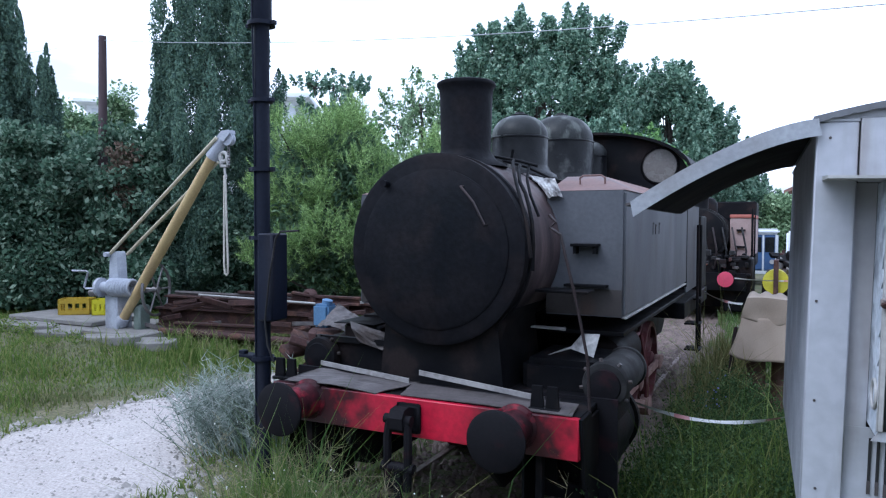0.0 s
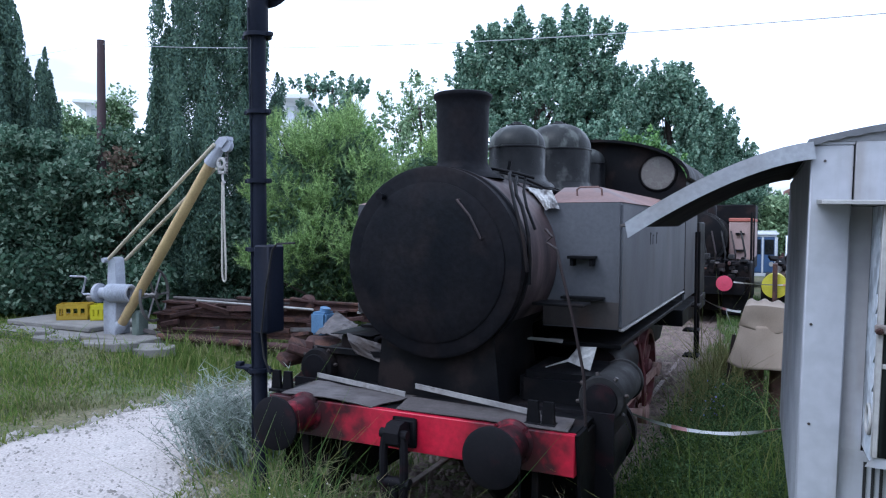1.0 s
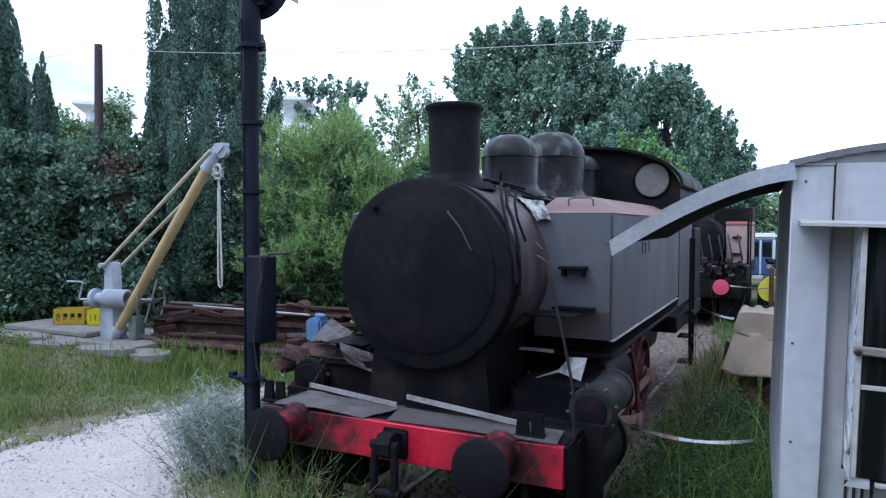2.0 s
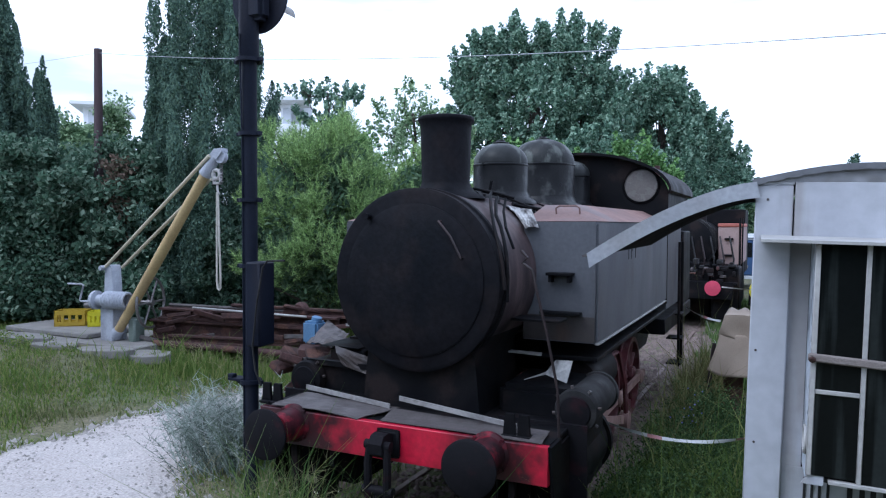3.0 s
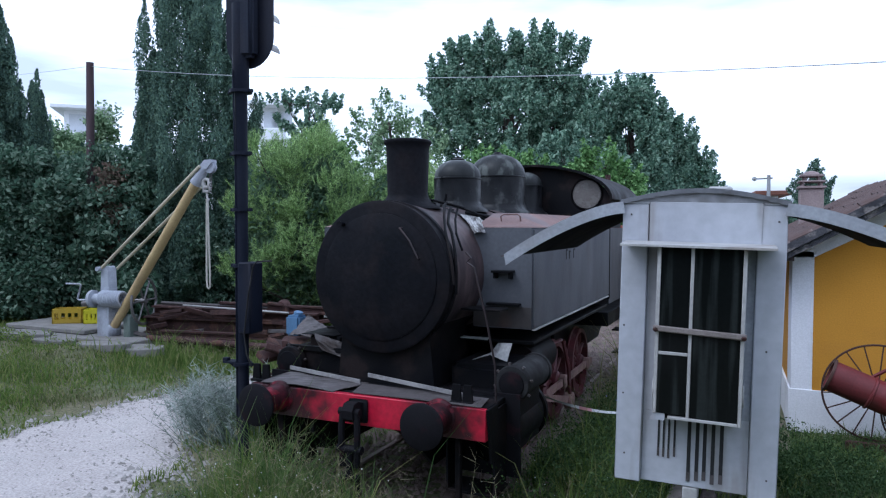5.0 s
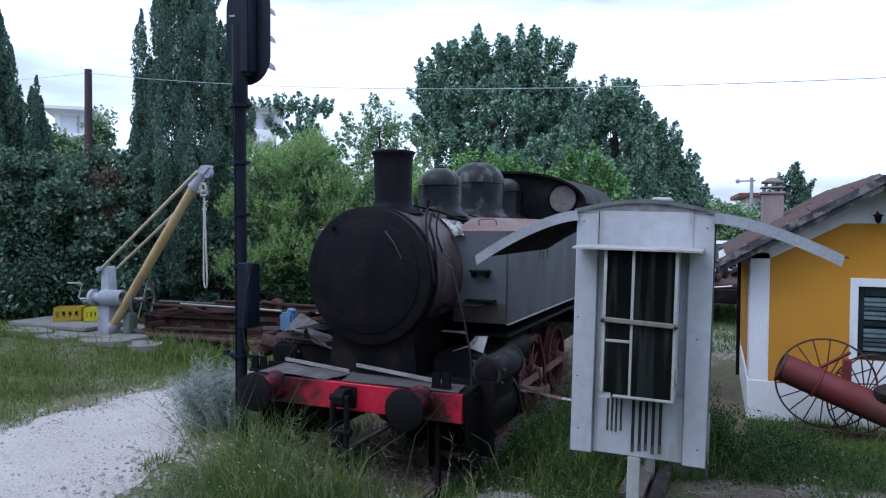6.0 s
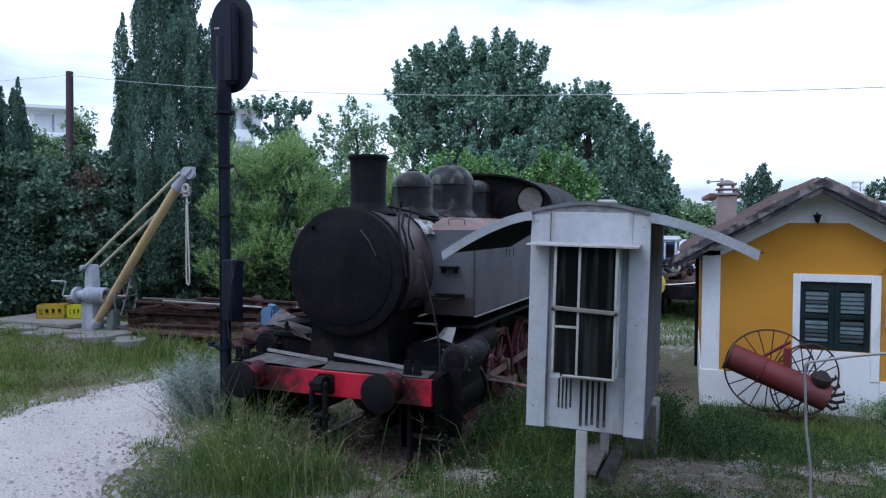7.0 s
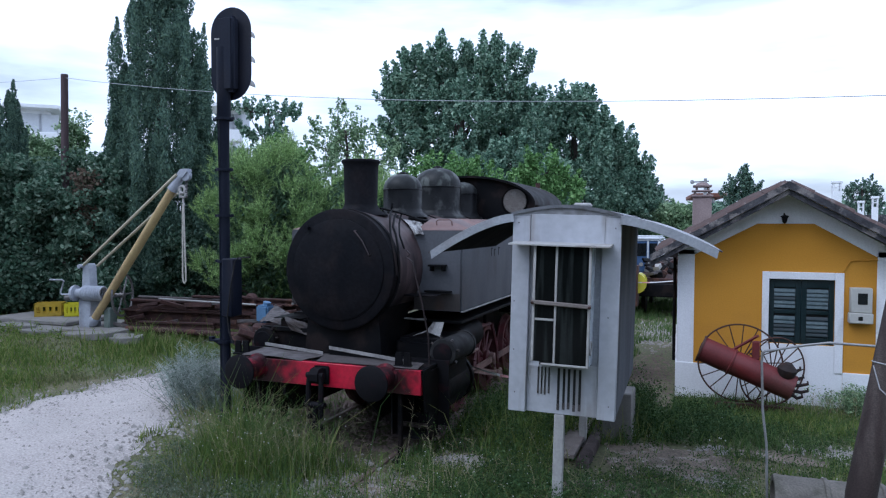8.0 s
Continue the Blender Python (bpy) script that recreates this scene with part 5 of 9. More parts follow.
    box(b, x0 + 0.031, x1 - 0.031, y0 + 0.6, y0 + 0.62, z0 + 0.04, z1 - 0.05)
    part("inner_board", b, M_DARKIN, kk)
    # shallow arched roof cap
    top = [(cx - 0.505 + 1.01 * i / 12, arch_z(cx - 0.505 + 1.01 * i / 12)) for i in range(13)]
    b = B()
    prism(b, top + [(p[0], p[1] + 0.028) for p in reversed(top)], "y", y0 - 0.012, y1 + 0.05)
    part("roof_cap", b, M_KIOSKROOF, kk, "grey weathered roof sheet")
    b = B()
    rag = [(cx - 0.505 + 1.01 * i / 40, arch_z(cx - 0.505 + 1.01 * i / 40)) for i in range(41)]
    prism(b, [(p[0], p[1] + 0.029) for p in rag] + [(p[0], p[1] + 0.004 - 0.007 * abs(math.sin(7.3 * i))) for i, p in reversed(list(enumerate(rag)))], "y", y0 - 0.022, y0 - 0.0125)
    part("roof_lip", b, M_ROOFLIP, kk, "ragged dark folded front lip of the roof sheet")
    b = B()
    box(b, cx + 0.02, cx + 0.17, y0 + 0.3, y0 + 0.5, 3.095, 3.13, 0.012)
    part("roof_patch", b, M_PALE, kk, "pale plate on the roof")
    # wings: quarter arcs falling to each side, lipped at the front
    def wing(sgn, xa, xt, zt):
        n = 14
        pts = []
        for i in range(n + 1):
            u = i / n
            pts.append((xa + (xt - xa) * u, 3.012 - (3.012 - zt) * u ** 1.5))
        b = B()
        prism(b, pts + [(p[0], p[1] - 0.012) for p in reversed(pts)], "y", y0 - 0.02, y1)
        w = part("wing_roof", b, M_KIOSKROOF, kk, "curved sheet wing roof, dark beneath")
        b = B()
        prism(b, pts + [(p[0] - sgn * 0.016, p[1] - 0.075) for p in reversed(pts)], "y", y0 - 0.035, y0 - 0.021)
        part("wing_fascia", b, M_FASCIA, w, "pale curved front edge")
        b = B()
        ends = [(xt, zt), (xt + sgn * 0.03, zt - 0.012), (xt + sgn * 0.022, zt - 0.022), (xt - sgn * 0.004, zt - 0.012)]
        prism(b, ends, "y", y0 - 0.02, y1 - 0.05)
        part("torn_lip", b, M_SHEET, w)
        # added dark sheet: the shade beneath the wing is put into its colour
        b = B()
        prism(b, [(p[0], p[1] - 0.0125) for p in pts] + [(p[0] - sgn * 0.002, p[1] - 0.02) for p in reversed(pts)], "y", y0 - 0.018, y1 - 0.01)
        part("underside_shade", b, M_WINGSHADE, w, "dark sheet added under the wing roof to stand for its shade")
    wing(-1, x0 + 0.004, -0.435, 2.635)
    wing(1, x1 - 0.004, 2.155, 2.742)
    # legs
    for px, py in ((0.84, 3.78), (0.78, 6.0)):
        b = B()
        box(b, px - 0.045, px + 0.045, py, py + 0.09, gz(px, py) - 0.1, z0 - 0.002, 0.006)
        part("leg", b, M_PALE, kk, "pale square steel leg")
    for px, pz in ((x0 + 0.055, 2.93), (x0 + 0.03, 2.2), (x1 - 0.05, 2.9), (x0 + 0.06, 1.35), (x1 - 0.06, 1.3), (x0 + 0.04, 1.75), (x1 - 0.09, 2.1)):
        b = cyl(B(), (px, y0 + 0.002, pz), (px, y0 - 0.006, pz), 0.007, 0.005, 8)
        part("screw", b, M_SHEET, kk)
    # it leans a little on its legs
    pivot = Matrix.Translation((x0, y0, 3.0))
    kk.matrix_basis = Matrix.Translation((0.013, 0, 0)) @ pivot @ Matrix.Rotation(radians(1.8), 4, "Z") @ Matrix.Rotation(radians(1.3), 4, "Y") @ pivot.inverted() @ Matrix.Translation(kk.location)


M_FASCIA = mat("grey_white_sheet", (0.342, 0.3562, 0.3895), (0.2565, 0.266, 0.2945), 0.5, s1=3, stain=(0.2, 0.19, 0.19), amount=0.25)
M_ROOFLIP = mat("dirty_roof_edge", (0.15, 0.155, 0.17), (0.085, 0.087, 0.096), 0.6, s1=5, stain=(0.05, 0.045, 0.042), amount=0.35, stain_scale=6)
M_ARCH = mat("dirty_arch_sheet", (0.26, 0.265, 0.285), (0.19, 0.192, 0.205), 0.55, s1=4, stain=(0.10, 0.095, 0.092), amount=0.32, stain_scale=5)
M_WINGSHADE = mat("wing_shade_sheet", (0.030, 0.031, 0.035), (0.018, 0.018, 0.02), 0.9, s1=3, stain=(0.05, 0.042, 0.038), amount=0.25, spec=0.05)
M_CHEEK = mat("flaking_blue_grey_paint", (0.60, 0.62, 0.66), (0.34, 0.39, 0.45), 0.7, s1=9, stain=(0.12, 0.13, 0.15), amount=0.3, stain_scale=7)
M_KGLASS = mat("dusty_dark_pane", (0.004, 0.005, 0.005), (0.007, 0.008, 0.008), 0.1, bump=0.0, stain=(0.024, 0.028, 0.027), amount=0.36, stain_scale=14, streak=0.05, spec=0.1)
build_kiosk()
b = box(B(), 0.85, 1.22, 6.3, 6.75, gz(1.0, 6.5) - 0.05, 0.82, 0.015)
solid("concrete_block", b, M_CONC, "grey concrete block behind the kiosk", "concrete block")
b = B()
prism(b, [(5.35, 0.24), (6.9, 0.30), (6.9, 0.345), (5.35, 0.285)], "x", 0.44, 0.68)
solid("timber_plank", b, M_WOOD, "grey weathered plank lying under the kiosk", "plank")
b = box(B(), 0.72, 0.86, 5.2, 6.85, gz(0.8, 6.0) - 0.04, 0.30, 0.02)
solid("timber_beam", b, M_POLE, "dark timber beam lying under the kiosk", "beam")


# ---- ochre hut ----
def build_hut():
    x0, x1, y0, y1 = 1.62, 4.74, 9.6, 14.2
    xm, zg, ze, za = (x0 + x1) / 2 + 0.02, 0.0, 2.52, 3.42
    hut = thing("hut", (xm, 11.8, gz(xm, 11.8)), "small ochre-rendered railway hut with white corners and a tiled gable roof", "hut")
    gable = [(x0, zg), (x1, zg), (x1, ze), (xm, za), (x0, ze)]
    wx0, wx1, wz0, wz1 = 2.985, 3.905, 1.06, 2.075
    # front wall round the window opening
    b = B()
    t, p0 = 0.28, 0.012
    slope = lambda x: ze + (za - ze) * (1 - abs(x - xm) / (xm - x0 if x < xm else x1 - xm))
    prism(b, [(x0, zg), (wx0, zg), (wx0, slope(wx0)), (x0, ze)], "y", y0, y0 + t)
    prism(b, [(wx1, zg), (x1, zg), (x1, ze), (wx1, slope(wx1))], "y", y0, y0 + t)
    prism(b, [(wx0, zg), (wx1, zg), (wx1, wz0), (wx0, wz0)], "y", y0, y0 + t)
    prism(b, [(wx0, wz1), (wx1, wz1), (wx1, slope(wx1)), (xm, za), (wx0, slope(wx0))], "y", y0, y0 + t)
    wall = part("front_wall", b, M_OCHRE, hut, "ochre rendered gable wall", smooth=False)
    b = B()
    box(b, x0, x0 + t, y0 + t, y1, zg, ze)
    side = part("side_wall", b, M_OCHRE, hut, "ochre rendered side wall", smooth=False)
    part("corner_pilaster", box(B(), x0 - p0, x0 - 0.001, y0, y0 + 0.5, 0.66, ze, 0.003), M_WHITE, side, "white corner pilaster")
    part("plinth", box(B(), x0 - 0.03, x0 - 0.001, y0, y1, zg, 0.66, 0.006), M_WHITE, side, "white rendered plinth")
    b = B()
    box(b, x1 - t, x1, y0 + t, y1, zg, ze)
    part("side_wall", b, M_OCHRE, hut, smooth=False)
    b = B()
    prism(b, gable, "y", y1, y1 + t)
    part("back_wall", b, M_OCHRE, hut, smooth=False)
    # white quoins, plinth, gable band
    p = 0.012
    for a, c in ((x0 - p, x0 + 0.25), (x1 - 0.28, x1 + p)):
        b = B()
        box(b, a, c, y0 - p, y0 - 0.001, 0.66, ze, 0.003)
        part("corner_pilaster", b, M_WHITE, wall, "white corner pilaster")
    b = B()
    box(b, x0 - 0.03, wx0 - 0.104, y0 - 0.03, y0 - 0.001, zg, 0.66, 0.006)
    part("plinth", b, M_WHITE, wall, "white rendered plinth")
    b = B()
    box(b, wx1 + 0.124, x1 + 0.03, y0 - 0.03, y0 - 0.001, zg, 0.66, 0.006)
    part("plinth", b, M_WHITE, wall)
    b = B()
    box(b, wx0 - 0.10, wx1 + 0.12, y0 - 0.016, y0 - 0.001, zg, wz0 - 0.004, 0.003)
    part("window_apron", b, M_WHITE, wall, "white panel below the window")
    zt = 2.945
    bl = lambda x, d: slope(x) - d
    b = B()
    xa, xb = xm - 0.40, xm + 0.40
    prism(b, [(x0 + 0.25, 2.44), (xa, zt), (xm, zt), (xm, za), (x0, ze), (x0, 2.44)], "y", y0 - p, y0 - 0.001)
    prism(b, [(xm, zt), (xb, zt), (x1 - 0.28, 2.44), (x1, 2.44), (x1, ze), (xm, za)], "y", y0 - p, y0 - 0.001)
    part("gable_band", b, M_WHITE, wall, "white band under the gable", smooth=False)
    # window surround, shutters with louvres
    b = B()
    box(b, wx0 - 0.10, wx0 - 0.001, y0 - 0.03, y0 + 0.02, wz0, wz1 + 0.115, 0.005)
    box(b, wx1 + 0.001, wx1 + 0.12, y0 - 0.03, y0 + 0.02, 0.64, wz1 + 0.115, 0.005)
    box(b, wx0, wx1, y0 - 0.03, y0 + 0.02, wz1 + 0.001, wz1 + 0.115, 0.005)
    win = part("window_surround", b, M_WHITE, hut, "white moulded window surround")
    mid = (wx0 + wx1) / 2
    for a, c, s0, s1, seed in ((wx0, mid - 0.002, 0.09, 0.36, 1), (mid + 0.002, wx1, 0.09, 0.30, 2)):
        b = B()
        f = 0.075
        box(b, a, a + f, y0 + 0.03, y0 + 0.065, wz0, wz1, 0.004)
        box(b, c - f, c, y0 + 0.03, y0 + 0.065, wz0, wz1, 0.004)
        for za_, zb_ in ((wz0, wz0 + 0.10), (1.53, 1.59), (wz1 - 0.13, wz1)):
            box(b, a + f, c - f, y0 + 0.031, y0 + 0.064, za_, zb_, 0.004)
        sh = part("shutter", b, M_SHUTTER, win, "dark green louvred shutter, closed")
        rnd = random.Random(seed)
        z = wz0 + 0.125
        while z < wz1 - 0.17:
            if not 1.49 < z < 1.58:
                b = B()
                prism(b, [(y0 + 0.036, z), (y0 + 0.058, z + 0.045), (y0 + 0.058, z + 0.056), (y0 + 0.036, z + 0.011)], "x", a + f + 0.004, c - f - 0.004)
                part("slat", b, M_SLAT if rnd.random() < 0.75 else M_SHUTTER, sh)
            z += 0.062
        b = B()
        box(b, a + f, c - f, y0 + 0.068, y0 + 0.075, wz0, wz1)
        part("shutter_back", b, M_DARKIN, sh)
    # meter box with window
    b = B()
    box(b, 4.095, 4.385, y0 - 0.14, y0 - 0.001, 1.60, 1.98, 0.012)
    mb = part("meter_box", b, M_BOX, hut, "cream plastic electricity meter box")
    b = B()
    box(b, 4.08, 4.40, y0 - 0.15, y0 - 0.001, 1.44, 1.598, 0.012)
    part("lower_box", b, M_BOX, mb)
    b = B()
    box(b, 4.19, 4.32, y0 - 0.148, y0 - 0.1395, 1.73, 1.90, 0.004)
    part("meter_window", b, M_DARKGLASS, mb)
    b = B()
    box(b, 4.20, 4.26, y0 - 0.156, y0 - 0.1495, 1.49, 1.55, 0.004)
    part("switch", b, M_DARKGLASS, mb)
    b = B()
    tube(b, [(4.05, y0 - 0.02, 1.5), (4.02, y0 - 0.02, 1.9), (4.0, y0 - 0.02, 2.2), (4.1, y0 - 0.02, 2.38), (4.46, y0 - 0.02, 2.40)], 0.008, 6)
    part("wall_cable", b, M_OCHRE, hut)
    # wall lamp under the gable
    b = B()
    tube(b, [(xm - 0.03, y0 - 0.01, 3.02), (xm - 0.03, y0 - 0.12, 3.10), (xm - 0.03, y0 - 0.2, 3.07)], 0.012, 8)
    lathe(b, (xm - 0.03, y0 - 0.2, 3.08), (0, 0, -1), [(0, 0.012), (0.02, 0.06), (0.035, 0.064)], 12)
    lathe(b, (xm - 0.03, y0 - 0.2, 3.045), (0, 0, -1), [(0, 0.048), (0.075, 0.032), (0.10, 0.01)], 8)
    part("lantern", b, M_BLACK, hut, "small black wall lantern")
    # roof: two slabs, bargeboards, tiles, ridge
    for s in (-1, 1):
        xe = (x0 - 0.42) if s < 0 else (x1 + 0.42)
        run = abs(xe - xm)
        pitch = (za - ze) / (xm - x0)
        top0 = 3.53
        lowz = top0 - pitch * run
        b = B()
        prism(b, [(xm, top0), (xe, lowz), (xe, lowz - 0.05), (xm, top0 - 0.05)], "y", y0 - 0.42, y1 + 0.6)
        deck = part("roof_slope", b, M_SOFFIT, hut, "boarded roof slope with white soffit", smooth=False)
        b = B()
        prism(b, [(xm, top0 - 0.065), (xe, lowz - 0.065), (xe, lowz - 0.15), (xm, top0 - 0.15)], "y", y0 - 0.45, y0 - 0.421)
        part("bargeboard", b, M_VERGE, deck, "weathered grey bargeboard", smooth=False)
        b = B()
        prism(b, [(xm, top0 + 0.05), (xe, lowz + 0.05), (xe, lowz - 0.06), (xm, top0 - 0.06)], "y", y0 - 0.50, y0 - 0.451)
        part("verge", b, M_VERGE, deck, "mortared grey verge", smooth=False)
        # roof tiles: curved pieces in rows down the slope
        tile = B()
        d = Vector((xe - xm, 0, lowz - top0)).normalized()
        nrm = Vector((-d.z * s, 0, abs(d.x)))
        ln, wd, n = 0.36, 0.23, 5
        tp, bt = [], []
        for v in range(2):
            for q in range(n + 1):
                h = 0.055 * math.sin(math.pi * q / n) + 0.012 * v
                pos = d * (ln * v) + Vector((0, wd * (q / n - 0.5), 0)) + nrm * h
                tp.append(tile.verts.new(pos))
                bt.append(tile.verts.new(pos - nrm * 0.016))
        m_ = n + 1
        for q in range(n):
            tile.faces.new((tp[q], tp[q + 1], tp[m_ + q + 1], tp[m_ + q]))
            tile.faces.new((bt[m_ + q], bt[m_ + q + 1], bt[q + 1], bt[q]))
            tile.faces.new((tp[m_ + q], tp[m_ + q + 1], bt[m_ + q + 1], bt[m_ + q]))
            tile.faces.new((tp[q + 1], tp[q], bt[q], bt[q + 1]))
        for q in (0, n):
            tile.faces.new((tp[q], tp[m_ + q], bt[m_ + q], bt[q]))
        me = bpy.data.meshes.new("tile")
        bmesh.ops.recalc_face_normals(tile, faces=tile.faces)
        tile.to_mesh(me)
        tile.free()
        me.materials.append(M_TILE)
        rnd = random.Random(30 + s)
        rows_, cols_ = int(math.hypot(run, top0 - lowz) / 0.30), 21
        for i in range(rows_):
            for j in range(cols_):
                o = new("tile", me)
                o.matrix_basis = Matrix.Translation(Vector((xm, y0 - 0.37 + 0.232 * j, top0 + 0.02)) + d * (0.30 * i + 0.02 + rnd.uniform(-0.015, 0.015)) + nrm * (0.022 + rnd.uniform(-0.008, 0.014))) @ Matrix.Rotation(rnd.uniform(-0.05, 0.05), 4, nrm)
                o.parent = deck
        b = B()
        prism(b, [(xm, top0 + 0.07), (xe, lowz + 0.07), (xe, lowz + 0.01), (xm, top0 + 0.01)], "y", y0 - 0.37 + 0.232 * cols_ - 0.1, y1 + 0.55)
        part("rear_tiles", b, M_TILE, deck, smooth=False)
        b = B()
        box(b, xe - 0.06 if s > 0 else xe + 0.02, xe - 0.02 if s > 0 else xe + 0.06, y0 - 0.36, y0 - 0.2, lowz - 0.16, lowz - 0.05)
        part("rafter_end", b, M_POLE, deck)
        b = B()
        box(b, (x0 - 0.13) if s < 0 else (x1 + 0.01), (x0 - 0.005) if s < 0 else (x1 + 0.13), y0 - 0.4, y0 + 0.0, ze - 0.12, ze - 0.03, 0.004)
        part("purlin_end", b, M_POLE, deck)
    for j in range(12):
        b = B()
        out = [(xm + 0.12 * math.cos(a), 3.53 + 0.075 * math.sin(a)) for a in (math.pi * i / 8 for i in range(9))] + [(xm - 0.105 + 0.026 * i, 3.535) for i in range(9)]
        ya = y0 - 0.1 + 0.4 * j
        prism(b, out, "y", ya, ya + 0.41)
        for v in b.verts:
            v.co.z += 0.012 * (v.co.y > ya + 0.2)
        part("ridge_tile", b, M_TILE, hut)
    # chimney with a slotted cap
    cx, cy = 2.04, 11.9
    b = B()
    box(b, cx - 0.17, cx + 0.17, cy - 0.17, cy + 0.17, 2.4, 3.46, 0.01)
    ch = part("chimney", b, M_BRICKCH, hut, "pinkish rendered chimney stack")
    b = B()
    box(b, cx - 0.2, cx + 0.2, cy - 0.2, cy + 0.2, 3.46, 3.50, 0.008)
    box(b, cx - 0.19, cx + 0.19, cy - 0.19, cy + 0.19, 3.56, 3.59, 0.008)
    for a in (-0.15, 0.11):
        for c in (-0.15, 0.11):
            box(b, cx + a, cx + a + 0.04, cy + c, cy + c + 0.04, 3.50, 3.56)
            box(b, cx + a * 0.8, cx + a * 0.8 + 0.04, cy + c * 0.8, cy + c * 0.8 + 0.04, 3.59, 3.65)
    box(b, cx - 0.17, cx + 0.17, cy - 0.17, cy + 0.17, 3.65, 3.69, 0.008)
    lathe(b, (cx, cy, 3.69), (0, 0, 1), [(0, 0.13), (0.04, 0.10), (0.06, 0.03)], 8)
    part("chimney_cap", b, M_BRICKCH, ch)
    b = tube(B(), [(x0 - 0.06, 12.77, 2.45), (x0 - 0.06, 12.77, 0.1)], 0.035, 10)
    part("downpipe", b, M_BLACK, hut, "dark rainwater pipe on the side wall")
    # the side walls run back a little askew from the gable
    for o in hut.children_recursive:
        if o.name.startswith("tile"):
            o.location.x -= 0.04 * max(0.0, o.location.y - y0)
        elif o.data is not None:
            for v in o.data.vertices:
                v.co.x -= 0.04 * max(0.0, v.co.y - y0)



build_hut()


# ---- hand crane and the things round it ----
def chain(bm, pts, R=0.024, r=0.007):
    for i, (p, q) in enumerate(zip(pts, pts[1:])):
        p, q = Vector(p), Vector(q)
        torus(bm, (p + q) / 2, (q - p).normalized().cross(Vector((1, 0, 0) if i % 2 else (0, 1, 0))).normalized(), (q - p).length * 0.62, r, 10, 5)


def build_crane():
    mx, my = -10.35, 8.8
    g = gz(mx, my)
    cr = thing("hand_crane", (mx, my, g), "small hand-operated yard crane with cream jib and grey winch column", "crane")
    b = B()
    box(b, mx - 0.17, mx + 0.15, my - 0.16, my + 0.16, g - 0.05, 1.30, 0.02)
    prism(b, [(mx - 0.14, 1.28), (mx + 0.12, 1.28), (mx + 0.075, 2.0), (mx + 0.04, 2.05), (mx - 0.06, 2.05), (mx - 0.09, 2.0)], "y", my - 0.10, my + 0.10)
    part("column", b, M_CRGREY, cr, "pale grey cast winch column")
    b = B()
    lathe(b, (mx - 0.26, my - 0.2, 1.42), (1, 0.15, 0.03), [(0, 0.12), (0.02, 0.17), (0.08, 0.17), (0.10, 0.1), (0.42, 0.1)], 24)
    drum = part("winch_drum", b, M_CRGREY, cr, "grey winch drum wound with chain")
    b = B()
    for k in range(9):
        torus(b, (mx + 0.02 + 0.055 * k, my - 0.16 + 0.008 * k, 1.43), (1, 0.15, 0.03), 0.135, 0.028, 20, 6)
    part("wound_chain", b, M_CRGREY, drum, "turns of grey chain")
    b = B()
    tube(b, [(mx - 0.26, my - 0.22, 1.40), (mx - 0.52, my - 0.26, 1.39), (mx - 0.56, my - 0.26, 1.41), (mx - 0.46, my - 0.26, 1.68), (mx - 0.50, my - 0.26, 1.70), (mx - 0.82, my - 0.30, 1.70)], 0.018, 8)
    part("crank_handle", b, M_CRGREY, cr)
    b = B()
    cyl(b, (mx - 0.45, my - 0.22, 1.32), (mx - 0.24, my - 0.2, 1.33), 0.06, None, 12)
    part("crank_bearing", b, M_STEEL, cr)
    gc = Vector((mx + 0.66, my + 0.24, 1.38))
    gw = part("gear_wheel", torus(B(), gc, (0.95, 0.31, 0), 0.45, 0.026, 36, 6), M_STEEL, cr, "large spoked gear wheel")
    for k in range(6):
        a = math.pi * k / 3 + 0.3
        d, u, v = axes((0.95, 0.31, 0))
        part("spoke", tube(B(), [gc, gc + (u * math.cos(a) + v * math.sin(a)) * 0.44], 0.018, 6), M_STEEL, gw)
    part("gear_shaft", cyl(B(), (mx + 0.1, my + 0.06, 1.41), gc, 0.03, None, 10), M_STEEL, cr)
    part("hub", lathe(B(), gc - Vector((0.05, 0.016, 0)), (0.95, 0.31, 0), [(0, 0.06), (0.1, 0.06)], 12), M_STEEL, gw)
    foot, tip = Vector((mx + 0.16, my - 0.05, 0.86)), Vector((-7.78, 8.5, 3.66))
    b = B()
    d = tip - foot
    tube(b, [foot, foot + d * 0.03, foot + d * 0.5, foot + d * 0.97, tip], [0.086, 0.08, 0.09, 0.078, 0.074], 20)
    part("jib", b, M_CREAM, cr, "cream-yellow tubular jib")
    b = B()
    lathe(b, foot - d.normalized() * 0.1, d, [(0, 0.12), (0.12, 0.12), (0.16, 0.1)], 16)
    part("jib_foot", b, M_CRGREY, cr)
    hd = Vector((-7.52, 8.5, 3.95))
    b = B()
    tube(b, [tip - d.normalized() * 0.1, hd], [0.105, 0.06], 12)
    prism(b, [(hd.x - 0.16, hd.z - 0.06), (hd.x - 0.02, hd.z - 0.14), (hd.x + 0.1, hd.z - 0.02), (hd.x + 0.09, hd.z + 0.035), (hd.x - 0.06, hd.z + 0.03)], "y", hd.y - 0.07, hd.y + 0.07)
    head = part("jib_head", b, M_CRGREY, cr, "grey jib head with pulley")
    b = B()
    lathe(b, hd + Vector((0.03, -0.04, -0.1)), (0, 1, 0), [(0, 0.1), (0.02, 0.1), (0.04, 0.08), (0.06, 0.1), (0.08, 0.1)], 20)
    part("pulley", b, M_CRGREY, head)
    for dy, e in ((-0.1, Vector((-7.67, 8.42, 3.87))), (0.12, Vector((-7.80, 8.58, 3.52)))):
        b = B()
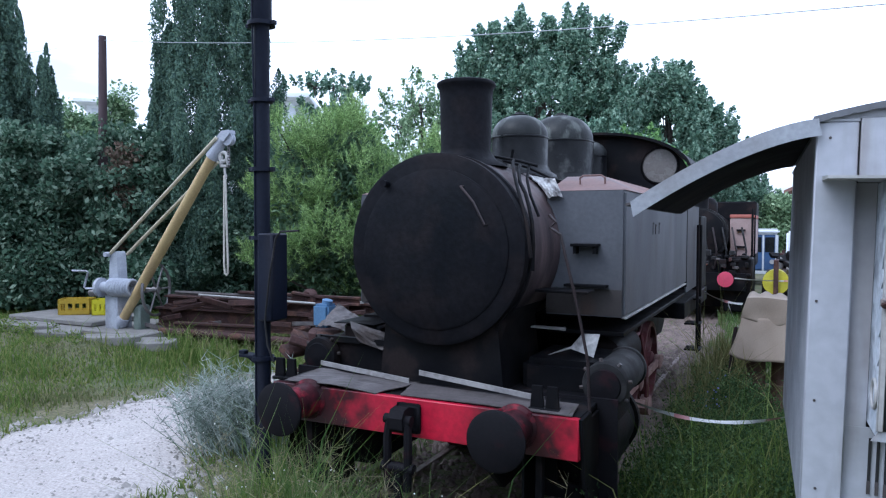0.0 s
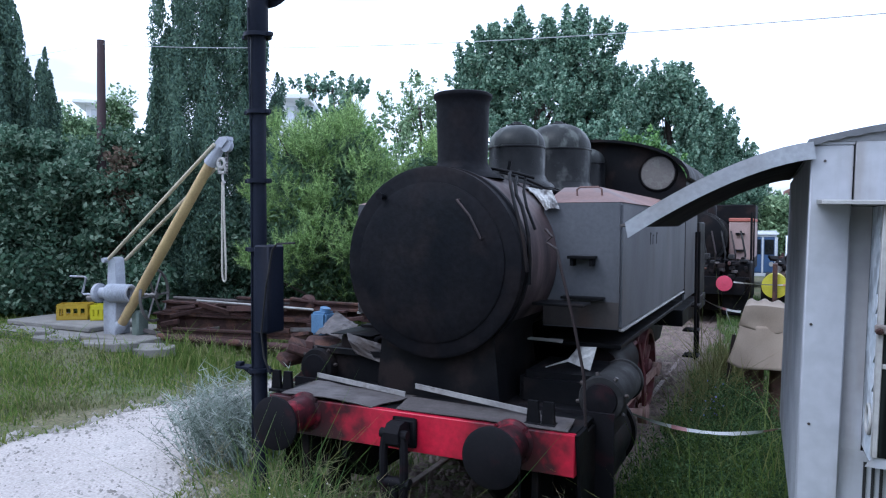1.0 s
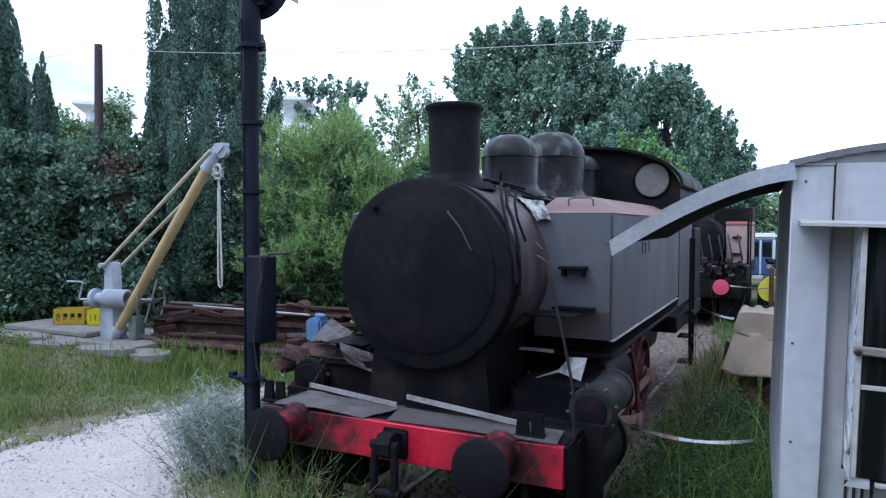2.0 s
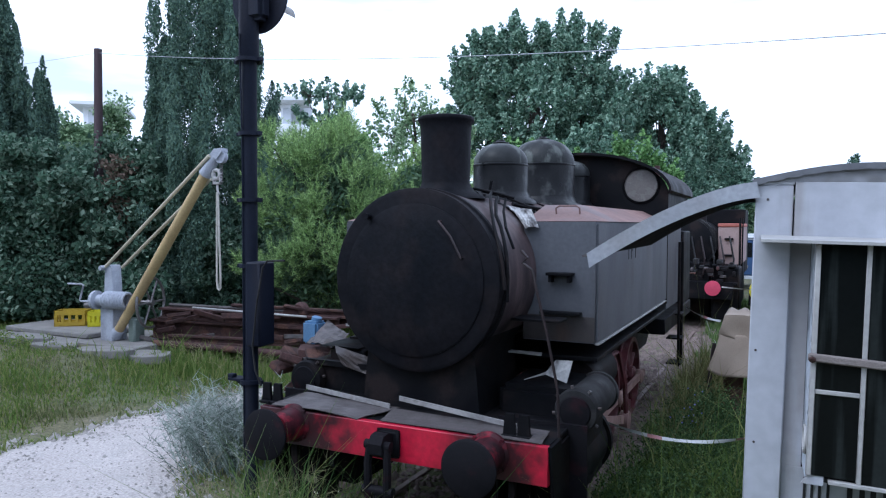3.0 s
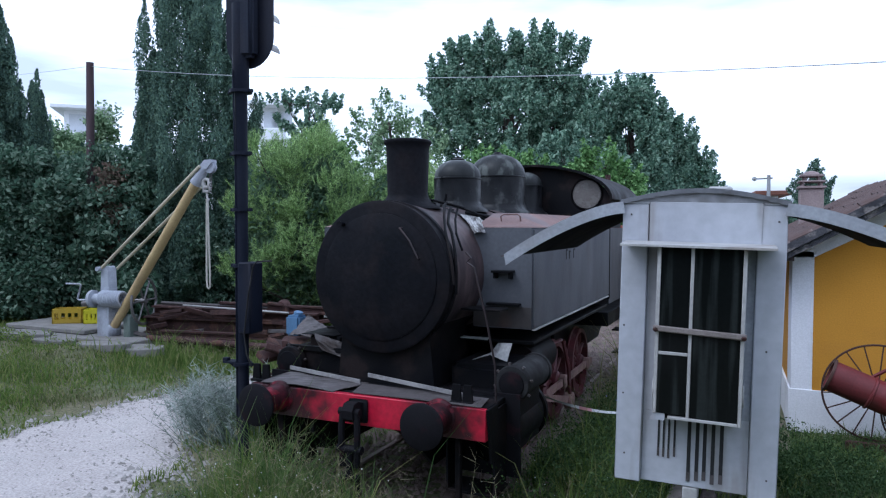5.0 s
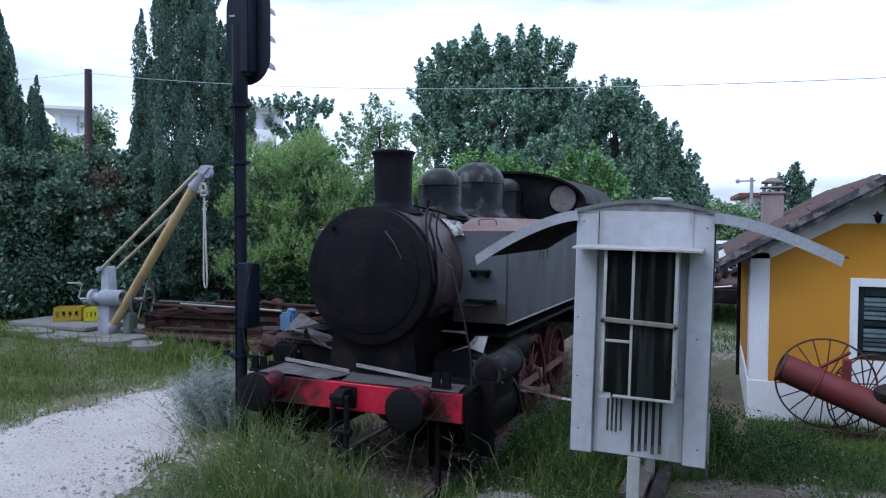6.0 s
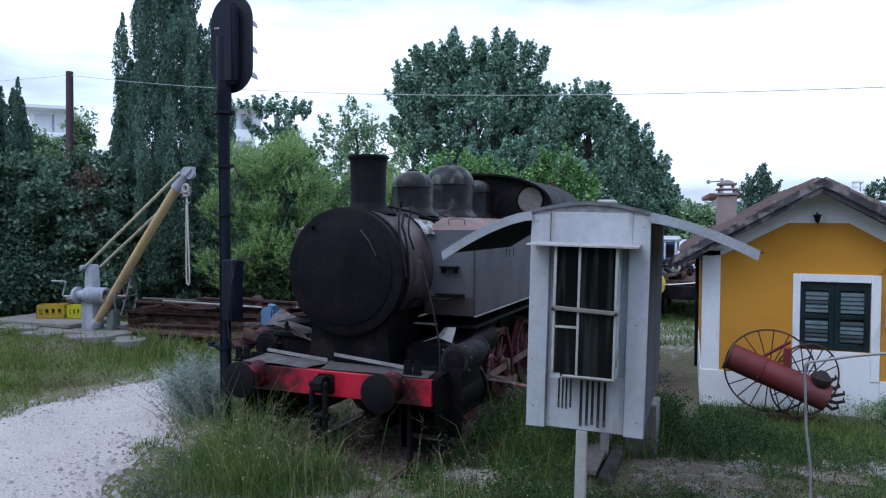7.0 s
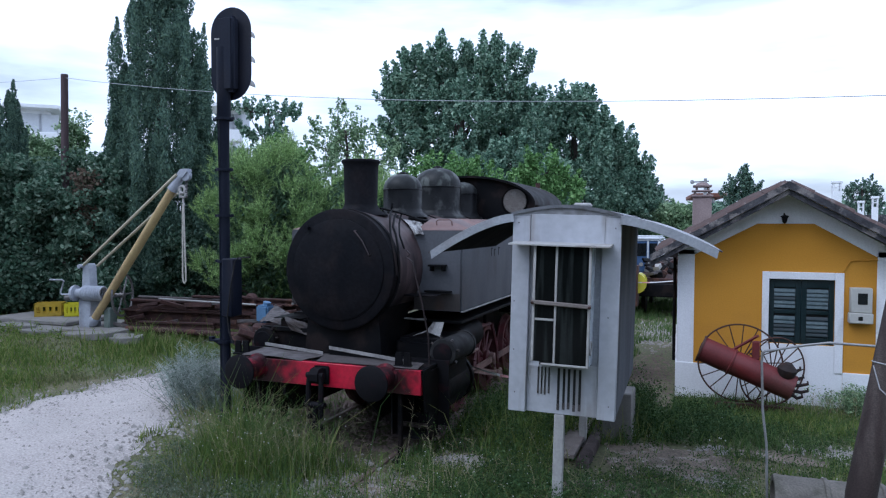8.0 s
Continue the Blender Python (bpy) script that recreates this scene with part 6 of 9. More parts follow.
        tube(b, [(mx - 0.1 if dy < 0 else mx + 0.09, my + dy, 2.0), e], 0.03, 8)
        part("tie_rod", b, M_CREAM2, cr, "pale straight tie rod")
    b = B()
    cyl(b, (mx - 0.1, my - 0.2, 2.0), (mx - 0.1, my + 0.2, 2.0), 0.045, None, 10)
    part("tie_pin", b, M_CRGREY, cr)
    b = B()
    chain(b, [(-7.5, 8.5, 3.84 - 0.045 * i) for i in range(9)])
    part("hoist_chain", b, M_STEEL, cr)
    b = B()
    torus(b, (-7.6, 8.5, 3.58), (0, 1, 0), 0.07, 0.03, 20, 8)
    box(b, -7.66, -7.5, 8.47, 8.53, 3.42, 3.46, 0.006)
    box(b, -7.66, -7.635, 8.47, 8.53, 3.42, 3.60, 0.004)
    box(b, -7.525, -7.5, 8.47, 8.53, 3.42, 3.60, 0.004)
    tube(b, [(-7.58, 8.5, 3.42), (-7.58, 8.5, 3.33), (-7.55, 8.5, 3.28), (-7.58, 8.5, 3.24)], 0.018, 8)
    part("hook_block", b, M_PALE, cr, "pale hook block")
    b = B()
    tube(b, [(-7.59, 8.5, 3.3), (-7.60, 8.5, 2.6), (-7.605, 8.5, 1.9), (-7.59, 8.5, 1.77), (-7.555, 8.5, 1.74), (-7.53, 8.5, 1.78), (-7.53, 8.5, 2.0), (-7.555, 8.5, 2.7), (-7.57, 8.5, 3.3)], 0.016, 8)
    part("rope_sling", b, M_ROPE, cr, "hanging loop of off-white rope")


build_crane()

sx, sy = -11.6, 8.95
sg_ = gz(sx, sy)
b = box(B(), -13.3, -9.3, 8.35, 9.9, sg_ - 0.2, 0.70, 0.02)
solid("concrete_slab", b, M_CONC, "low weathered concrete slab round the crane", "concrete slab")
b = box(B(), -13.1, -10.75, 8.55, 9.8, 0.704, 0.80, 0.02)
solid("concrete_slab", b, M_CONC, "thin concrete slab under the crates", "concrete slab")


rnd = random.Random(77)
for k, (x, y, w, d, z) in enumerate(((-11.9, 8.15, 1.35, 0.36, 0.71), (-10.9, 8.05, 0.945, 0.36, 0.67), (-9.7, 8.1, 1.215, 0.3, 0.65), (-11.4, 7.9, 1.08, 0.3, 0.55), (-10.2, 7.85, 1.215, 0.264, 0.52), (-8.9, 8.3, 0.81, 0.3, 0.61))):
    b = B()
    n = 9
    out = [(w * math.cos(a) * rnd.uniform(0.8, 1.05) * 0.62, d * math.sin(a) * rnd.uniform(0.75, 1.1)) for a in (2 * math.pi * i / n + 0.2 for i in range(n))]
    prism(b, out, "z", -0.09, 0.05)
    bmesh.ops.bevel(b, geom=b.edges[:], offset=0.012, segments=1, affect="EDGES")
    bmesh.ops.transform(b, matrix=Matrix.Translation((x, y, z)) @ Euler((rnd.uniform(-0.08, 0.03), rnd.uniform(-0.06, 0.06), rnd.uniform(-0.2, 0.2))).to_matrix().to_4x4(), verts=b.verts)
    solid("broken_slab", b, M_CONC, "broken pale concrete slab piece beside the crane", "concrete slab", "broken slabs", smooth=False)


def build_crate(cx, cy, w, d, h, rot, material, label):
    c = thing("bottle_crate", (cx, cy, 0.80), label, "crate", "crates on the slab")
    R = Matrix.Translation((cx, cy, 0.803)) @ Matrix.Rotation(rot, 4, "Z")
    t = 0.018
    b = B()
    box(b, -w / 2, w / 2, -d / 2, d / 2, 0, 0.02, 0, R)
    part("crate_base", b, material, c)
    def face(n, place, long):
        b = B()
        box(b, -long / 2, long / 2, 0, t, 0.0, h * 0.28, 0, R @ place)
        box(b, -long / 2, long / 2, 0, t, h * 0.72, h, 0, R @ place)
        for k in range(n + 1):
            x = -long / 2 + (long - 0.05) * k / n
            box(b, x, x + 0.05, 0.001, t - 0.001, h * 0.28, h * 0.72, 0, R @ place)
        part("crate_side", b, material, c)
    face(4, Matrix.Translation((0, -d / 2, 0)), w)
    face(4, Matrix.Translation((0, d / 2 - t, 0)), w)
    turn = Matrix.Rotation(math.pi / 2, 4, "Z")
    face(3, Matrix.Translation((-w / 2 + t, 0, 0)) @ turn, d)
    face(3, Matrix.Translation((w / 2, 0, 0)) @ turn, d)


build_crate(-12.0, 9.2, 0.56, 0.4, 0.30, 0.62, M_CRATE, "amber-yellow plastic bottle crate on the slab")
build_crate(-11.47, 9.40, 0.38, 0.36, 0.29, 0.62, M_CRATE2, "bright yellow plastic bottle crate on the slab")

# stacked rusty girders
def girder(p0, p1, w, h, label):
    p0, p1 = Vector(p0), Vector(p1)
    d = (p1 - p0)
    s = d.cross(Vector((0, 0, 1))).normalized()
    u = s.cross(d).normalized()
    b = B()
    prof = [(-w, 0), (w, 0), (w, 0.03), (0.02, 0.05), (0.02, h - 0.05), (w, h - 0.03), (w, h), (-w, h), (-w, h - 0.03), (-0.02, h - 0.05), (-0.02, 0.05), (-w, 0.03)]
    A = [b.verts.new(p0 + s * a + u * c) for a, c in prof]
    C = [b.verts.new(p1 + s * a + u * c) for a, c in prof]
    for k in range(12):
        b.faces.new((A[k], A[(k + 1) % 12], C[(k + 1) % 12], C[k]))
    b.faces.new(A[::-1])
    b.faces.new(C)
    return solid("steel_girder", b, M_RUST, label, "girder", "rusty girders", smooth=False)


girder((-9.75, 9.15, 0.74), (-6.4, 9.98, 0.67), 0.14, 0.34, "long rusty steel girder lying on the ground")
girder((-9.70, 9.45, 0.72), (-6.5, 10.23, 0.67), 0.14, 0.52, "long rusty steel girder lying behind the others")
girder((-9.6, 9.22, 1.085), (-6.3, 10.0, 1.005), 0.13, 0.20, "rusty steel girder stacked on top")
girder((-9.2, 9.0, 0.70), (-7.6, 9.42, 0.68), 0.07, 0.15, "short rusty rail lying in front of the girders")
girder((-8.3, 9.6, 1.235), (-6.15, 10.14, 1.175), 0.07, 0.14, "rusty rail lying across the girders")
girder((-7.3, 9.75, 1.2), (-5.9, 10.45, 0.95), 0.1, 0.2, "short rusty girder stacked at an angle")
b = tube(B(), [(-8.9, 9.25, 1.31), (-6.7, 9.62, 1.235)], 0.018, 8)
solid("pale_rod", b, M_PALE, "thin pale rod lying on the girders", "rod")
b = tube(B(), [(-9.5, 9.3, 1.325), (-7.0, 9.9, 1.27)], 0.03, 8)
solid("pale_pipe", b, M_SHEET, "pale straight pipe lying on the girders", "pipe")
b = tube(B(), [(-9.4, 8.85, 0.70), (-7.0, 9.4, 0.62), (-6.6, 9.5, 0.50)], 0.06, 10)
solid("rusty_pipe", b, M_RUST, "rusty pipe lying before the girders", "pipe")
rnd = random.Random(31)
for k in range(16):
    x = -9.6 + 0.23 * k + rnd.uniform(-0.1, 0.1)
    y = 8.93 + 0.26 * (x + 9.6) + rnd.uniform(-0.02, 0.06)
    ln = rnd.uniform(0.15, 0.5)
    b = box(B(), -ln, ln, -0.02, 0.02, -rnd.uniform(0.02, 0.06), rnd.uniform(0.02, 0.05), 0.006, Matrix.Translation((x, y, rnd.uniform(0.72, 1.22))) @ Euler((rnd.uniform(-0.3, 0.3), rnd.uniform(-0.25, 0.25), 0.25 + rnd.uniform(-0.15, 0.15))).to_matrix().to_4x4())
    solid("scrap_bar", b, M_RUST if k % 4 else M_SHEET, "short rusty iron bar lying on the girder stack", "scrap iron", "scrap bars", smooth=False)
b = lathe(B(), (-7.05, 9.85, 1.27), (0.2, 1, 0), [(0, 0.13), (0.05, 0.17), (0.12, 0.17), (0.15, 0.1)], 20)
solid("iron_flange", b, M_RUST, "small round rusty iron flange lying on the girders", "scrap iron")
b = box(B(), -9.95, -9.78, 8.75, 9.0, 0.5, 1.12, 0.03)
solid("grey_green_box", b, M_GREENBOX, "small grey-green box beside the crane", "box")
bx = thing("plastic_container", (-5.05, 7.75, gz(-5.05, 7.75)), "faded blue plastic container on the scrap heap", "container")
b = box(B(), -5.27, -5.03, 7.62, 7.86, 1.20, 1.50, 0.03, seg=2)
part("container_body", b, M_BLUE, bx)
b = lathe(B(), (-5.12, 7.74, 1.50), (0.2, 0, 1), [(0, 0.07), (0.05, 0.07), (0.06, 0.05)], 14)
part("container_neck", b, M_BLUE, bx)
b = plate(B(), [(-5.06, 7.45, 1.24), (-4.55, 7.4, 1.20), (-4.6, 7.75, 1.36), (-4.98, 7.8, 1.52)], 0.006, 0.07, 9, 23)
solid("crumpled_sheet", b, M_SHEET, "crumpled grey-brown metal sheet on the scrap heap", "scrap sheet", smooth=False)
b = B()
rnd = random.Random(21)
for k in range(26):
    p = Vector((rnd.uniform(-5.5, -4.4), rnd.uniform(7.4, 8.1), 0))
    z = rnd.uniform(0.35, 1.12)
    box(b, -0.16, 0.16, -0.1, 0.1, -0.05, 0.05, 0.012, Matrix.Translation((p.x, p.y, z)) @ Euler((rnd.uniform(-0.6, 0.6), rnd.uniform(-0.6, 0.6), rnd.uniform(0, 3))).to_matrix().to_4x4())
box(b, -5.3, -4.5, 7.5, 8.0, 0.3, 1.195, 0.06)
solid("scrap_heap", b, M_RUST, "heap of rusty scrap and rubble beside the track", "scrap heap", kind="stuff", smooth=False)

# ---- tarpaulin over a stand, barrels, tape ----
def drape(bm, left, right, top, low, y_out, y0, folds, seed, nx=30, nz=16):
    """A hanging cloth: side lines left and right as functions of the drop, hem low as a function of the width."""
    rnd = random.Random(seed)
    ph = [rnd.uniform(0, 6) for _ in range(5)]
    rows = []
    for j in range(nz + 1):
        v = j / nz
        row = []
        for i in range(nx + 1):
            u = i / nx
            x = left(v) * (1 - u) + right(v) * u
            d = 0.6 * math.sin(folds * u + ph[0] + 2.2 * v) + 0.4 * math.sin(1.9 * folds * u + ph[1] - 3 * v) + 0.5 * math.sin(5 * v + 7 * u + ph[2])
            z = top(u) * (1 - v) + low(u) * v
            row.append(bm.verts.new((x, y0 - y_out * v + 0.009 * d * (0.4 + v) + 0.02 * abs(math.sin(4.2 * u - 2.4 * v + ph[3])) * v, z)))
        rows.append(row)
    for j in range(nz):
        for i in range(nx):
            bm.faces.new((rows[j][i], rows[j][i + 1], rows[j + 1][i + 1], rows[j + 1][i]))
    return rows


def tarp():
    tp = thing("covered_stand", (0.1, 10.4, gz(0.1, 10.4)), "beige canvas tarpaulin draped over rusty barrels", "tarpaulin")
    b = B()
    hem = lambda u: 0.83 - 0.008 * math.sin(9 * u) + 0.06 * math.exp(-(u / 0.1) ** 2)
    drape(b, lambda v: -0.23 - 0.14 * v ** 1.3, lambda v: 0.66 + 0.05 * v, lambda u: 1.36, hem, 0.16, 9.98, 13, 4)
    ob = part("tarpaulin", b, M_TARP, tp, "beige draped canvas")
    mod = ob.modifiers.new("thick", "SOLIDIFY")
    mod.thickness = 0.006
    b = B()
    rows = drape(b, lambda v: -0.17 - 0.08 * v, lambda v: 0.65, lambda u: 1.615 + 0.012 * math.sin(7 * u), lambda u: 1.33 - 0.05 * math.sin(3.1 * u) + 0.02 * math.sin(11 * u), 0.015, 9.966, 9, 6, 30, 10)
    back = [b.verts.new((v.co.x, 10.75, v.co.z + 0.02 * math.sin(i))) for i, v in enumerate(rows[0])]
    for i in range(len(back) - 1):
        b.faces.new((back[i], back[i + 1], rows[0][i + 1], rows[0][i]))
    side = [b.verts.new((r[0].co.x + 0.02, 10.75, r[0].co.z)) for r in rows]
    for j in range(len(rows) - 1):
        b.faces.new((rows[j][0], rows[j + 1][0], side[j + 1], side[j]))
    ob = part("tarpaulin_flap", b, M_TARP, tp, "upper fold of the beige canvas")
    mod = ob.modifiers.new("thick", "SOLIDIFY")
    mod.thickness = 0.006
    for x, y in ((-0.07, 10.22), (0.25, 10.22), (0.5, 10.3)):
        b = B()
        z = gz(x, y) - 0.02
        lathe(b, (x, y, z), (0, 0, 1), [(0, 0.13), (0.02, 0.14), (0.04, 0.13), (0.36, 0.13), (0.37, 0.138), (0.39, 0.138), (0.40, 0.13), (0.70, 0.13), (0.71, 0.138), (0.73, 0.138), (0.74, 0.13), (1.1, 0.13), (1.12, 0.138), (1.14, 0.13)], 28)
        part("barrel", b, M_BARREL, tp, "narrow rusty steel barrel")
    b = B()
    box(b, -0.12, 0.62, 10.07, 10.7, 1.12, 1.59, 0.03)
    part("stand_top", b, M_BARREL, tp)
    b = B()
    tube(b, [(-0.36, 10.0, gz(-0.3, 10.0) - 0.05), (-0.35, 10.02, 0.7), (-0.30, 10.06, 1.22)], [0.035, 0.03, 0.026], 8)
    part("timber_stake", b, M_POLE, tp, "dark rough timber stake")


tarp()


def tape(name, pts, label, every=0.35):
    """A twisting plastic warning tape with bands."""
    t = thing(name, pts[0], label, "warning tape")
    P_ = [Vector(p) for p in pts]
    dense = []
    for a, c in zip(P_, P_[1:]):
        n = max(2, int((c - a).length / 0.05))
        dense += [a.lerp(c, k / n) for k in range(n)]
    dense.append(P_[-1])
    rails = []
    for k, p in enumerate(dense):
        d = (dense[min(k + 1, len(dense) - 1)] - dense[max(k - 1, 0)]).normalized()
        a = 0.9 * math.sin(k * 0.21)
        s = d.cross(Vector((0, 0, 1))).normalized()
        w = (Vector((0, 0, 1)) * math.cos(a) + s * math.sin(a)) * 0.017
        rails.append((p - w, p + w))
    def strip(lo, hi, shift):
        b = B()
        v = [[b.verts.new(p + shift) for p in rails[k]] for k in range(lo, hi + 1)]
        for p, q in zip(v, v[1:]):
            b.faces.new((p[0], q[0], q[1], p[1]))
        return b
    part("tape", strip(0, len(rails) - 1, Vector((0, 0, 0))), M_TAPE, t, smooth=False)
    for k in range(15, len(rails) - 4, 18):
        part("tape_band", strip(k, k + 3, Vector((0.0, -0.004, 0.0))), M_TAPERED, t, smooth=False)


def sag(p, q, drop, n=14):
    p, q = Vector(p), Vector(q)
    return [p.lerp(q, k / n) - Vector((0, 0, drop * 4 * (k / n) * (1 - k / n))) for k in range(n + 1)]


tape("warning_tape", sag((-1.25, 6.4, 1.12), (0.5, 7.6, 0.80), 0.22), "red and white warning tape sagging from the engine")
tape("warning_tape", sag((-0.80, 11.2, 1.56), (-0.22, 10.0, 1.53), 0.04), "red and white warning tape tied near the stand")
tape("warning_tape", [(-0.39, 9.93, 1.53), (-0.34, 9.91, 1.40), (-0.26, 9.86, 1.24)], "loose hanging end of warning tape")
tape("warning_tape", sag((-0.85, 18.9, 1.25), (1.2, 19.0, 1.3), 0.06), "white tape strung between the buffers")

# ---- engine standing behind ----
def build_far_engine():
    xc, y0 = -1.85, 19.2
    e = thing("steam_locomotive", (xc, y0 + 3, 0.12), "second black engine with pink-red buffers and faded pink tanks", "steam locomotive")
    b = lathe(B(), (xc, y0 + 1.0, 2.3), (0, 1, 0), [(0, 0.6), (0.03, 0.68), (1.2, 0.68), (1.22, 0.64), (5.0, 0.64)], 40)
    part("boiler", b, M_BLACK, e)
    for yy in (1.15, 1.3, 1.45, 1.6, 1.75, 1.9):
        b = lathe(B(), (xc, y0 + yy, 2.3), (0, 1, 0), [(0, 0.66), (0, 0.73), (0.035, 0.73), (0.035, 0.66)], 40, closed=False)
        part("boiler_band", b, M_CHEST, e)
    b = box(B(), xc - 1.25, xc + 1.25, y0, y0 + 0.08, 0.9, 1.35, 0.01)
    part("buffer_beam", b, M_BLACK, e)
    for s in (-1, 1):
        b = lathe(B(), (xc - 0.08 + s * 0.875, y0, 1.22), (0, -1, 0), [(0, 0.13), (0.4, 0.11), (0.42, 0.19), (0.47, 0.19), (0.49, 0.0)], 28)
        part("buffer", b, M_PINK, e, "pink-red buffer")
        b = box(B(), xc + s * 0.75, xc + s * 1.35, y0 + 1.6, y0 + 4.6, 1.72, 2.75, 0.02)
        tk = part("side_tank", b, M_PINKTANK, e, "faded pink-grey side tank")
        b = box(B(), xc + s * 0.74, xc + s * 1.36, y0 + 1.58, y0 + 4.6, 2.752, 2.85, 0.02)
        part("tank_top", b, M_ORANGE, tk)
        for zz in (1.95, 2.4):
            b = box(B(), xc + s * 0.92, xc + s * 1.14, y0 + 1.5, y0 + 1.599, zz, zz + 0.05, 0.004)
            part("step", b, M_BLACK, tk)
    b = box(B(), xc - 1.2, xc + 1.2, y0 + 0.08, y0 + 6.5, 1.0, 1.3, 0.01)
    part("running_plate", b, M_BLACK, e)
    b = box(B(), xc - 0.6, xc + 0.6, y0 + 0.9, y0 + 5, 0.4, 1.8, 0.01)
    part("frame", b, M_BLACK, e)
    for s in (-1, 1):
        b = lathe(B(), (xc + s * 1.0, y0 + 0.7, 0.8), (0, 1, 0), [(0, 0.25), (0.03, 0.3), (0.9, 0.3)], 24)
        part("cylinder", b, M_BLACK, e)
        for yy in (2.3, 3.6, 4.9):
            b = lathe(B(), (xc + s * 0.7, y0 + yy, 0.65), (s, 0, 0), [(0, 0.53), (0.12, 0.53), (0.12, 0.45), (0.05, 0.42)], 28)
            part("wheel", b, M_WHEEL, e)
    b = box(B(), xc - 1.3, xc + 1.3, y0 + 4.65, y0 + 6.6, 1.3, 3.3, 0.03)
    part("cab", b, M_BLACK, e)
    b = box(B(), xc + 0.7, xc + 1.38, y0 + 0.25, y0 + 1.5, 0.35, 1.72, 0.04)
    part("valve_casing", b, M_BLACK, e)
    b = box(B(), xc + 0.75, xc + 1.3, y0 + 1.7, y0 + 4.5, 0.5, 1.71, 0.04)
    part("gear_cover", b, M_BLACK, e)
    rnd = random.Random(19)
    for k in range(26):
        p = (xc + rnd.uniform(0.15, 1.3), y0 + rnd.uniform(-0.04, 0.2), rnd.uniform(1.2, 1.9))
        w_, h_ = rnd.uniform(0.03, 0.1), rnd.uniform(0.02, 0.08)
        b = box(B(), p[0] - w_, p[0] + w_, p[1], p[1] + 0.3, p[2] - h_, p[2] + h_, 0.012)
        part("fitting", b, (M_CHEST, M_BLACK, M_RUST, M_CHEST, M_BLACK, M_SHEET)[k % 6], e)
    for k in range(5):
        x = xc + 0.2 + 0.24 * k
        b = tube(B(), [(x, y0 + 0.9, 1.4), (x + 0.05, y0 + 0.75, 1.9), (x - 0.08, y0 + 1.0, 2.5)], 0.025, 6)
        part("pipe", b, (M_CHEST, M_PIPEBR)[k % 2], e)
    for k, x in enumerate((xc + 1.32, xc + 1.36)):
        b = tube(B(), [(x, y0 + 1.4 + 0.3 * k, 1.3), (x, y0 + 1.4 + 0.3 * k, 3.0)], 0.03, 8)
        part("hand_pole", b, M_BLACK, e)
    b = lathe(B(), (xc, y0 + 1.6, 2.9), (0, 0, 1), [(0, 0.24), (0.1, 0.19), (0.55, 0.2), (0.6, 0.24)], 24)
    part("chimney", b, M_BLACK, e)
    b = lathe(B(), (xc, y0 + 3.2, 2.9), (0, 0, 1), [(0, 0.3), (0.3, 0.3), (0.45, 0.2), (0.5, 0.02)], 24)
    part("dome", b, M_BLACK, e)


build_far_engine()


def build_railcar():
    xc, y0 = -0.62, 31.0
    e = thing("rail_trolley", (xc, y0 + 2, 0.2), "small blue and white rail trolley with a white roof", "railcar")
    b = box(B(), xc - 0.68, xc + 0.62, y0, y0 + 3.2, 0.75, 2.2, 0.06, seg=2)
    body = part("body", b, M_CARBLUE, e, "faded blue body")
    b = box(B(), xc - 0.72, xc + 0.66, y0 - 0.06, y0 + 3.3, 2.201, 2.43, 0.09, seg=3)
    part("roof", b, M_CARWHITE, e, "white roof")
    for x0, x1 in ((-0.68, -0.55), (0.06, 0.13), (0.53, 0.63)):
        b = box(B(), xc + x0, xc + x1, y0 - 0.02, y0 - 0.001, 0.76, 2.19, 0.004)
        part("corner_post", b, M_CARWHITE, body, "white corner post")
    for x0, x1 in ((-0.52, 0.03), (0.16, 0.5)):
        b = box(B(), xc + x0, xc + x1, y0 - 0.014, y0 - 0.001, 1.5, 2.1, 0.004)
        part("window", b, M_DARKGLASS, body)
    b = box(B(), xc - 0.66, xc + 0.6, y0 - 0.04, y0 - 0.002, 0.62, 0.75, 0.01)
    part("bumper", b, M_CARWHITE, e)
    for s in (-0.2, 0.42):
        b = cyl(B(), (xc + s, y0 - 0.002, 1.12), (xc + s, y0 - 0.05, 1.12), 0.09, None, 16)
        part("headlight", b, M_PALE, e)
    for s in (-0.6, 0.5):
        for yy in (0.6, 2.6):
            b = lathe(B(), (xc + s, y0 + yy, 0.42), (1, 0, 0), [(0, 0.36), (0.1, 0.36), (0.1, 0.3), (0.05, 0.25)], 20)
            part("wheel", b, M_BLACK, e)


build_railcar()


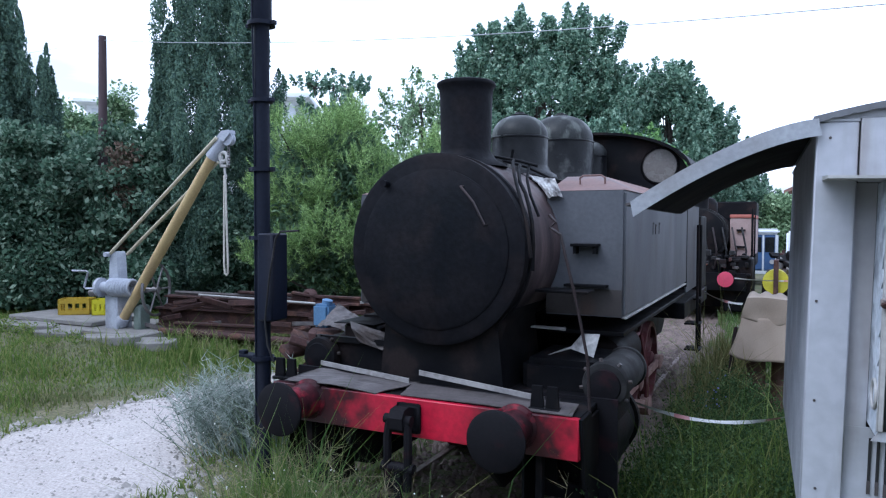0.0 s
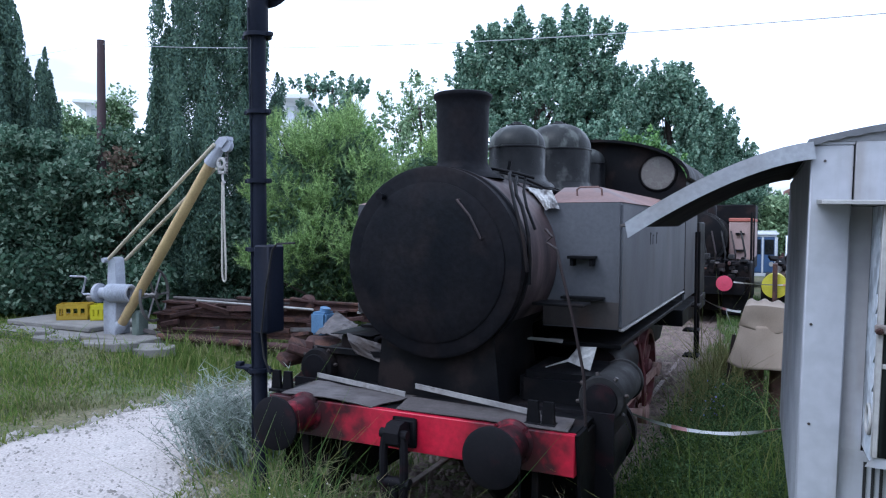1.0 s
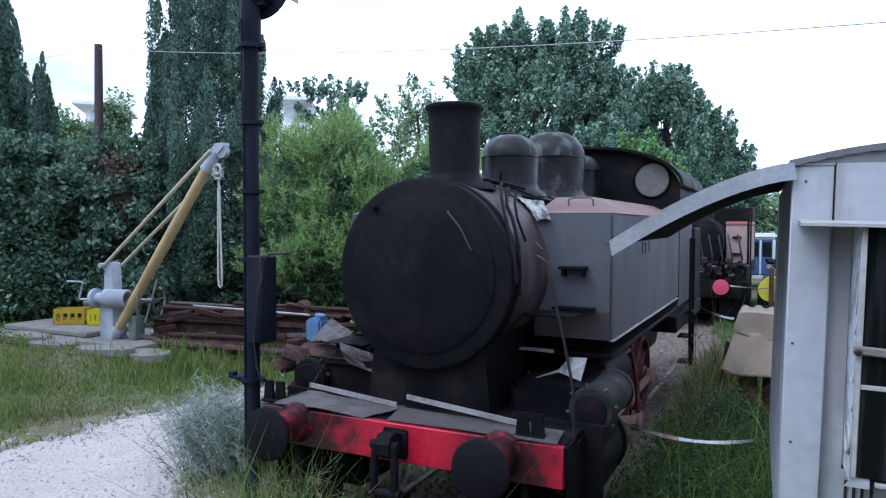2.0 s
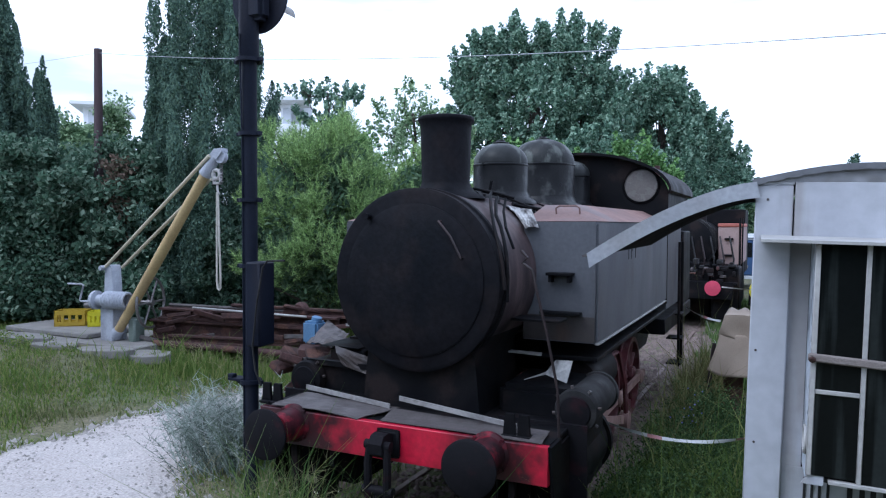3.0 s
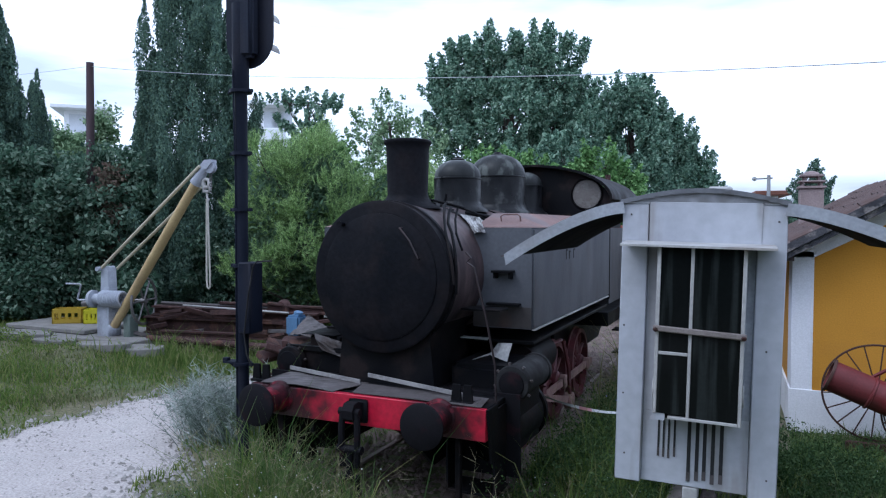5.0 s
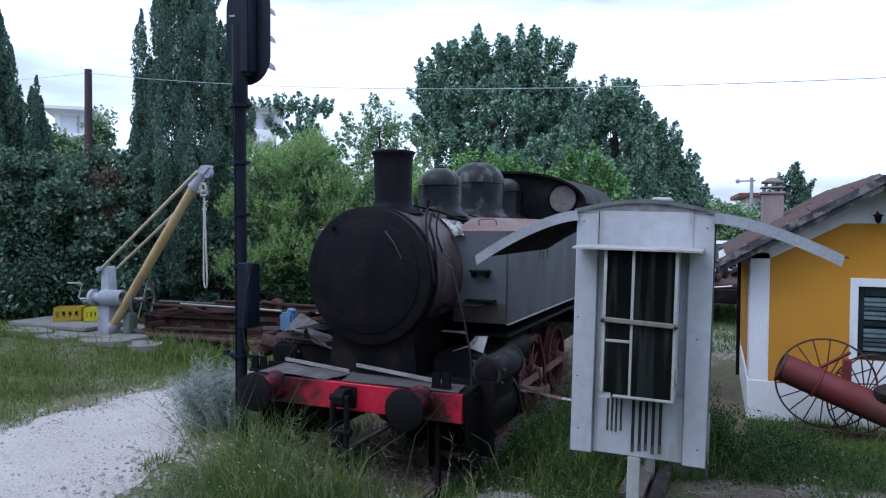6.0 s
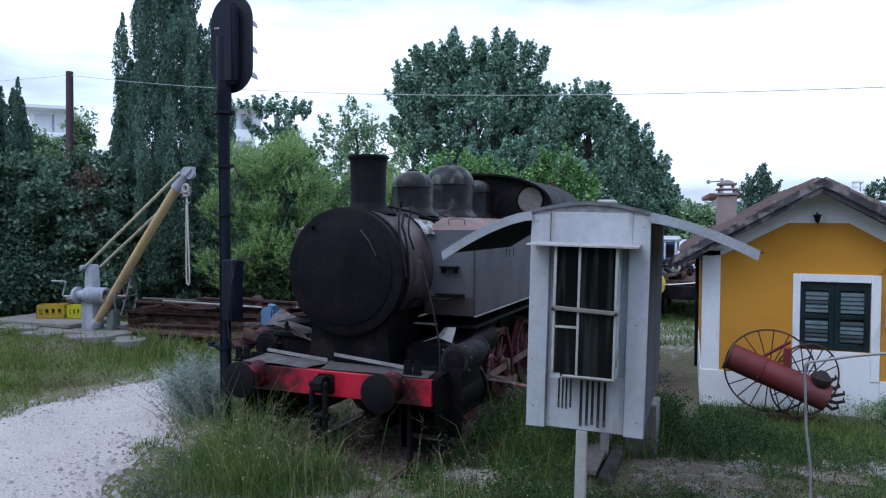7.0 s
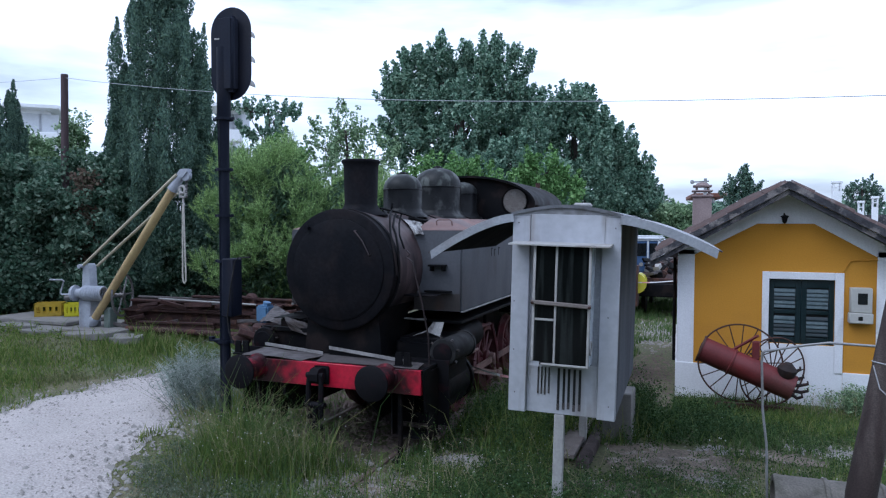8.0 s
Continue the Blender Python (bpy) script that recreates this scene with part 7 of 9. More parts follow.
def build_wagon():
    """A yellow-buffered wagon end with machinery, beyond the kiosk."""
    xc, y0 = 0.95, 19.0
    e = thing("flat_wagon", (xc, y0 + 2, 0.2), "dark flat wagon with yellow buffer and grey machinery on it", "wagon")
    b = box(B(), xc - 1.2, xc + 1.2, y0 + 0.5, y0 + 6, 0.75, 1.15, 0.02)
    part("chassis", b, M_BLACK, e)
    for s in (-0.875, 0.875):
        b = lathe(B(), (xc + s, y0 + 0.5, 1.18), (0, -1, 0), [(-0.5, 0.27), (0.42, 0.27), (0.44, 0.30), (0.50, 0.30), (0.52, 0.0)], 28)
        part("buffer", b, M_YELBUF, e, "round yellow buffer")
    b = box(B(), xc - 0.93, xc - 0.82, y0 - 0.12, y0 + 0.4, 0.5, 1.72, 0.01)
    part("stanchion", b, M_RUST, e)
    rnd = random.Random(8)
    b = box(B(), xc - 1.0, xc + 1.1, y0 + 0.8, y0 + 5.5, 1.152, 1.3, 0.03)
    part("deck", b, M_RUST, e)
    for k in range(46):
        p = (xc + rnd.uniform(-0.95, 1.1), y0 + rnd.uniform(0.9, 5.2), 1.36 + 0.42 * rnd.random() ** 1.6)
        turn = Matrix.Translation(p) @ Euler((rnd.uniform(-0.6, 0.6), rnd.uniform(-0.6, 0.6), rnd.uniform(0, 3))).to_matrix().to_4x4()
        b = B()
        if k % 3 == 0:
            lathe(b, (0, 0, -0.15), (0, 0, 1), [(0, 0.07), (0.02, 0.1), (0.2, 0.1), (0.24, 0.05), (0.34, 0.04)], 12)
            bmesh.ops.transform(b, matrix=turn, verts=b.verts)
        else:
            w_, d_, h_ = rnd.uniform(0.08, 0.26), rnd.uniform(0.06, 0.16), rnd.uniform(0.04, 0.1)
            box(b, -w_, w_, -d_, d_, -h_, h_, 0.015, turn)
        part("machine_part", b, (M_BLACK, M_SHEET, M_BLACK, M_PALE, M_RUST, M_BLACK, M_CHEST)[k % 7], e)
    for yy in (1.6, 4.6):
        for s in (-1, 1):
            b = lathe(B(), (xc + s * 0.7, y0 + yy, 0.55), (s, 0, 0), [(0, 0.42), (0.12, 0.42), (0.12, 0.35), (0.05, 0.3)], 24)
            part("wheel", b, M_BLACK, e)


build_wagon()


def build_van():
    x, y = 1.15, 26.0
    z = gz(x, y)
    v = thing("parked_van", (x, y + 2, z), "white van parked at the far end of the path", "van")
    b = B()
    prism(b, [(y, z + 0.3), (y + 4.4, z + 0.3), (y + 4.4, z + 2.2), (y + 1.4, z + 2.3), (y + 0.75, z + 1.45), (y, z + 1.2)], "x", x - 0.85, x + 0.85)
    bmesh.ops.bevel(b, geom=b.edges[:], offset=0.07, segments=2, affect="EDGES")
    part("body", b, M_CARWHITE, v)
    b = B()
    prism(b, [(y + 0.70, z + 1.47), (y + 1.3, z + 2.18), (y + 1.34, z + 2.18), (y + 0.76, z + 1.45)], "x", x - 0.7, x + 0.7)
    for q in b.verts:
        q.co.y -= 0.03
    part("windscreen", b, M_DARKGLASS, v)
    for s in (-1, 1):
        for yy in (0.9, 3.5):
            b = lathe(B(), (x + s * 0.74, y + yy, z + 0.32), (s, 0, 0), [(0, 0.32), (0.14, 0.32), (0.16, 0.2)], 20)
            part("wheel", b, M_BLACK, v)
        b = lathe(B(), (x + s * 0.6, y + 0.02, z + 0.85), (0, -1, 0), [(0, 0.12), (0.03, 0.1)], 14)
        part("headlight", b, M_PALE, v)


build_van()


# ---- red drum on spoked wheels against the hut ----
def build_drum_cart():
    c = Vector((2.56, 8.98, 0.82))
    t = thing("seed_drum_cart", (c.x, c.y, gz(c.x, c.y)), "rusty red iron drum tilted on thin spoked wheels", "farm implement")
    p0, p1 = Vector((1.985, 8.62, 1.065)), Vector((3.24, 8.55, 0.575))
    d = p1 - p0
    b = B()
    lathe(b, p0, d, [(0.0, 0.165), (0.0, 0.20), (0.02, 0.205), (0.03, 0.186), (0.45, 0.186), (0.46, 0.204), (0.48, 0.204), (0.49, 0.186), (d.length, 0.186), (d.length, 0.0)], 40, closed=False)
    lathe(b, p0 + d.normalized() * 0.06, d, [(0, 0.0), (0, 0.165), (-0.06, 0.165)], 40, closed=False)
    drum = part("drum", b, M_DRUM, t, "dull red iron drum")
    b = B()
    lathe(b, p0 - d.normalized() * 0.004, d, [(0, 0.168), (0.0, 0.2), (0.012, 0.207), (0.03, 0.206)], 40, closed=False)
    part("drum_rim", b, M_DRUMIN, drum, "rust-brown rim")
    for cc, ax, R in ((Vector((2.55, 9.05, 0.80)), Vector((0.06, 1, 0.05)), 0.60), (Vector((3.0, 8.93, 0.72)), Vector((-0.5, 0.85, 0.12)), 0.53)):
        b = B()
        torus(b, cc, ax, R, 0.013, 56, 6)
        w = part("wheel", b, M_DRUMIN, t, "thin rusty spoked iron wheel")
        dd, u, v = axes(ax)
        b = B()
        for k in range(18):
            a = 2 * math.pi * k / 18
            tube(b, [cc + (u * math.cos(a) + v * math.sin(a)) * 0.06, cc + (u * math.cos(a) + v * math.sin(a)) * R], 0.009, 5)
        part("spokes", b, M_DRUMIN, w)
        b = B()
        lathe(b, cc - dd * 0.08, dd, [(0, 0.05), (0.02, 0.075), (0.14, 0.075), (0.16, 0.05)], 16)
        part("hub", b, M_DRUMIN, w)
    b = B()
    tube(b, [(2.3, 8.75, 0.95), (2.75, 8.62, 1.28), (2.78, 8.6, 1.30)], 0.024, 6)
    box(b, 2.70, 2.80, 8.55, 8.65, 0.95, 1.22, 0.01)
    part("bracket", b, M_DRUM, t)
    b = B()
    e = p1
    for k, (dx, dz) in enumerate(((0.10, 0.15), (0.16, 0.06), (0.16, -0.04), (0.09, -0.13), (0.06, 0.26))):
        tube(b, [e + Vector((-0.02, -0.02, dz * 0.6)), e + Vector((dx * 0.6, -0.04, dz)), e + Vector((dx + 0.03, -0.05, dz + 0.03)), e + Vector((dx + 0.02, -0.05, dz + 0.07))], [0.03, 0.026, 0.022, 0.012], 6)
    lathe(b, e + Vector((-0.1, -0.05, 0.2)), (0.2, -0.2, 1), [(-0.06, 0.07), (0, 0.12), (0.10, 0.13), (0.18, 0.05)], 12)
    part("seed_gear", b, M_GEAR, t, "rusty gear and levers")
    b = B()
    box(b, 2.2, 3.3, 8.85, 8.92, gz(2.7, 8.9) - 0.02, 0.22, 0.01)
    part("skid", b, M_DRUMIN, t)
    b = B()
    tube(b, [(2.55, 9.05, 0.8), (2.62, 8.62, 0.82)], 0.022, 8)
    tube(b, [(3.0, 8.93, 0.72), (2.95, 8.6, 0.7)], 0.022, 8)
    part("axle", b, M_DRUMIN, t)


build_drum_cart()

# ---- pipe rail, leaning pole, concrete pipe ----
pr = thing("pipe_rail", (2.56, 4.5, gz(2.56, 4.5)), "thin galvanised pipe barrier with a bent corner", "pipe rail")
b = tube(B(), [(2.62, 4.42, gz(2.6, 4.4) - 0.05), (2.60, 4.42, 0.9), (2.565, 4.44, 1.2), (2.55, 4.46, 1.66), (2.555, 4.46, 1.73), (2.575, 4.46, 1.755), (2.62, 4.46, 1.765), (2.9, 4.46, 1.83), (3.1, 4.46, 1.865), (3.3, 4.46, 1.86), (3.9, 4.46, 1.85)], 0.0115, 10)
part("bent_pipe", b, M_PIPE, pr)
b = tube(B(), [(3.9, 4.46, 1.88), (3.9, 4.46, gz(3.9, 4.46) - 0.05)], 0.022, 10)
part("pipe_post", b, M_PIPE, pr)

b = B()
tube(b, [(3.13, 3.35, gz(3.1, 3.3) - 0.3), (3.17, 3.37, 0.9), (3.41, 3.47, 2.35), (3.78, 3.63, 4.6)], [0.115, 0.105, 0.09, 0.07], 20)
solid("leaning_pole", b, M_POLE, "leaning dark brown wooden pole, cracked along its grain", "pole")
wp = thing("wire_loop", (3.3, 3.4, 1.9), "thin wire looped round the leaning pole", "wire")
b = B()
torus(b, (3.335, 3.44, 1.88), (0.16, 0.07, 1), 0.10, 0.006, 24, 5)
tube(b, [(3.235, 3.4, 1.87), (3.26, 3.3, 1.72), (3.36, 3.25, 1.62), (3.5, 3.25, 1.56)], 0.005, 5)
part("wire", b, M_PIPE, wp)

cp = thing("concrete_pipe", (3.2, 4.45, gz(3.2, 4.45)), "grey ribbed concrete pipe lying in the grass", "pipe")
b = B()
zc_ = gz(3.1, 4.45) + 0.235
lathe(b, (2.66, 4.42, zc_), (1, 0.03, 0), [(0.0, 0.17), (0.0, 0.225), (0.03, 0.235), (0.06, 0.225), (0.40, 0.225), (0.41, 0.24), (0.44, 0.24), (0.45, 0.225), (0.85, 0.225), (0.86, 0.24), (0.89, 0.24), (0.90, 0.225), (1.5, 0.225)], 36, closed=False)
lathe(b, (2.68, 4.42, zc_), (1, 0.03, 0), [(-0.02, 0.17), (1.4, 0.17), (1.4, 0.0)], 36, closed=False)
part("pipe_body", b, M_PIPECONC, cp)

# ---- far pole and overhead cable ----
b = tube(B(), [(-14.05, 11.4, gz(-14, 11.4) - 0.3), (-14.02, 11.4, 4.0), (-13.99, 11.4, 6.87)], [0.12, 0.10, 0.088], 14)
solid("utility_pole", b, M_FARPOLE, "weathered wooden utility pole behind the hedge", "utility pole")
oc = thing("overhead_cable", (-14, 11.4, 6.78), "thin pale cable strung across the yard", "cable")
b = tube(B(), sag((-40, 16.4, 9.9), (-13.99, 11.4, 6.78), 0.4), 0.005, 5)
part("cable_span", b, M_CABLE, oc)
b = tube(B(), sag((-13.99, 11.4, 6.78), (9.2, 7.44, 4.47), 0.467, 40), 0.0065, 5)
part("cable_span", b, M_CABLE, oc)


# ---- far buildings ----
def block(x, y, w, d, z0, h, floors, label, rot=0.0):
    t = thing("apartment_building", (x, y, 0), label, "building", "far buildings")
    R = Matrix.Translation((x, y, 0)) @ Matrix.Rotation(rot, 4, "Z")
    b = box(B(), -w / 2, w / 2, -d / 2, d / 2, 0, z0 + h, 0, R)
    part("wall", b, M_FAR, t, "white rendered wall", smooth=False)
    fh = h / floors
    for k in range(floors):
        z = z0 + fh * k
        b = box(B(), -w / 2 - 0.6, w / 2 + 0.6, -d / 2 - 1.3, -d / 2, z, z + 0.9, 0.05, R)
        part("balcony", b, M_FAR, t)
        n = max(2, int(w / 3.2))
        for j in range(n):
            xx = -w / 2 + w * (j + 0.3) / n
            b = box(B(), xx, xx + 1.5, -d / 2 - 0.03, -d / 2 + 0.1, z + 0.95, z + fh - 0.3, 0, R)
            part("window", b, M_FARWIN, t)
    b = box(B(), -w / 2 - 0.8, w / 2 + 0.8, -d / 2 - 1.4, d / 2 + 0.5, z0 + h, z0 + h + 0.35, 0.05, R)
    part("roof", b, M_FARROOF if "red" in label else M_FAR, t)


block(-54.0, 43.5, 2.6, 6, 4, 8.6, 3, "distant white apartment block above the hedge", 0.75)
block(-33.3, 43.5, 1.2, 4, 4, 7.6, 3, "distant pale apartment block between the trees", 0.5)
block(1.7, 63.0, 1.0, 6, 1.4, 3.85, 2, "distant white house with a red tiled roof", 0.1)
fm = thing("light_mast", (1.78, 58.0, 0), "distant grey mast with a short cross arm and a lamp", "mast")
part("pole", tube(B(), [(1.78, 58, gz(1.78, 58) - 0.2), (1.78, 58, 6.75)], [0.2, 0.12], 8), M_PIPE, fm)
part("arm", tube(B(), [(0.85, 58, 6.48), (2.05, 58, 6.52)], 0.06, 6), M_PIPE, fm)
part("lamp_head", lathe(B(), (0.78, 57.9, 6.48), (0, 1, 0), [(0, 0.05), (0.03, 0.17), (0.17, 0.17), (0.2, 0.05)], 12), M_PIPE, fm)
for x, y, h, w in ((9.95, 50.0, 5.9, 0.26), (11.45, 50.5, 4.6, 0.17), (12.35, 51, 4.9, 0.17)):
    t = thing("chimney_pot", (x, y, 0), "distant white slotted chimney of a low house", "chimney", "far chimneys")
    b = box(B(), x - w, x + w, y - w, y + w, 0, h - 0.7, 0.02)
    part("stack", b, M_FAR, t)
    b = B()
    for a in (-w, 0.6 * w):
        box(b, x + a, x + a + 0.4 * w, y - w, y + w, h - 0.699, h - 0.15)
    box(b, x - w - 0.04, x + w + 0.04, y - w - 0.04, y + w + 0.04, h - 0.15, h, 0.02)
    box(b, x - w, x + w, y - w + 0.02, y + w - 0.02, h - 0.45, h - 0.38)
    part("cap", b, M_FAR, t)
b = box(B(), 9.0, 30, 51.5, 53.5, 0, 3.7, 0.05)
solid("low_house", b, M_VERGE, "distant low house behind the hut", "house")


# ---- trees ----
def limb_path(rng, p, q, wob, n=7):
    p, q = np.array(p, float), np.array(q, float)
    pts = [p + (q - p) * k / (n - 1) for k in range(n)]
    return [tuple(a + rng.normal(0, wob, 3) * (0 < k < n - 1)) for k, a in enumerate(pts)]


def broad_tree(name, x, y, z_top, z_low, rx, ry, material, label, seed, clumps=150, per=260, leaf=0.12, spread=0.55,
               trunk=0.2, lean=0.0, flat=1.0, shell=0.45, category="tree", boxy=1.0):
    """Trunk and limbs with a crown of leaf clumps, uneven and open at its edge."""
    rng = np.random.default_rng(seed)
    g = gz(x, y)
    t = thing(name, (x, y, g), label, category)
    zc, rz = (z_top + z_low) / 2, (z_top - z_low) / 2
    u = rng.normal(size=(clumps, 3))
    u /= np.linalg.norm(u, axis=1)[:, None]
    u = np.sign(u) * np.abs(u) ** boxy
    rad = (shell + (1 - shell) * rng.random(clumps)) ** 0.8
    wob = 0.96 + 0.09 * np.sin(3 * np.arctan2(u[:, 1], u[:, 0]) + seed) + 0.08 * np.sin(5 * u[:, 2] + 2 * u[:, 0] + seed)
    c = u * (rad * wob)[:, None] * np.array([rx - 0.55 * spread, ry - 0.55 * spread, rz - 0.5 * spread]) + np.array([x + lean, y, zc])
    bm = B()
    tube(bm, limb_path(rng, (x, y, g - 0.2), (x + lean * 0.8, y, zc + 0.2 * rz), 0.05 * trunk * 6), [trunk * (1.25 - 0.12 * k) for k in range(7)], 10)
    for k in range(min(26, clumps)):
        h = rng.uniform(0.25, 0.95)
        s = np.array([x + lean * 0.8 * h, y, g + (zc - g) * h + 0.15 * rz * h])
        tube(bm, limb_path(rng, s, c[k], 0.08 * rx, 6), [trunk * w for w in (0.42, 0.34, 0.26, 0.18, 0.11, 0.05)], 6)
    part("trunk", bm, M_BARK, t, "rough bark trunk and limbs")
    cs = np.repeat(c, per, 0)
    sp = np.repeat(rng.uniform(0.6, 1.25, clumps) * spread, per)[:, None]
    off = rng.normal(size=(clumps * per, 3))
    off /= np.linalg.norm(off, axis=1)[:, None]
    cs = cs + off * sp * (rng.random((clumps * per, 1)) ** 0.45) * np.array([1, 1, 0.75 * flat])
    cs = cs[cs[:, 2] > g + 0.1]
    v, f = leaf_quads(cs, leaf, rng, 0.1)
    ob = under(soup("crown", v, f, material), t)
    return t


def spray_tree(name, x, y, lobes, material, label, seed, per_area=7.0, leaves=95, leaf=0.2, trunk=0.3, length=1.1, category="tree"):
    """A tree of rounded lobes, each covered with upright leafy sprays that give a spiky, open outline.
    A lobe is (offset across, height of its centre, half width, half height)."""
    rng = np.random.default_rng(seed)
    g = gz(x, y)
    t = thing(name, (x, y, g), label, category)
    bm = B()
    zt = max(l[1] for l in lobes)
    tube(bm, limb_path(rng, (x, y, g - 0.2), (x, y, zt), 0.12), [trunk * (1.25 - 0.15 * k) for k in range(7)], 10)
    cs, ax = [], []
    for dx, zc, rx, rz in lobes:
        dy = rng.uniform(-0.5, 0.5) * rx * 0.6
        n = int(per_area * (2.2 * rx * rz + rx * rx) + 8)
        u = rng.normal(size=(n, 3))
        u /= np.linalg.norm(u, axis=1)[:, None]
        rad = rng.uniform(0.35, 1.0, n) ** 0.6
        wob = 1 + 0.13 * np.sin(5 * np.arctan2(u[:, 2], u[:, 0]) + seed + dx) + 0.08 * np.sin(9 * u[:, 1] + seed)
        c = u * (rad * wob)[:, None] * np.array([rx, rx * 0.95, rz]) + np.array([x + dx, y + dy, zc])
        a = u * np.array([0.45, 0.45, 0.2]) + np.array([0, 0, 0.75]) + rng.normal(0, 0.12, (n, 3))
        cs.append(c)
        ax.append(a / np.linalg.norm(a, axis=1)[:, None])
        base = np.array([x, y, g + (zc - g) * 0.55])
        tube(bm, limb_path(rng, base, (x + dx, y + dy, zc), 0.12, 6), [trunk * w for w in (0.5, 0.4, 0.32, 0.24, 0.16, 0.08)], 6)
        for k in range(6):
            tube(bm, limb_path(rng, (x + dx * 0.8, y + dy, zc - 0.3 * rz), c[k], 0.08, 5), [trunk * w for w in (0.2, 0.16, 0.12, 0.08, 0.04)], 5)
    part("trunk", bm, M_BARK, t, "rough bark trunk and limbs")
    c, a = np.concatenate(cs), np.concatenate(ax)
    n = len(c)
    ln = rng.uniform(0.55, 1.25, n) * length
    s_ = rng.random((n, leaves))
    r0 = 0.30 * length * np.sin(np.pi * np.clip(0.12 + 0.86 * s_, 0, 1)) ** 0.7 * rng.uniform(0.7, 1.3, (n, 1))
    off = rng.normal(size=(n, leaves, 3))
    off /= np.linalg.norm(off, axis=2)[:, :, None]
    p = c[:, None] + a[:, None] * (ln[:, None] * (s_ - 0.4))[:, :, None] + off * (r0 * np.sqrt(rng.random((n, leaves))))[:, :, None]
    p = p.reshape(-1, 3)
    v, f = leaf_quads(p[p[:, 2] > g + 0.1], leaf, rng, 0.35, slim=0.62)
    under(soup("crown", v, f, material), t)
    return t


def cypress(x, y, top, r, label, seed, n=26000, leaf=0.12, airy=0.0):
    """A dark column tapering to a ragged spire: upright flame-like sprays packed over a dense core."""
    rng = np.random.default_rng(seed)
    g = gz(x, y)
    t = thing("cypress_tree", (x, y, g), label, "cypress tree", "cypresses")
    bm = tube(B(), [(x, y, g - 0.2), (x, y, g + 2), (x, y, top - 1)], [0.2, 0.17, 0.04], 10)
    part("trunk", bm, M_BARK, t)
    H = top - g
    k = max(60, int(r * 190))
    a0, h0 = rng.uniform(0, 2 * np.pi, k), rng.random(k) ** 1.15 * 0.97
    prof = r * np.minimum(1, 0.72 + 1.6 * h0) * (1 - h0 ** 2.2) ** 0.8
    prof *= 1 + airy * 0.28 * np.sin(13 * h0 + a0 + 1.6 * np.sin(2 * a0))
    rr = prof * rng.uniform(0.5, 1.06, k) ** 0.7
    cx, cy, cz = x + rr * np.cos(a0), y + rr * np.sin(a0), g + 0.1 + H * h0 * 0.93
    if airy:
        # sky shows through in places among the upper sprays
        hole = (np.sin(2.3 * cx + 1.1 * cz) * np.sin(1.9 * cz + 0.6 * cx) > 0.5) & (h0 > 0.35)
        cx, cy, cz, rr, a0 = cx[~hole], cy[~hole], cz[~hole], rr[~hole], a0[~hole]
        k = len(cx)
    per = int(n * 0.8) // k
    ln = np.repeat(rng.uniform(0.7 - 0.3 * airy, 1.5 + 0.4 * airy, k) * min(1.0, H / 9), per)
    s = rng.random(k * per)
    w = np.repeat(rng.uniform(0.10, 0.22, k) * (0.55 + 0.35 * r), per) * np.sin(np.pi * np.clip(s * 0.85 + 0.12, 0, 1))
    aa, q = rng.uniform(0, 2 * np.pi, k * per), np.sqrt(rng.random(k * per))
    out = np.repeat(0.10 * rr / max(r, 0.1), per) * s
    px = np.repeat(cx, per) + (w * q) * np.cos(aa) + out * np.repeat(np.cos(a0), per)
    py = np.repeat(cy, per) + (w * q) * np.sin(aa) + out * np.repeat(np.sin(a0), per)
    pz = np.repeat(cz, per) + ln * s
    m = int(n * (0.35 - 0.12 * airy))
    hc = rng.random(m) ** (1 + airy) * 0.93
    rc = r * np.minimum(1, 0.72 + 1.6 * hc) * (1 - hc ** 2.2) ** 0.8 * 0.72 * np.sqrt(rng.random(m))
    ac = rng.uniform(0, 2 * np.pi, m)
    core = np.stack([x + rc * np.cos(ac), y + rc * np.sin(ac), g + H * hc], -1)
    c = np.concatenate([np.stack([px, py, pz], -1), core])
    c[:, 0] += airy * 0.45 * np.clip((c[:, 2] - g) / H, 0, 1) ** 2
    v, f = leaf_quads(c, leaf, rng, 1.5, slim=0.42)
    under(soup("crown", v, f, L_CYP), t)
    return t


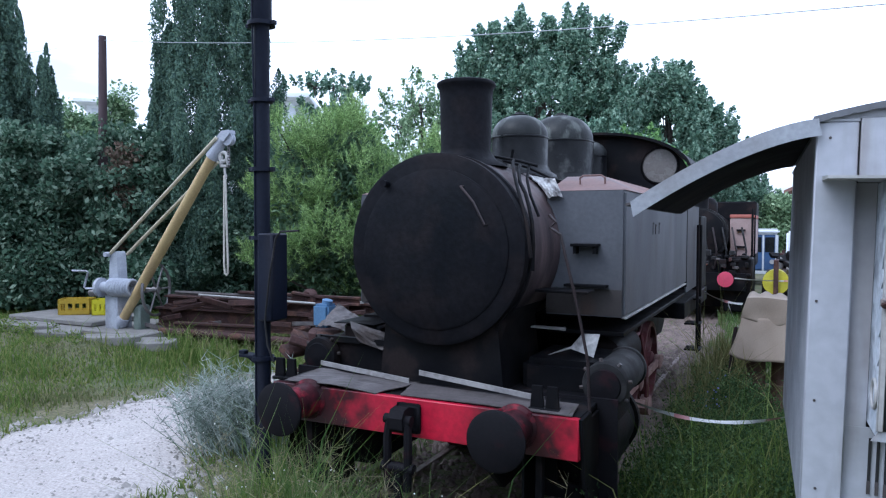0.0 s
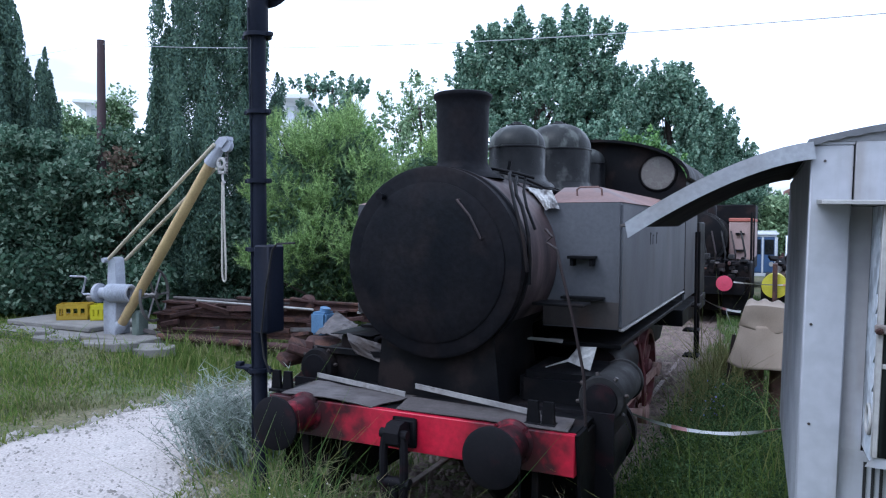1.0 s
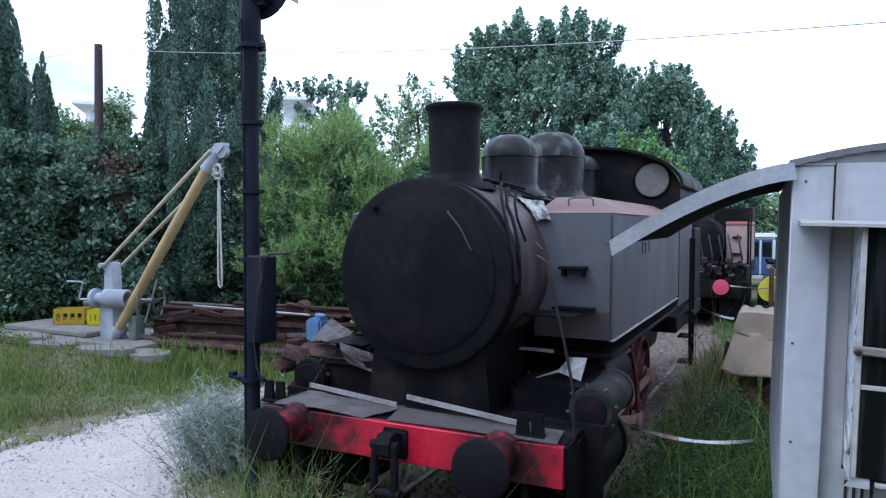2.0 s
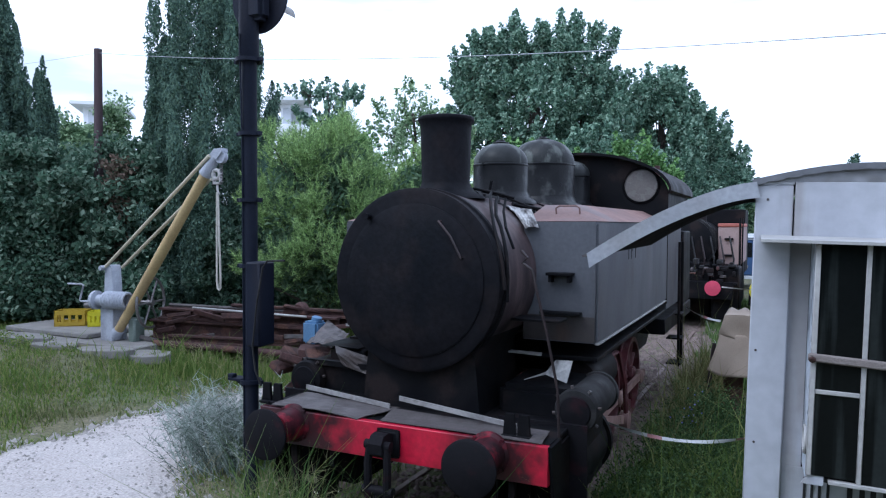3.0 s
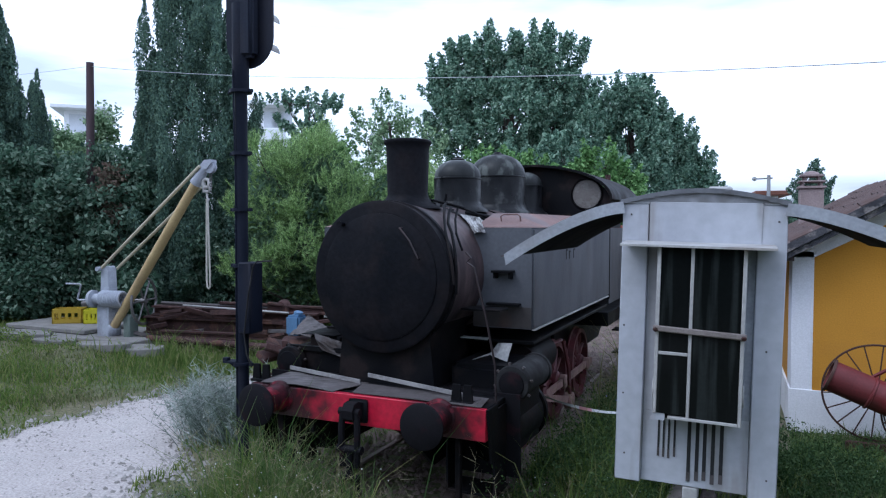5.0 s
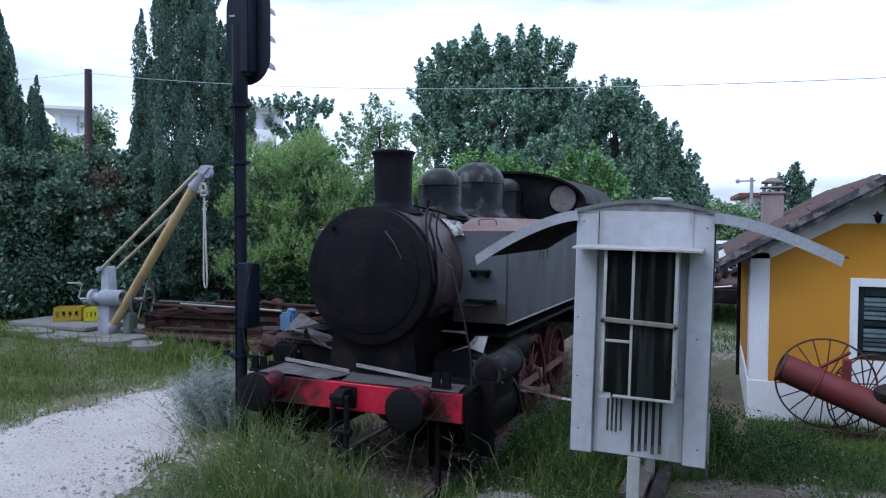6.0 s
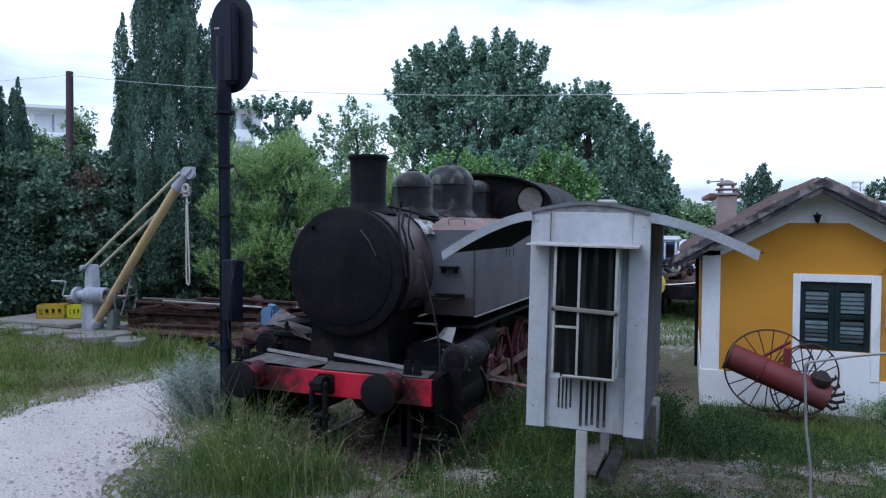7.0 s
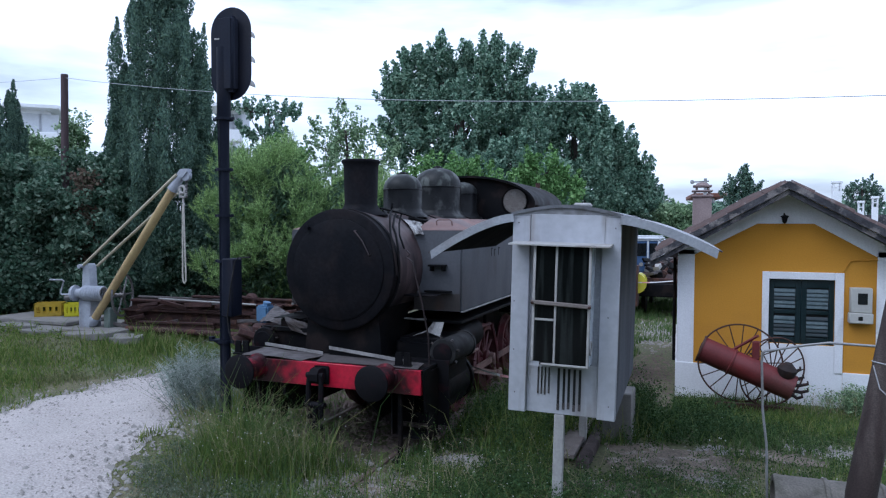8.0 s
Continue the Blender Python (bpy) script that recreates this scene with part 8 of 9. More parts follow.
def pine_bush(x, y, top, low, rx, ry, seed, label, boughs=120, shoots=30, needles=36):
    """A young pine: rounded boughs of needle brushes turned up and outwards, dark hollows between them."""
    rng = np.random.default_rng(seed)
    g = gz(x, y)
    t = thing("pine_tree", (x, y, g), label, "pine tree")
    H = top - low
    u = rng.normal(size=(boughs, 3))
    u /= np.linalg.norm(u, axis=1)[:, None]
    rad = rng.uniform(0.62, 0.92, boughs)
    wob = 1 + 0.12 * np.sin(4 * np.arctan2(u[:, 1], u[:, 0]) + seed) + 0.10 * np.sin(7 * u[:, 2] + seed)
    heart = np.array([x, y, low + H * 0.5]) + u * (rad * wob)[:, None] * np.array([rx, ry, H * 0.5])
    bm = tube(B(), [(x, y, g - 0.2), (x + 0.05, y, g + 1.5), (x, y, top - 0.6)], [0.16, 0.12, 0.03], 10)
    for k in range(0, boughs, 3):
        h = heart[k]
        tube(bm, [(x, y, g + 0.55 * (h[2] - g)), ((x + h[0]) / 2, (y + h[1]) / 2, g + 0.72 * (h[2] - g)), tuple(h)], [0.045, 0.03, 0.012], 6)
    part("trunk", bm, M_BARK, t)
    n = boughs * shoots
    c0 = np.repeat(heart, shoots, 0)
    d0 = rng.normal(size=(n, 3)) + np.repeat(u, shoots, 0) * 0.7 + np.array([0, 0, 0.55])
    d0 /= np.linalg.norm(d0, axis=1)[:, None]
    size = np.repeat(rng.uniform(0.26, 0.46, boughs), shoots)
    c = c0 + d0 * (size * rng.uniform(0.35, 1.0, n))[:, None]
    up = d0 * 0.7 + np.array([0, 0, 0.75])
    up /= np.linalg.norm(up, axis=1)[:, None]
    # long upright leaders over the top
    ln = rng.uniform(0.14, 0.30, n) * (1 + 0.9 * np.clip(np.repeat(u[:, 2], shoots), 0, 1) * (rng.random(n) < 0.35))
    s_ = rng.random((n, needles))
    base = c[:, None] + up[:, None] * (ln[:, None] * s_)[:, :, None]
    d = rng.normal(size=(n, needles, 3)) * 0.6 + up[:, None] * 0.8
    d /= np.linalg.norm(d, axis=2)[:, :, None]
    nl = rng.uniform(0.06, 0.13, (n, needles, 1))
    e = np.cross(d, rng.normal(size=d.shape))
    e /= np.linalg.norm(e, axis=2)[:, :, None] + 1e-9
    v = np.stack([base - e * 0.007, base + e * 0.007, base + d * nl], 2).reshape(-1, 3)
    under(soup("crown", v, np.arange(len(v)).reshape(-1, 3), L_PINE), t)
    # inner needles, coloured darker to stand for the crown's own shade
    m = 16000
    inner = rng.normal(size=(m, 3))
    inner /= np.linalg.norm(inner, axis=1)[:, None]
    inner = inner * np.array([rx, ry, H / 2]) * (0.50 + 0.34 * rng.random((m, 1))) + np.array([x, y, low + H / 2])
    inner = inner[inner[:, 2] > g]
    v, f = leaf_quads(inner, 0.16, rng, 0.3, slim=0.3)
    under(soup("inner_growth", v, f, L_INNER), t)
    return t


# dark hedge of broad-leaved trees behind the crane
broad_tree("mulberry_tree", -14.6, 10.3, 4.95, 0.4, 2.1, 2.0, L_MUL, "dense dark broad-leaved tree forming a hedge", 41, 420, 190, 0.13, 0.42, shell=0.1)
broad_tree("mulberry_tree", -13.2, 11.6, 4.9, 0.4, 1.9, 1.9, L_MUL, "dense dark broad-leaved tree behind the crane", 42, 380, 190, 0.13, 0.40, shell=0.1)
broad_tree("mulberry_tree", -18.2, 8.4, 4.9, 0.4, 2.3, 2.2, L_MUL, "dense dark broad-leaved tree forming a hedge", 43, 260, 160, 0.14, 0.45, shell=0.1)
broad_tree("mulberry_tree", -11.2, 13.0, 3.6, 0.3, 1.9, 1.6, L_MUL, "dark broad-leaved bush below the cypress", 44, 260, 180, 0.12, 0.36, shell=0.1)
broad_tree("mulberry_tree", -9.2, 13.6, 3.2, 0.2, 1.8, 1.4, L_MUL, "dark broad-leaved bush behind the girders", 45, 240, 180, 0.12, 0.36, shell=0.1)
broad_tree("shrub", -12.75, 10.9, 4.7, 0.9, 0.55, 0.5, L_REDDISH, "brownish dry-leaved shrub among dark trees", 46, 70, 120, 0.12, 0.34, trunk=0.05, shell=0.2)
broad_tree("shrub", -17.6, 13.2, 6.0, 3.0, 1.3, 0.8, L_THIN, "pale green creeper over the hedge", 48, 70, 120, 0.12, 0.4, trunk=0.06)
broad_tree("shrub", -19.5, 12.6, 5.9, 3.0, 1.3, 0.8, L_MUL, "dark creeper over the hedge", 49, 70, 140, 0.14, 0.45, trunk=0.06)
broad_tree("shrub", -15.8, 13.2, 6.35, 3.0, 0.75, 0.6, L_THIN, "pale green sapling behind the hedge", 47, 46, 110, 0.12, 0.33, trunk=0.06)
broad_tree("shrub", -17.0, 13.3, 5.7, 3.0, 0.9, 0.6, L_THIN, "pale green sapling behind the hedge", 50, 46, 110, 0.12, 0.33, trunk=0.06)
cypress(-12.1, 12.75, 10.3, 1.78, "broad tall dark cypress", 51, 260000, 0.085, 0.6)
cypress(-11.0, 13.2, 6.6, 0.6, "slimmer dark cypress beside the tall one", 52, 45000, 0.085)
cypress(-13.3, 12.6, 6.75, 0.55, "dark cypress with a ragged top", 55, 40000, 0.085)
cypress(-16.2, 10.45, 8.5, 0.85, "tall dark cypress behind the hedge", 53, 100000, 0.09)
cypress(-15.2, 10.8, 6.72, 0.40, "small pointed dark cypress", 54, 36000, 0.085)
broad_tree("mulberry_bush", -14.4, 9.7, 2.3, 0.3, 1.4, 0.9, L_MUL, "low dark broad-leaved bush at the hedge foot", 56, 90, 170, 0.15, 0.45, trunk=0.08, category="bush")
broad_tree("mulberry_bush", -12.3, 10.7, 2.2, 0.3, 1.3, 0.8, L_MUL, "low dark broad-leaved bush behind the crates", 57, 80, 170, 0.15, 0.45, trunk=0.08, category="bush")
# pine and mixed trees behind the engine
pine_bush(-8.15, 12.3, 5.15, 0.5, 1.62, 1.6, 61, "bright green bushy young pine")
pine_bush(-6.2, 13.3, 4.5, 0.4, 1.4, 1.4, 62, "bright green young pine beside a larger one", 100)
spray_tree("ailanthus_tree", -13.3, 19.6, [(-0.7, 7.2, 0.8, 0.3), (0.4, 7.1, 0.9, 0.35), (-0.1, 6.4, 1.1, 0.4), (0.0, 5.4, 1.3, 0.5)], L_POP, "open-crowned tree with layered foliage", 63, 9, 40, 0.15, 0.11, 0.45)
spray_tree("willow_tree", -9.5, 18.6, [(-0.9, 5.7, 0.9, 0.9), (0.1, 6.1, 0.8, 0.9), (0.9, 5.3, 0.9, 0.9), (0.0, 4.2, 1.6, 1.2), (0.2, 2.6, 1.6, 1.2)], L_THIN, "airy grey-green tree with thin sprays", 64, 10, 42, 0.12, 0.1, 0.6)
broad_tree("bush", -11.2, 17.4, 5.9, 0.8, 1.9, 1.5, L_LIGHT, "green bush behind the pine", 65, 130, 190, 0.13, 0.5, trunk=0.1)
spray_tree("bush", -7.6, 24.5, [(-1.0, 4.6, 1.2, 1.2), (0.3, 4.2, 1.3, 1.2), (1.6, 3.8, 1.3, 1.2), (0.2, 2.6, 2.4, 1.6)], L_LIGHT, "light yellow-green bush behind the engine", 66, 9, 80, 0.16, 0.12, 0.8, "bush")
spray_tree("bush", -4.5, 27.5, [(-0.3, 5.2, 0.9, 0.9), (0.5, 4.4, 0.9, 0.9), (0.0, 3.0, 1.6, 1.6)], L_LIGHT, "light green bush behind the engine cab", 67, 9, 80, 0.17, 0.12, 0.8, "bush")
spray_tree("bush", -7.4, 30.5, [(-1.4, 5.0, 1.6, 1.6), (0.6, 5.4, 1.6, 1.6), (2.2, 4.4, 1.5, 1.6), (0.2, 3.0, 2.6, 2.0)], L_POP, "dark green bush under the tall tree", 68, 8, 80, 0.2, 0.12, 0.9, "bush")
spray_tree("poplar_tree", -11.2, 35.5, [(-3.9, 10.3, 1.15, 1.6), (-2.8, 11.0, 1.6, 2.1), (-1.2, 11.6, 1.5, 2.0), (0.7, 11.3, 1.6, 2.1), (2.6, 11.0, 1.5, 2.0), (3.5, 9.4, 1.05, 1.7), (-3.2, 8.3, 1.7, 1.9),
            (0.0, 8.6, 3.0, 2.6), (3.0, 7.8, 2.0, 2.4), (0.6, 5.4, 3.2, 2.3)], L_POP, "large many-lobed dark green tree", 71, 7.5, 100, 0.21, 0.35)
spray_tree("poplar_tree", -5.3, 39.5, [(-1.2, 9.3, 1.1, 1.5), (0.2, 9.7, 1.0, 1.6), (-0.4, 7.4, 2.0, 2.2), (0.4, 4.8, 2.1, 2.4)], L_POP, "dark green tree in a row", 72, 7.5, 100, 0.22, 0.3)
spray_tree("poplar_tree", -4.2, 42.5, [(-0.3, 9.0, 0.9, 1.3), (0.4, 7.6, 1.4, 1.8), (0.3, 5.0, 1.9, 2.3)], L_POP, "dark green tree in a row", 73, 7.5, 100, 0.23, 0.3)
spray_tree("poplar_tree", -2.6, 45.0, [(-1.5, 8.2, 0.8, 1.2), (-0.7, 7.5, 0.9, 1.1), (0.2, 6.3, 0.9, 1.1), (0.0, 5.2, 1.6, 1.7), (0.5, 3.5, 2.0, 1.9)], L_POP, "dark green tree at the end of a row", 74, 7.5, 100, 0.23, 0.3)
broad_tree("bush", 0.4, 44.0, 4.9, 0.3, 2.2, 2.0, L_THIN, "pale green bush at the yard's end", 76, 120, 170, 0.24, 0.8, trunk=0.15)
broad_tree("bush", 2.6, 50.0, 4.6, 0.3, 2.0, 2.0, L_POP, "green bush beyond the hut", 77, 100, 170, 0.24, 0.8, trunk=0.15)
spray_tree("conifer_tree", 4.2, 47.5, [(-0.75, 5.2, 0.45, 0.9), (0.05, 5.6, 0.5, 1.1), (0.5, 5.0, 0.5, 1.0), (0.0, 3.6, 1.1, 1.4)], L_CYP, "dark conifer beyond the hut roof", 78, 12, 90, 0.16, 0.15, 0.8)
spray_tree("conifer_tree", 12.1, 54.0, [(-0.6, 5.0, 0.6, 0.9), (0.3, 5.6, 0.6, 0.9), (0.8, 4.8, 0.6, 0.9), (0.0, 3.6, 1.3, 1.2)], L_CYP, "dark open-crowned conifer beyond the hut", 79, 9, 50, 0.17, 0.15, 0.7)


def woods_and_sky_block():
    rng = np.random.default_rng(90)
    n = 60000
    a = rng.uniform(-np.pi, np.pi, n)
    # nearer, higher band behind the camera: unseen, added to cut the sky light
    behind = np.cos(a) < 0.1
    d = np.where(behind, rng.uniform(16, 24, n), rng.uniform(70, 110, n))
    h = (3.5 + 1.8 * np.sin(a * 13) + 1.2 * np.sin(a * 31 + 1) + 3.5 * behind) * rng.random(n) ** 0.7
    c = np.stack([d * np.sin(a), d * np.cos(a), 0.3 + h], -1)
    v, f = leaf_quads(c, 0.9, rng, 0.1)
    tagged(soup("woods_and_sky_block", v, f, L_POP), "trees round the yard, with an unseen band added behind to block sky light", "woods", kind="stuff")


woods_and_sky_block()


# ---- grass, weeds and flowers ----
def blades(name, x, y, h, material, label, category, seed, width=0.006, bend=0.35):
    rng = np.random.default_rng(seed)
    n = len(x)
    a, b = rng.uniform(0, 2 * np.pi, n), rng.uniform(0, 2 * np.pi, n)
    base = np.stack([x, y, ground_z(x, y) - 0.01], -1)
    side = np.stack([np.cos(a), np.sin(a), 0 * a], -1)
    w = (width * rng.uniform(0.6, 1.4, n))[:, None]
    tip_dir = np.stack([np.cos(b), np.sin(b), 0 * b], -1) * (bend * rng.uniform(0.1, 1.3, n))[:, None]
    H = h[:, None]
    mid = base + np.array([0, 0, 1]) * H * 0.6 + tip_dir * H * 0.3
    tip = base + np.array([0, 0, 1]) * H + tip_dir * H
    v = np.stack([base - side * w, base + side * w, mid + side * w * 0.7, mid - side * w * 0.7, tip], 1).reshape(-1, 3)
    o = (np.arange(n) * 5)[:, None]
    tri = np.concatenate([o + np.array([[0, 1, 2]]), o + np.array([[0, 2, 3]]), o + np.array([[3, 2, 4]])], 0)
    return tagged(soup(name, v, tri, material), label, category, kind="stuff")


def free_ground(x, y):
    """Where plants can grow: off the road, track bed, hut, kiosk base and slab."""
    ok = ~on_road(x, y, -0.12)
    ok &= ~((abs(x - TX) < 0.95) & (y > 4.6) & (y < 13.2)) & ~((x > TX) & (x < -0.95 - 0.12 * np.sin(2.2 * y)) & (y > 5.6) & (y < 18))
    ok &= ~((x > 1.58) & (x < 4.8) & (y > 9.58) & (y < 14.4))
    ok &= ~((x > -13.2) & (x < -8.8) & (y > 7.95 + 0.12 * np.sin(4 * x)) & (y < 9.9))
    ok &= ~((x > 0.45) & (x < 1.25) & (y > 4.9) & (y < 6.15))
    ok &= ~((x > 0.62 + 0.12 * np.sin(3 * y)) & (x < 1.6) & (y > 7.6) & (y < 15))
    ok &= ~((((x + 0.58) / 0.36) ** 2 + ((y - 4.9) / 0.27) ** 2) < 1)
    for cx, cy, ax_, ay_ in SOIL:
        worn = ((x - cx) / ax_) ** 2 + ((y - cy) / ay_) ** 2 + 0.25 * np.sin(9 * x + 3 * y) * np.sin(8 * y)
        ok &= ~((worn < 0.85) & (np.sin(41 * x + 17 * y) * np.sin(37 * y - 13 * x) < 0.62 - 0.5 * worn))
    ok &= ~(((x + 3.88) ** 2 + (y - 5.0) ** 2) < 0.04)
    return ok


def field(n, x0, x1, y0, y1, seed, thin=0.0):
    rng = np.random.default_rng(seed)
    x, y = rng.uniform(x0, x1, n), rng.uniform(y0, y1, n)
    k = free_ground(x, y)
    tuft = np.sin(2.1 * x + 1.3 * np.sin(1.7 * y)) * np.sin(2.6 * y + 1.1 * np.sin(1.2 * x)) + 0.35 * np.sin(7.7 * x) * np.sin(8.3 * y)
    k &= rng.uniform(-1, 1, n) * 0.8 < tuft + 0.55 - thin
    return x[k], y[k], tuft[k], rng


def fade(x, y, x0, x1, y0, y1, soft):
    """Share of plants kept: one inside the stretch, falling off softly outside it."""
    dx = np.maximum(np.maximum(x0 - x, x - x1), 0)
    dy = np.maximum(np.maximum(y0 - y, y - y1), 0)
    return np.exp(-(np.hypot(dx, dy) / soft) ** 2)


# bare patches keep thinner grass
x, y, q, r_ = field(300000, -7.5, 11, -3.5, 12.5, 101)
kk = r_.random(len(x)) < fade(x, y, -4.6, 5.5, 2.2, 9.2, 2.2)
x, y, q = x[kk], y[kk], q[kk]
def spot(cx, cy, sx, sy):
    return np.exp(-(((x - cx) / sx) ** 2 + ((y - cy) / sy) ** 2))


bare = 0.85 * spot(1.75, 6.1, 0.33, 0.6) + 1.2 * spot(2.17, 5.3, 0.22, 0.18) + spot(2.17, 6.33, 0.2, 0.15) + 1.1 * spot(3.75, 6.82, 0.55, 0.22) + 0.8 * spot(-0.6, 4.95, 0.4, 0.3)
bare = bare + 0.9 * spot(-1.35, 4.0, 0.6, 0.6) + 0.7 * spot(1.2, 4.6, 0.5, 0.3) + 0.8 * spot(1.75, 5.5, 0.7, 0.35) + 0.9 * spot(-1.9, 4.35, 1.1, 0.4) + 0.5 * spot(1.5, 5.0, 0.4, 0.7) + 0.25 * (x > 0.3)
kk = r_.random(len(x)) > bare * 0.97
x, y, q = x[kk], y[kk], q[kk]
# three growths by patch: fresh green, dark lush, and dry pale
tone = 0.25 + np.sin(1.1 * x + 0.7 * y + 0.8 * np.sin(1.9 * y)) + 0.6 * np.sin(2.7 * x - 1.9 * y) + r_.normal(0, 0.35, len(x)) + 1.1 * np.exp(-(((x - 0.1) / 1.1) ** 2 + ((y - 3.7) / 1.2) ** 2)) - 0.2 * (x > 1.4) * (y < 7)
hgt = (0.09 + 0.10 * np.clip(q, 0, 1)) * r_.lognormal(0, 0.38, len(x)) * np.where(y < 7.5, np.clip((x - road_edges(y)[1]) / 0.8, 0.3, 1), 1)
for name_, pick, mat_, lab_, sd in (("grass", tone > 0.55, L_LUSH, "dark lush grass in patches across the yard", 102), ("grass", (tone <= 0.55) & (tone > -0.85), L_GRASS, "rough mixed grass growing across the yard", 107), ("grass", tone <= -0.85, L_DRY, "pale drying grass in patches across the yard", 108)):
    blades(name_, x[pick], y[pick], hgt[pick] * 0.72, mat_, lab_, "grass", sd, 0.0055, 0.85)
x, y, q, r_ = field(400000, -24, -4.2, -3, 15, 103, -0.25)
kk = r_.random(len(x)) < fade(x, y, -17, -4.2, 3.5, 12, 2.5)
x, y, q = x[kk], y[kk], q[kk]
strip = np.exp(-(((x - road_edges(y)[0] + 0.25) / 0.4) ** 2)) + np.exp(-(((x + 12.3) / 1.6) ** 2 + ((y - 7.6) / 0.8) ** 2)) * 0.8
kk = r_.random(len(x)) > strip * 0.95
x, y, q = x[kk], y[kk], q[kk]
tone = np.sin(0.9 * x + 1.4 * y) + 0.7 * np.sin(2.1 * x - 1.3 * y) + r_.normal(0, 0.3, len(x))
hgt = (0.07 + 0.075 * np.clip(q, 0, 1)) * r_.lognormal(0, 0.38, len(x))
for pick, mat_, lab_, sd in ((tone > 1.25, L_DRY, "pale drying grass on the verge", 109), (tone <= 1.25, L_GRASS, "rough grass verge beyond the gravel road", 104)):
    blades("grass", x[pick], y[pick], hgt[pick] * 0.85, mat_, lab_, "grass", sd, 0.008, 0.8)
x, y, q, r_ = field(36000, -1.2, 1.6, 6, 26, 105)
kk = (y < 14) | (x < 0.2) | (r_.random(len(x)) < 0.4)
x, y, q = x[kk], y[kk], q[kk]
blades("grass", x, y, (0.10 + 0.08 * np.clip(q, 0, 1)) * r_.lognormal(0, 0.35, len(x)), L_LUSH, "grass beside the track", "grass", 106, 0.009)


def weeds(name, spots, material, label, seed, height=0.5, per=70, leaf=0.05, spread=0.14):
    """Leafy stems: each plant a sheaf of upright leaves round its stalks."""
    rng = np.random.default_rng(seed)
    spots = np.asarray(spots)
    n = len(spots)
    hs = height * rng.uniform(0.5, 1.3, n)
    s = rng.random((n, per)) ** 0.8
    a = rng.uniform(0, 2 * np.pi, (n, per))
    rad = spread * (0.35 + 0.8 * s) * np.sqrt(rng.random((n, per)))
    px = spots[:, 0:1] + rad * np.cos(a)
    py = spots[:, 1:2] + rad * np.sin(a)
    pz = ground_z(spots[:, 0], spots[:, 1])[:, None] + hs[:, None] * s
    v, f = leaf_quads(np.stack([px, py, pz], -1).reshape(-1, 3), leaf, rng, 0.9, slim=0.45)
    return tagged(soup(name, v, f, material), label, "weeds", kind="stuff")


def scatter(n, cx, cy, sx, sy, seed):
    rng = np.random.default_rng(seed)
    x, y = rng.normal(cx, sx, n), rng.normal(cy, sy, n)
    k = free_ground(x, y) & ((x > road_edges(y)[1] + 0.3) | (x < road_edges(y)[0]) | (y > 8))
    return np.stack([x[k], y[k]], -1)


weeds("weeds", scatter(520, -0.1, 7.0, 0.5, 1.0, 111), L_WEED, "dark leafy weeds between engine and kiosk", 112, 0.42, 80, 0.036, 0.12)
weeds("weeds", scatter(130, -0.25, 9.3, 0.25, 0.4, 117), L_WEED, "dark leafy weeds before the stand", 118, 0.5, 80, 0.036, 0.12)
weeds("weeds", scatter(150, 1.12, 8.5, 0.13, 0.5, 221), L_WEED, "tall dark weeds in the gap beside the hut", 222, 0.8, 70, 0.036, 0.10)
weeds("weeds", scatter(170, 1.22, 7.1, 0.16, 0.3, 223), L_WEED, "dark leafy weeds behind the kiosk", 224, 0.5, 70, 0.036, 0.10)
weeds("weeds", scatter(260, 1.6, 7.6, 0.45, 0.7, 113), L_WEED, "dark leafy weeds beside the kiosk", 114, 0.22, 60, 0.04, 0.12)
weeds("weeds", scatter(420, -0.5, 3.6, 1.0, 0.8, 115), L_WEED, "dark leafy weeds in the foreground", 116, 0.2, 50, 0.028, 0.1)
weeds("weeds", scatter(200, 0.9, 4.0, 0.6, 0.6, 119), L_WEED, "dark weeds round the kiosk leg", 120, 0.34, 60, 0.03, 0.1)
weeds("weeds", scatter(160, 4.3, 9.35, 0.35, 0.12, 123), L_THIN, "pale weeds at the hut's foot", 124, 0.34, 40, 0.04, 0.07)
weeds("weeds", scatter(1500, -1.2, 3.2, 1.7, 1.2, 191), L_GRASS, "low clover-like growth among the grass", 192, 0.10, 34, 0.026, 0.13)
weeds("weeds", scatter(1300, 1.9, 4.9, 1.3, 1.5, 193), L_CLOVER, "low clover-like growth before the hut", 194, 0.09, 34, 0.028, 0.14)
weeds("weeds", scatter(800, -3.0, 3.5, 0.6, 0.6, 195), L_GREYWEED, "pale feathery weeds beside the gravel", 196, 0.16, 40, 0.024, 0.10)
weeds("weeds", scatter(600, 2.8, 7.8, 1.2, 0.7, 197), L_CLOVER, "dense low weeds along the hut", 198, 0.09, 40, 0.03, 0.13)
weeds("weeds", scatter(130, -12.6, 7.4, 0.9, 0.5, 129), L_GRASS, "rough green weeds before the slab", 130, 0.26, 60, 0.045, 0.15)


def tall_grass(n, cx, cy, sx, sy, h, material, label, seed, width=0.005):
    p = scatter(n, cx, cy, sx, sy, seed)
    p = p[(p[:, 0] - road_edges(p[:, 1])[1] > 0.75) | (p[:, 0] < road_edges(p[:, 1])[0]) | (p[:, 1] > 8)]
    r = np.random.default_rng(seed + 1)
    clump = 0.82 + 0.34 * np.sin(6.3 * p[:, 0] + seed) * np.sin(5.1 * p[:, 1] + 0.7 * seed)
    return blades("tall_grass", p[:, 0], p[:, 1], h * clump * r.lognormal(0, 0.45, len(p)), material, label, "grass", seed + 2, width, 0.75)


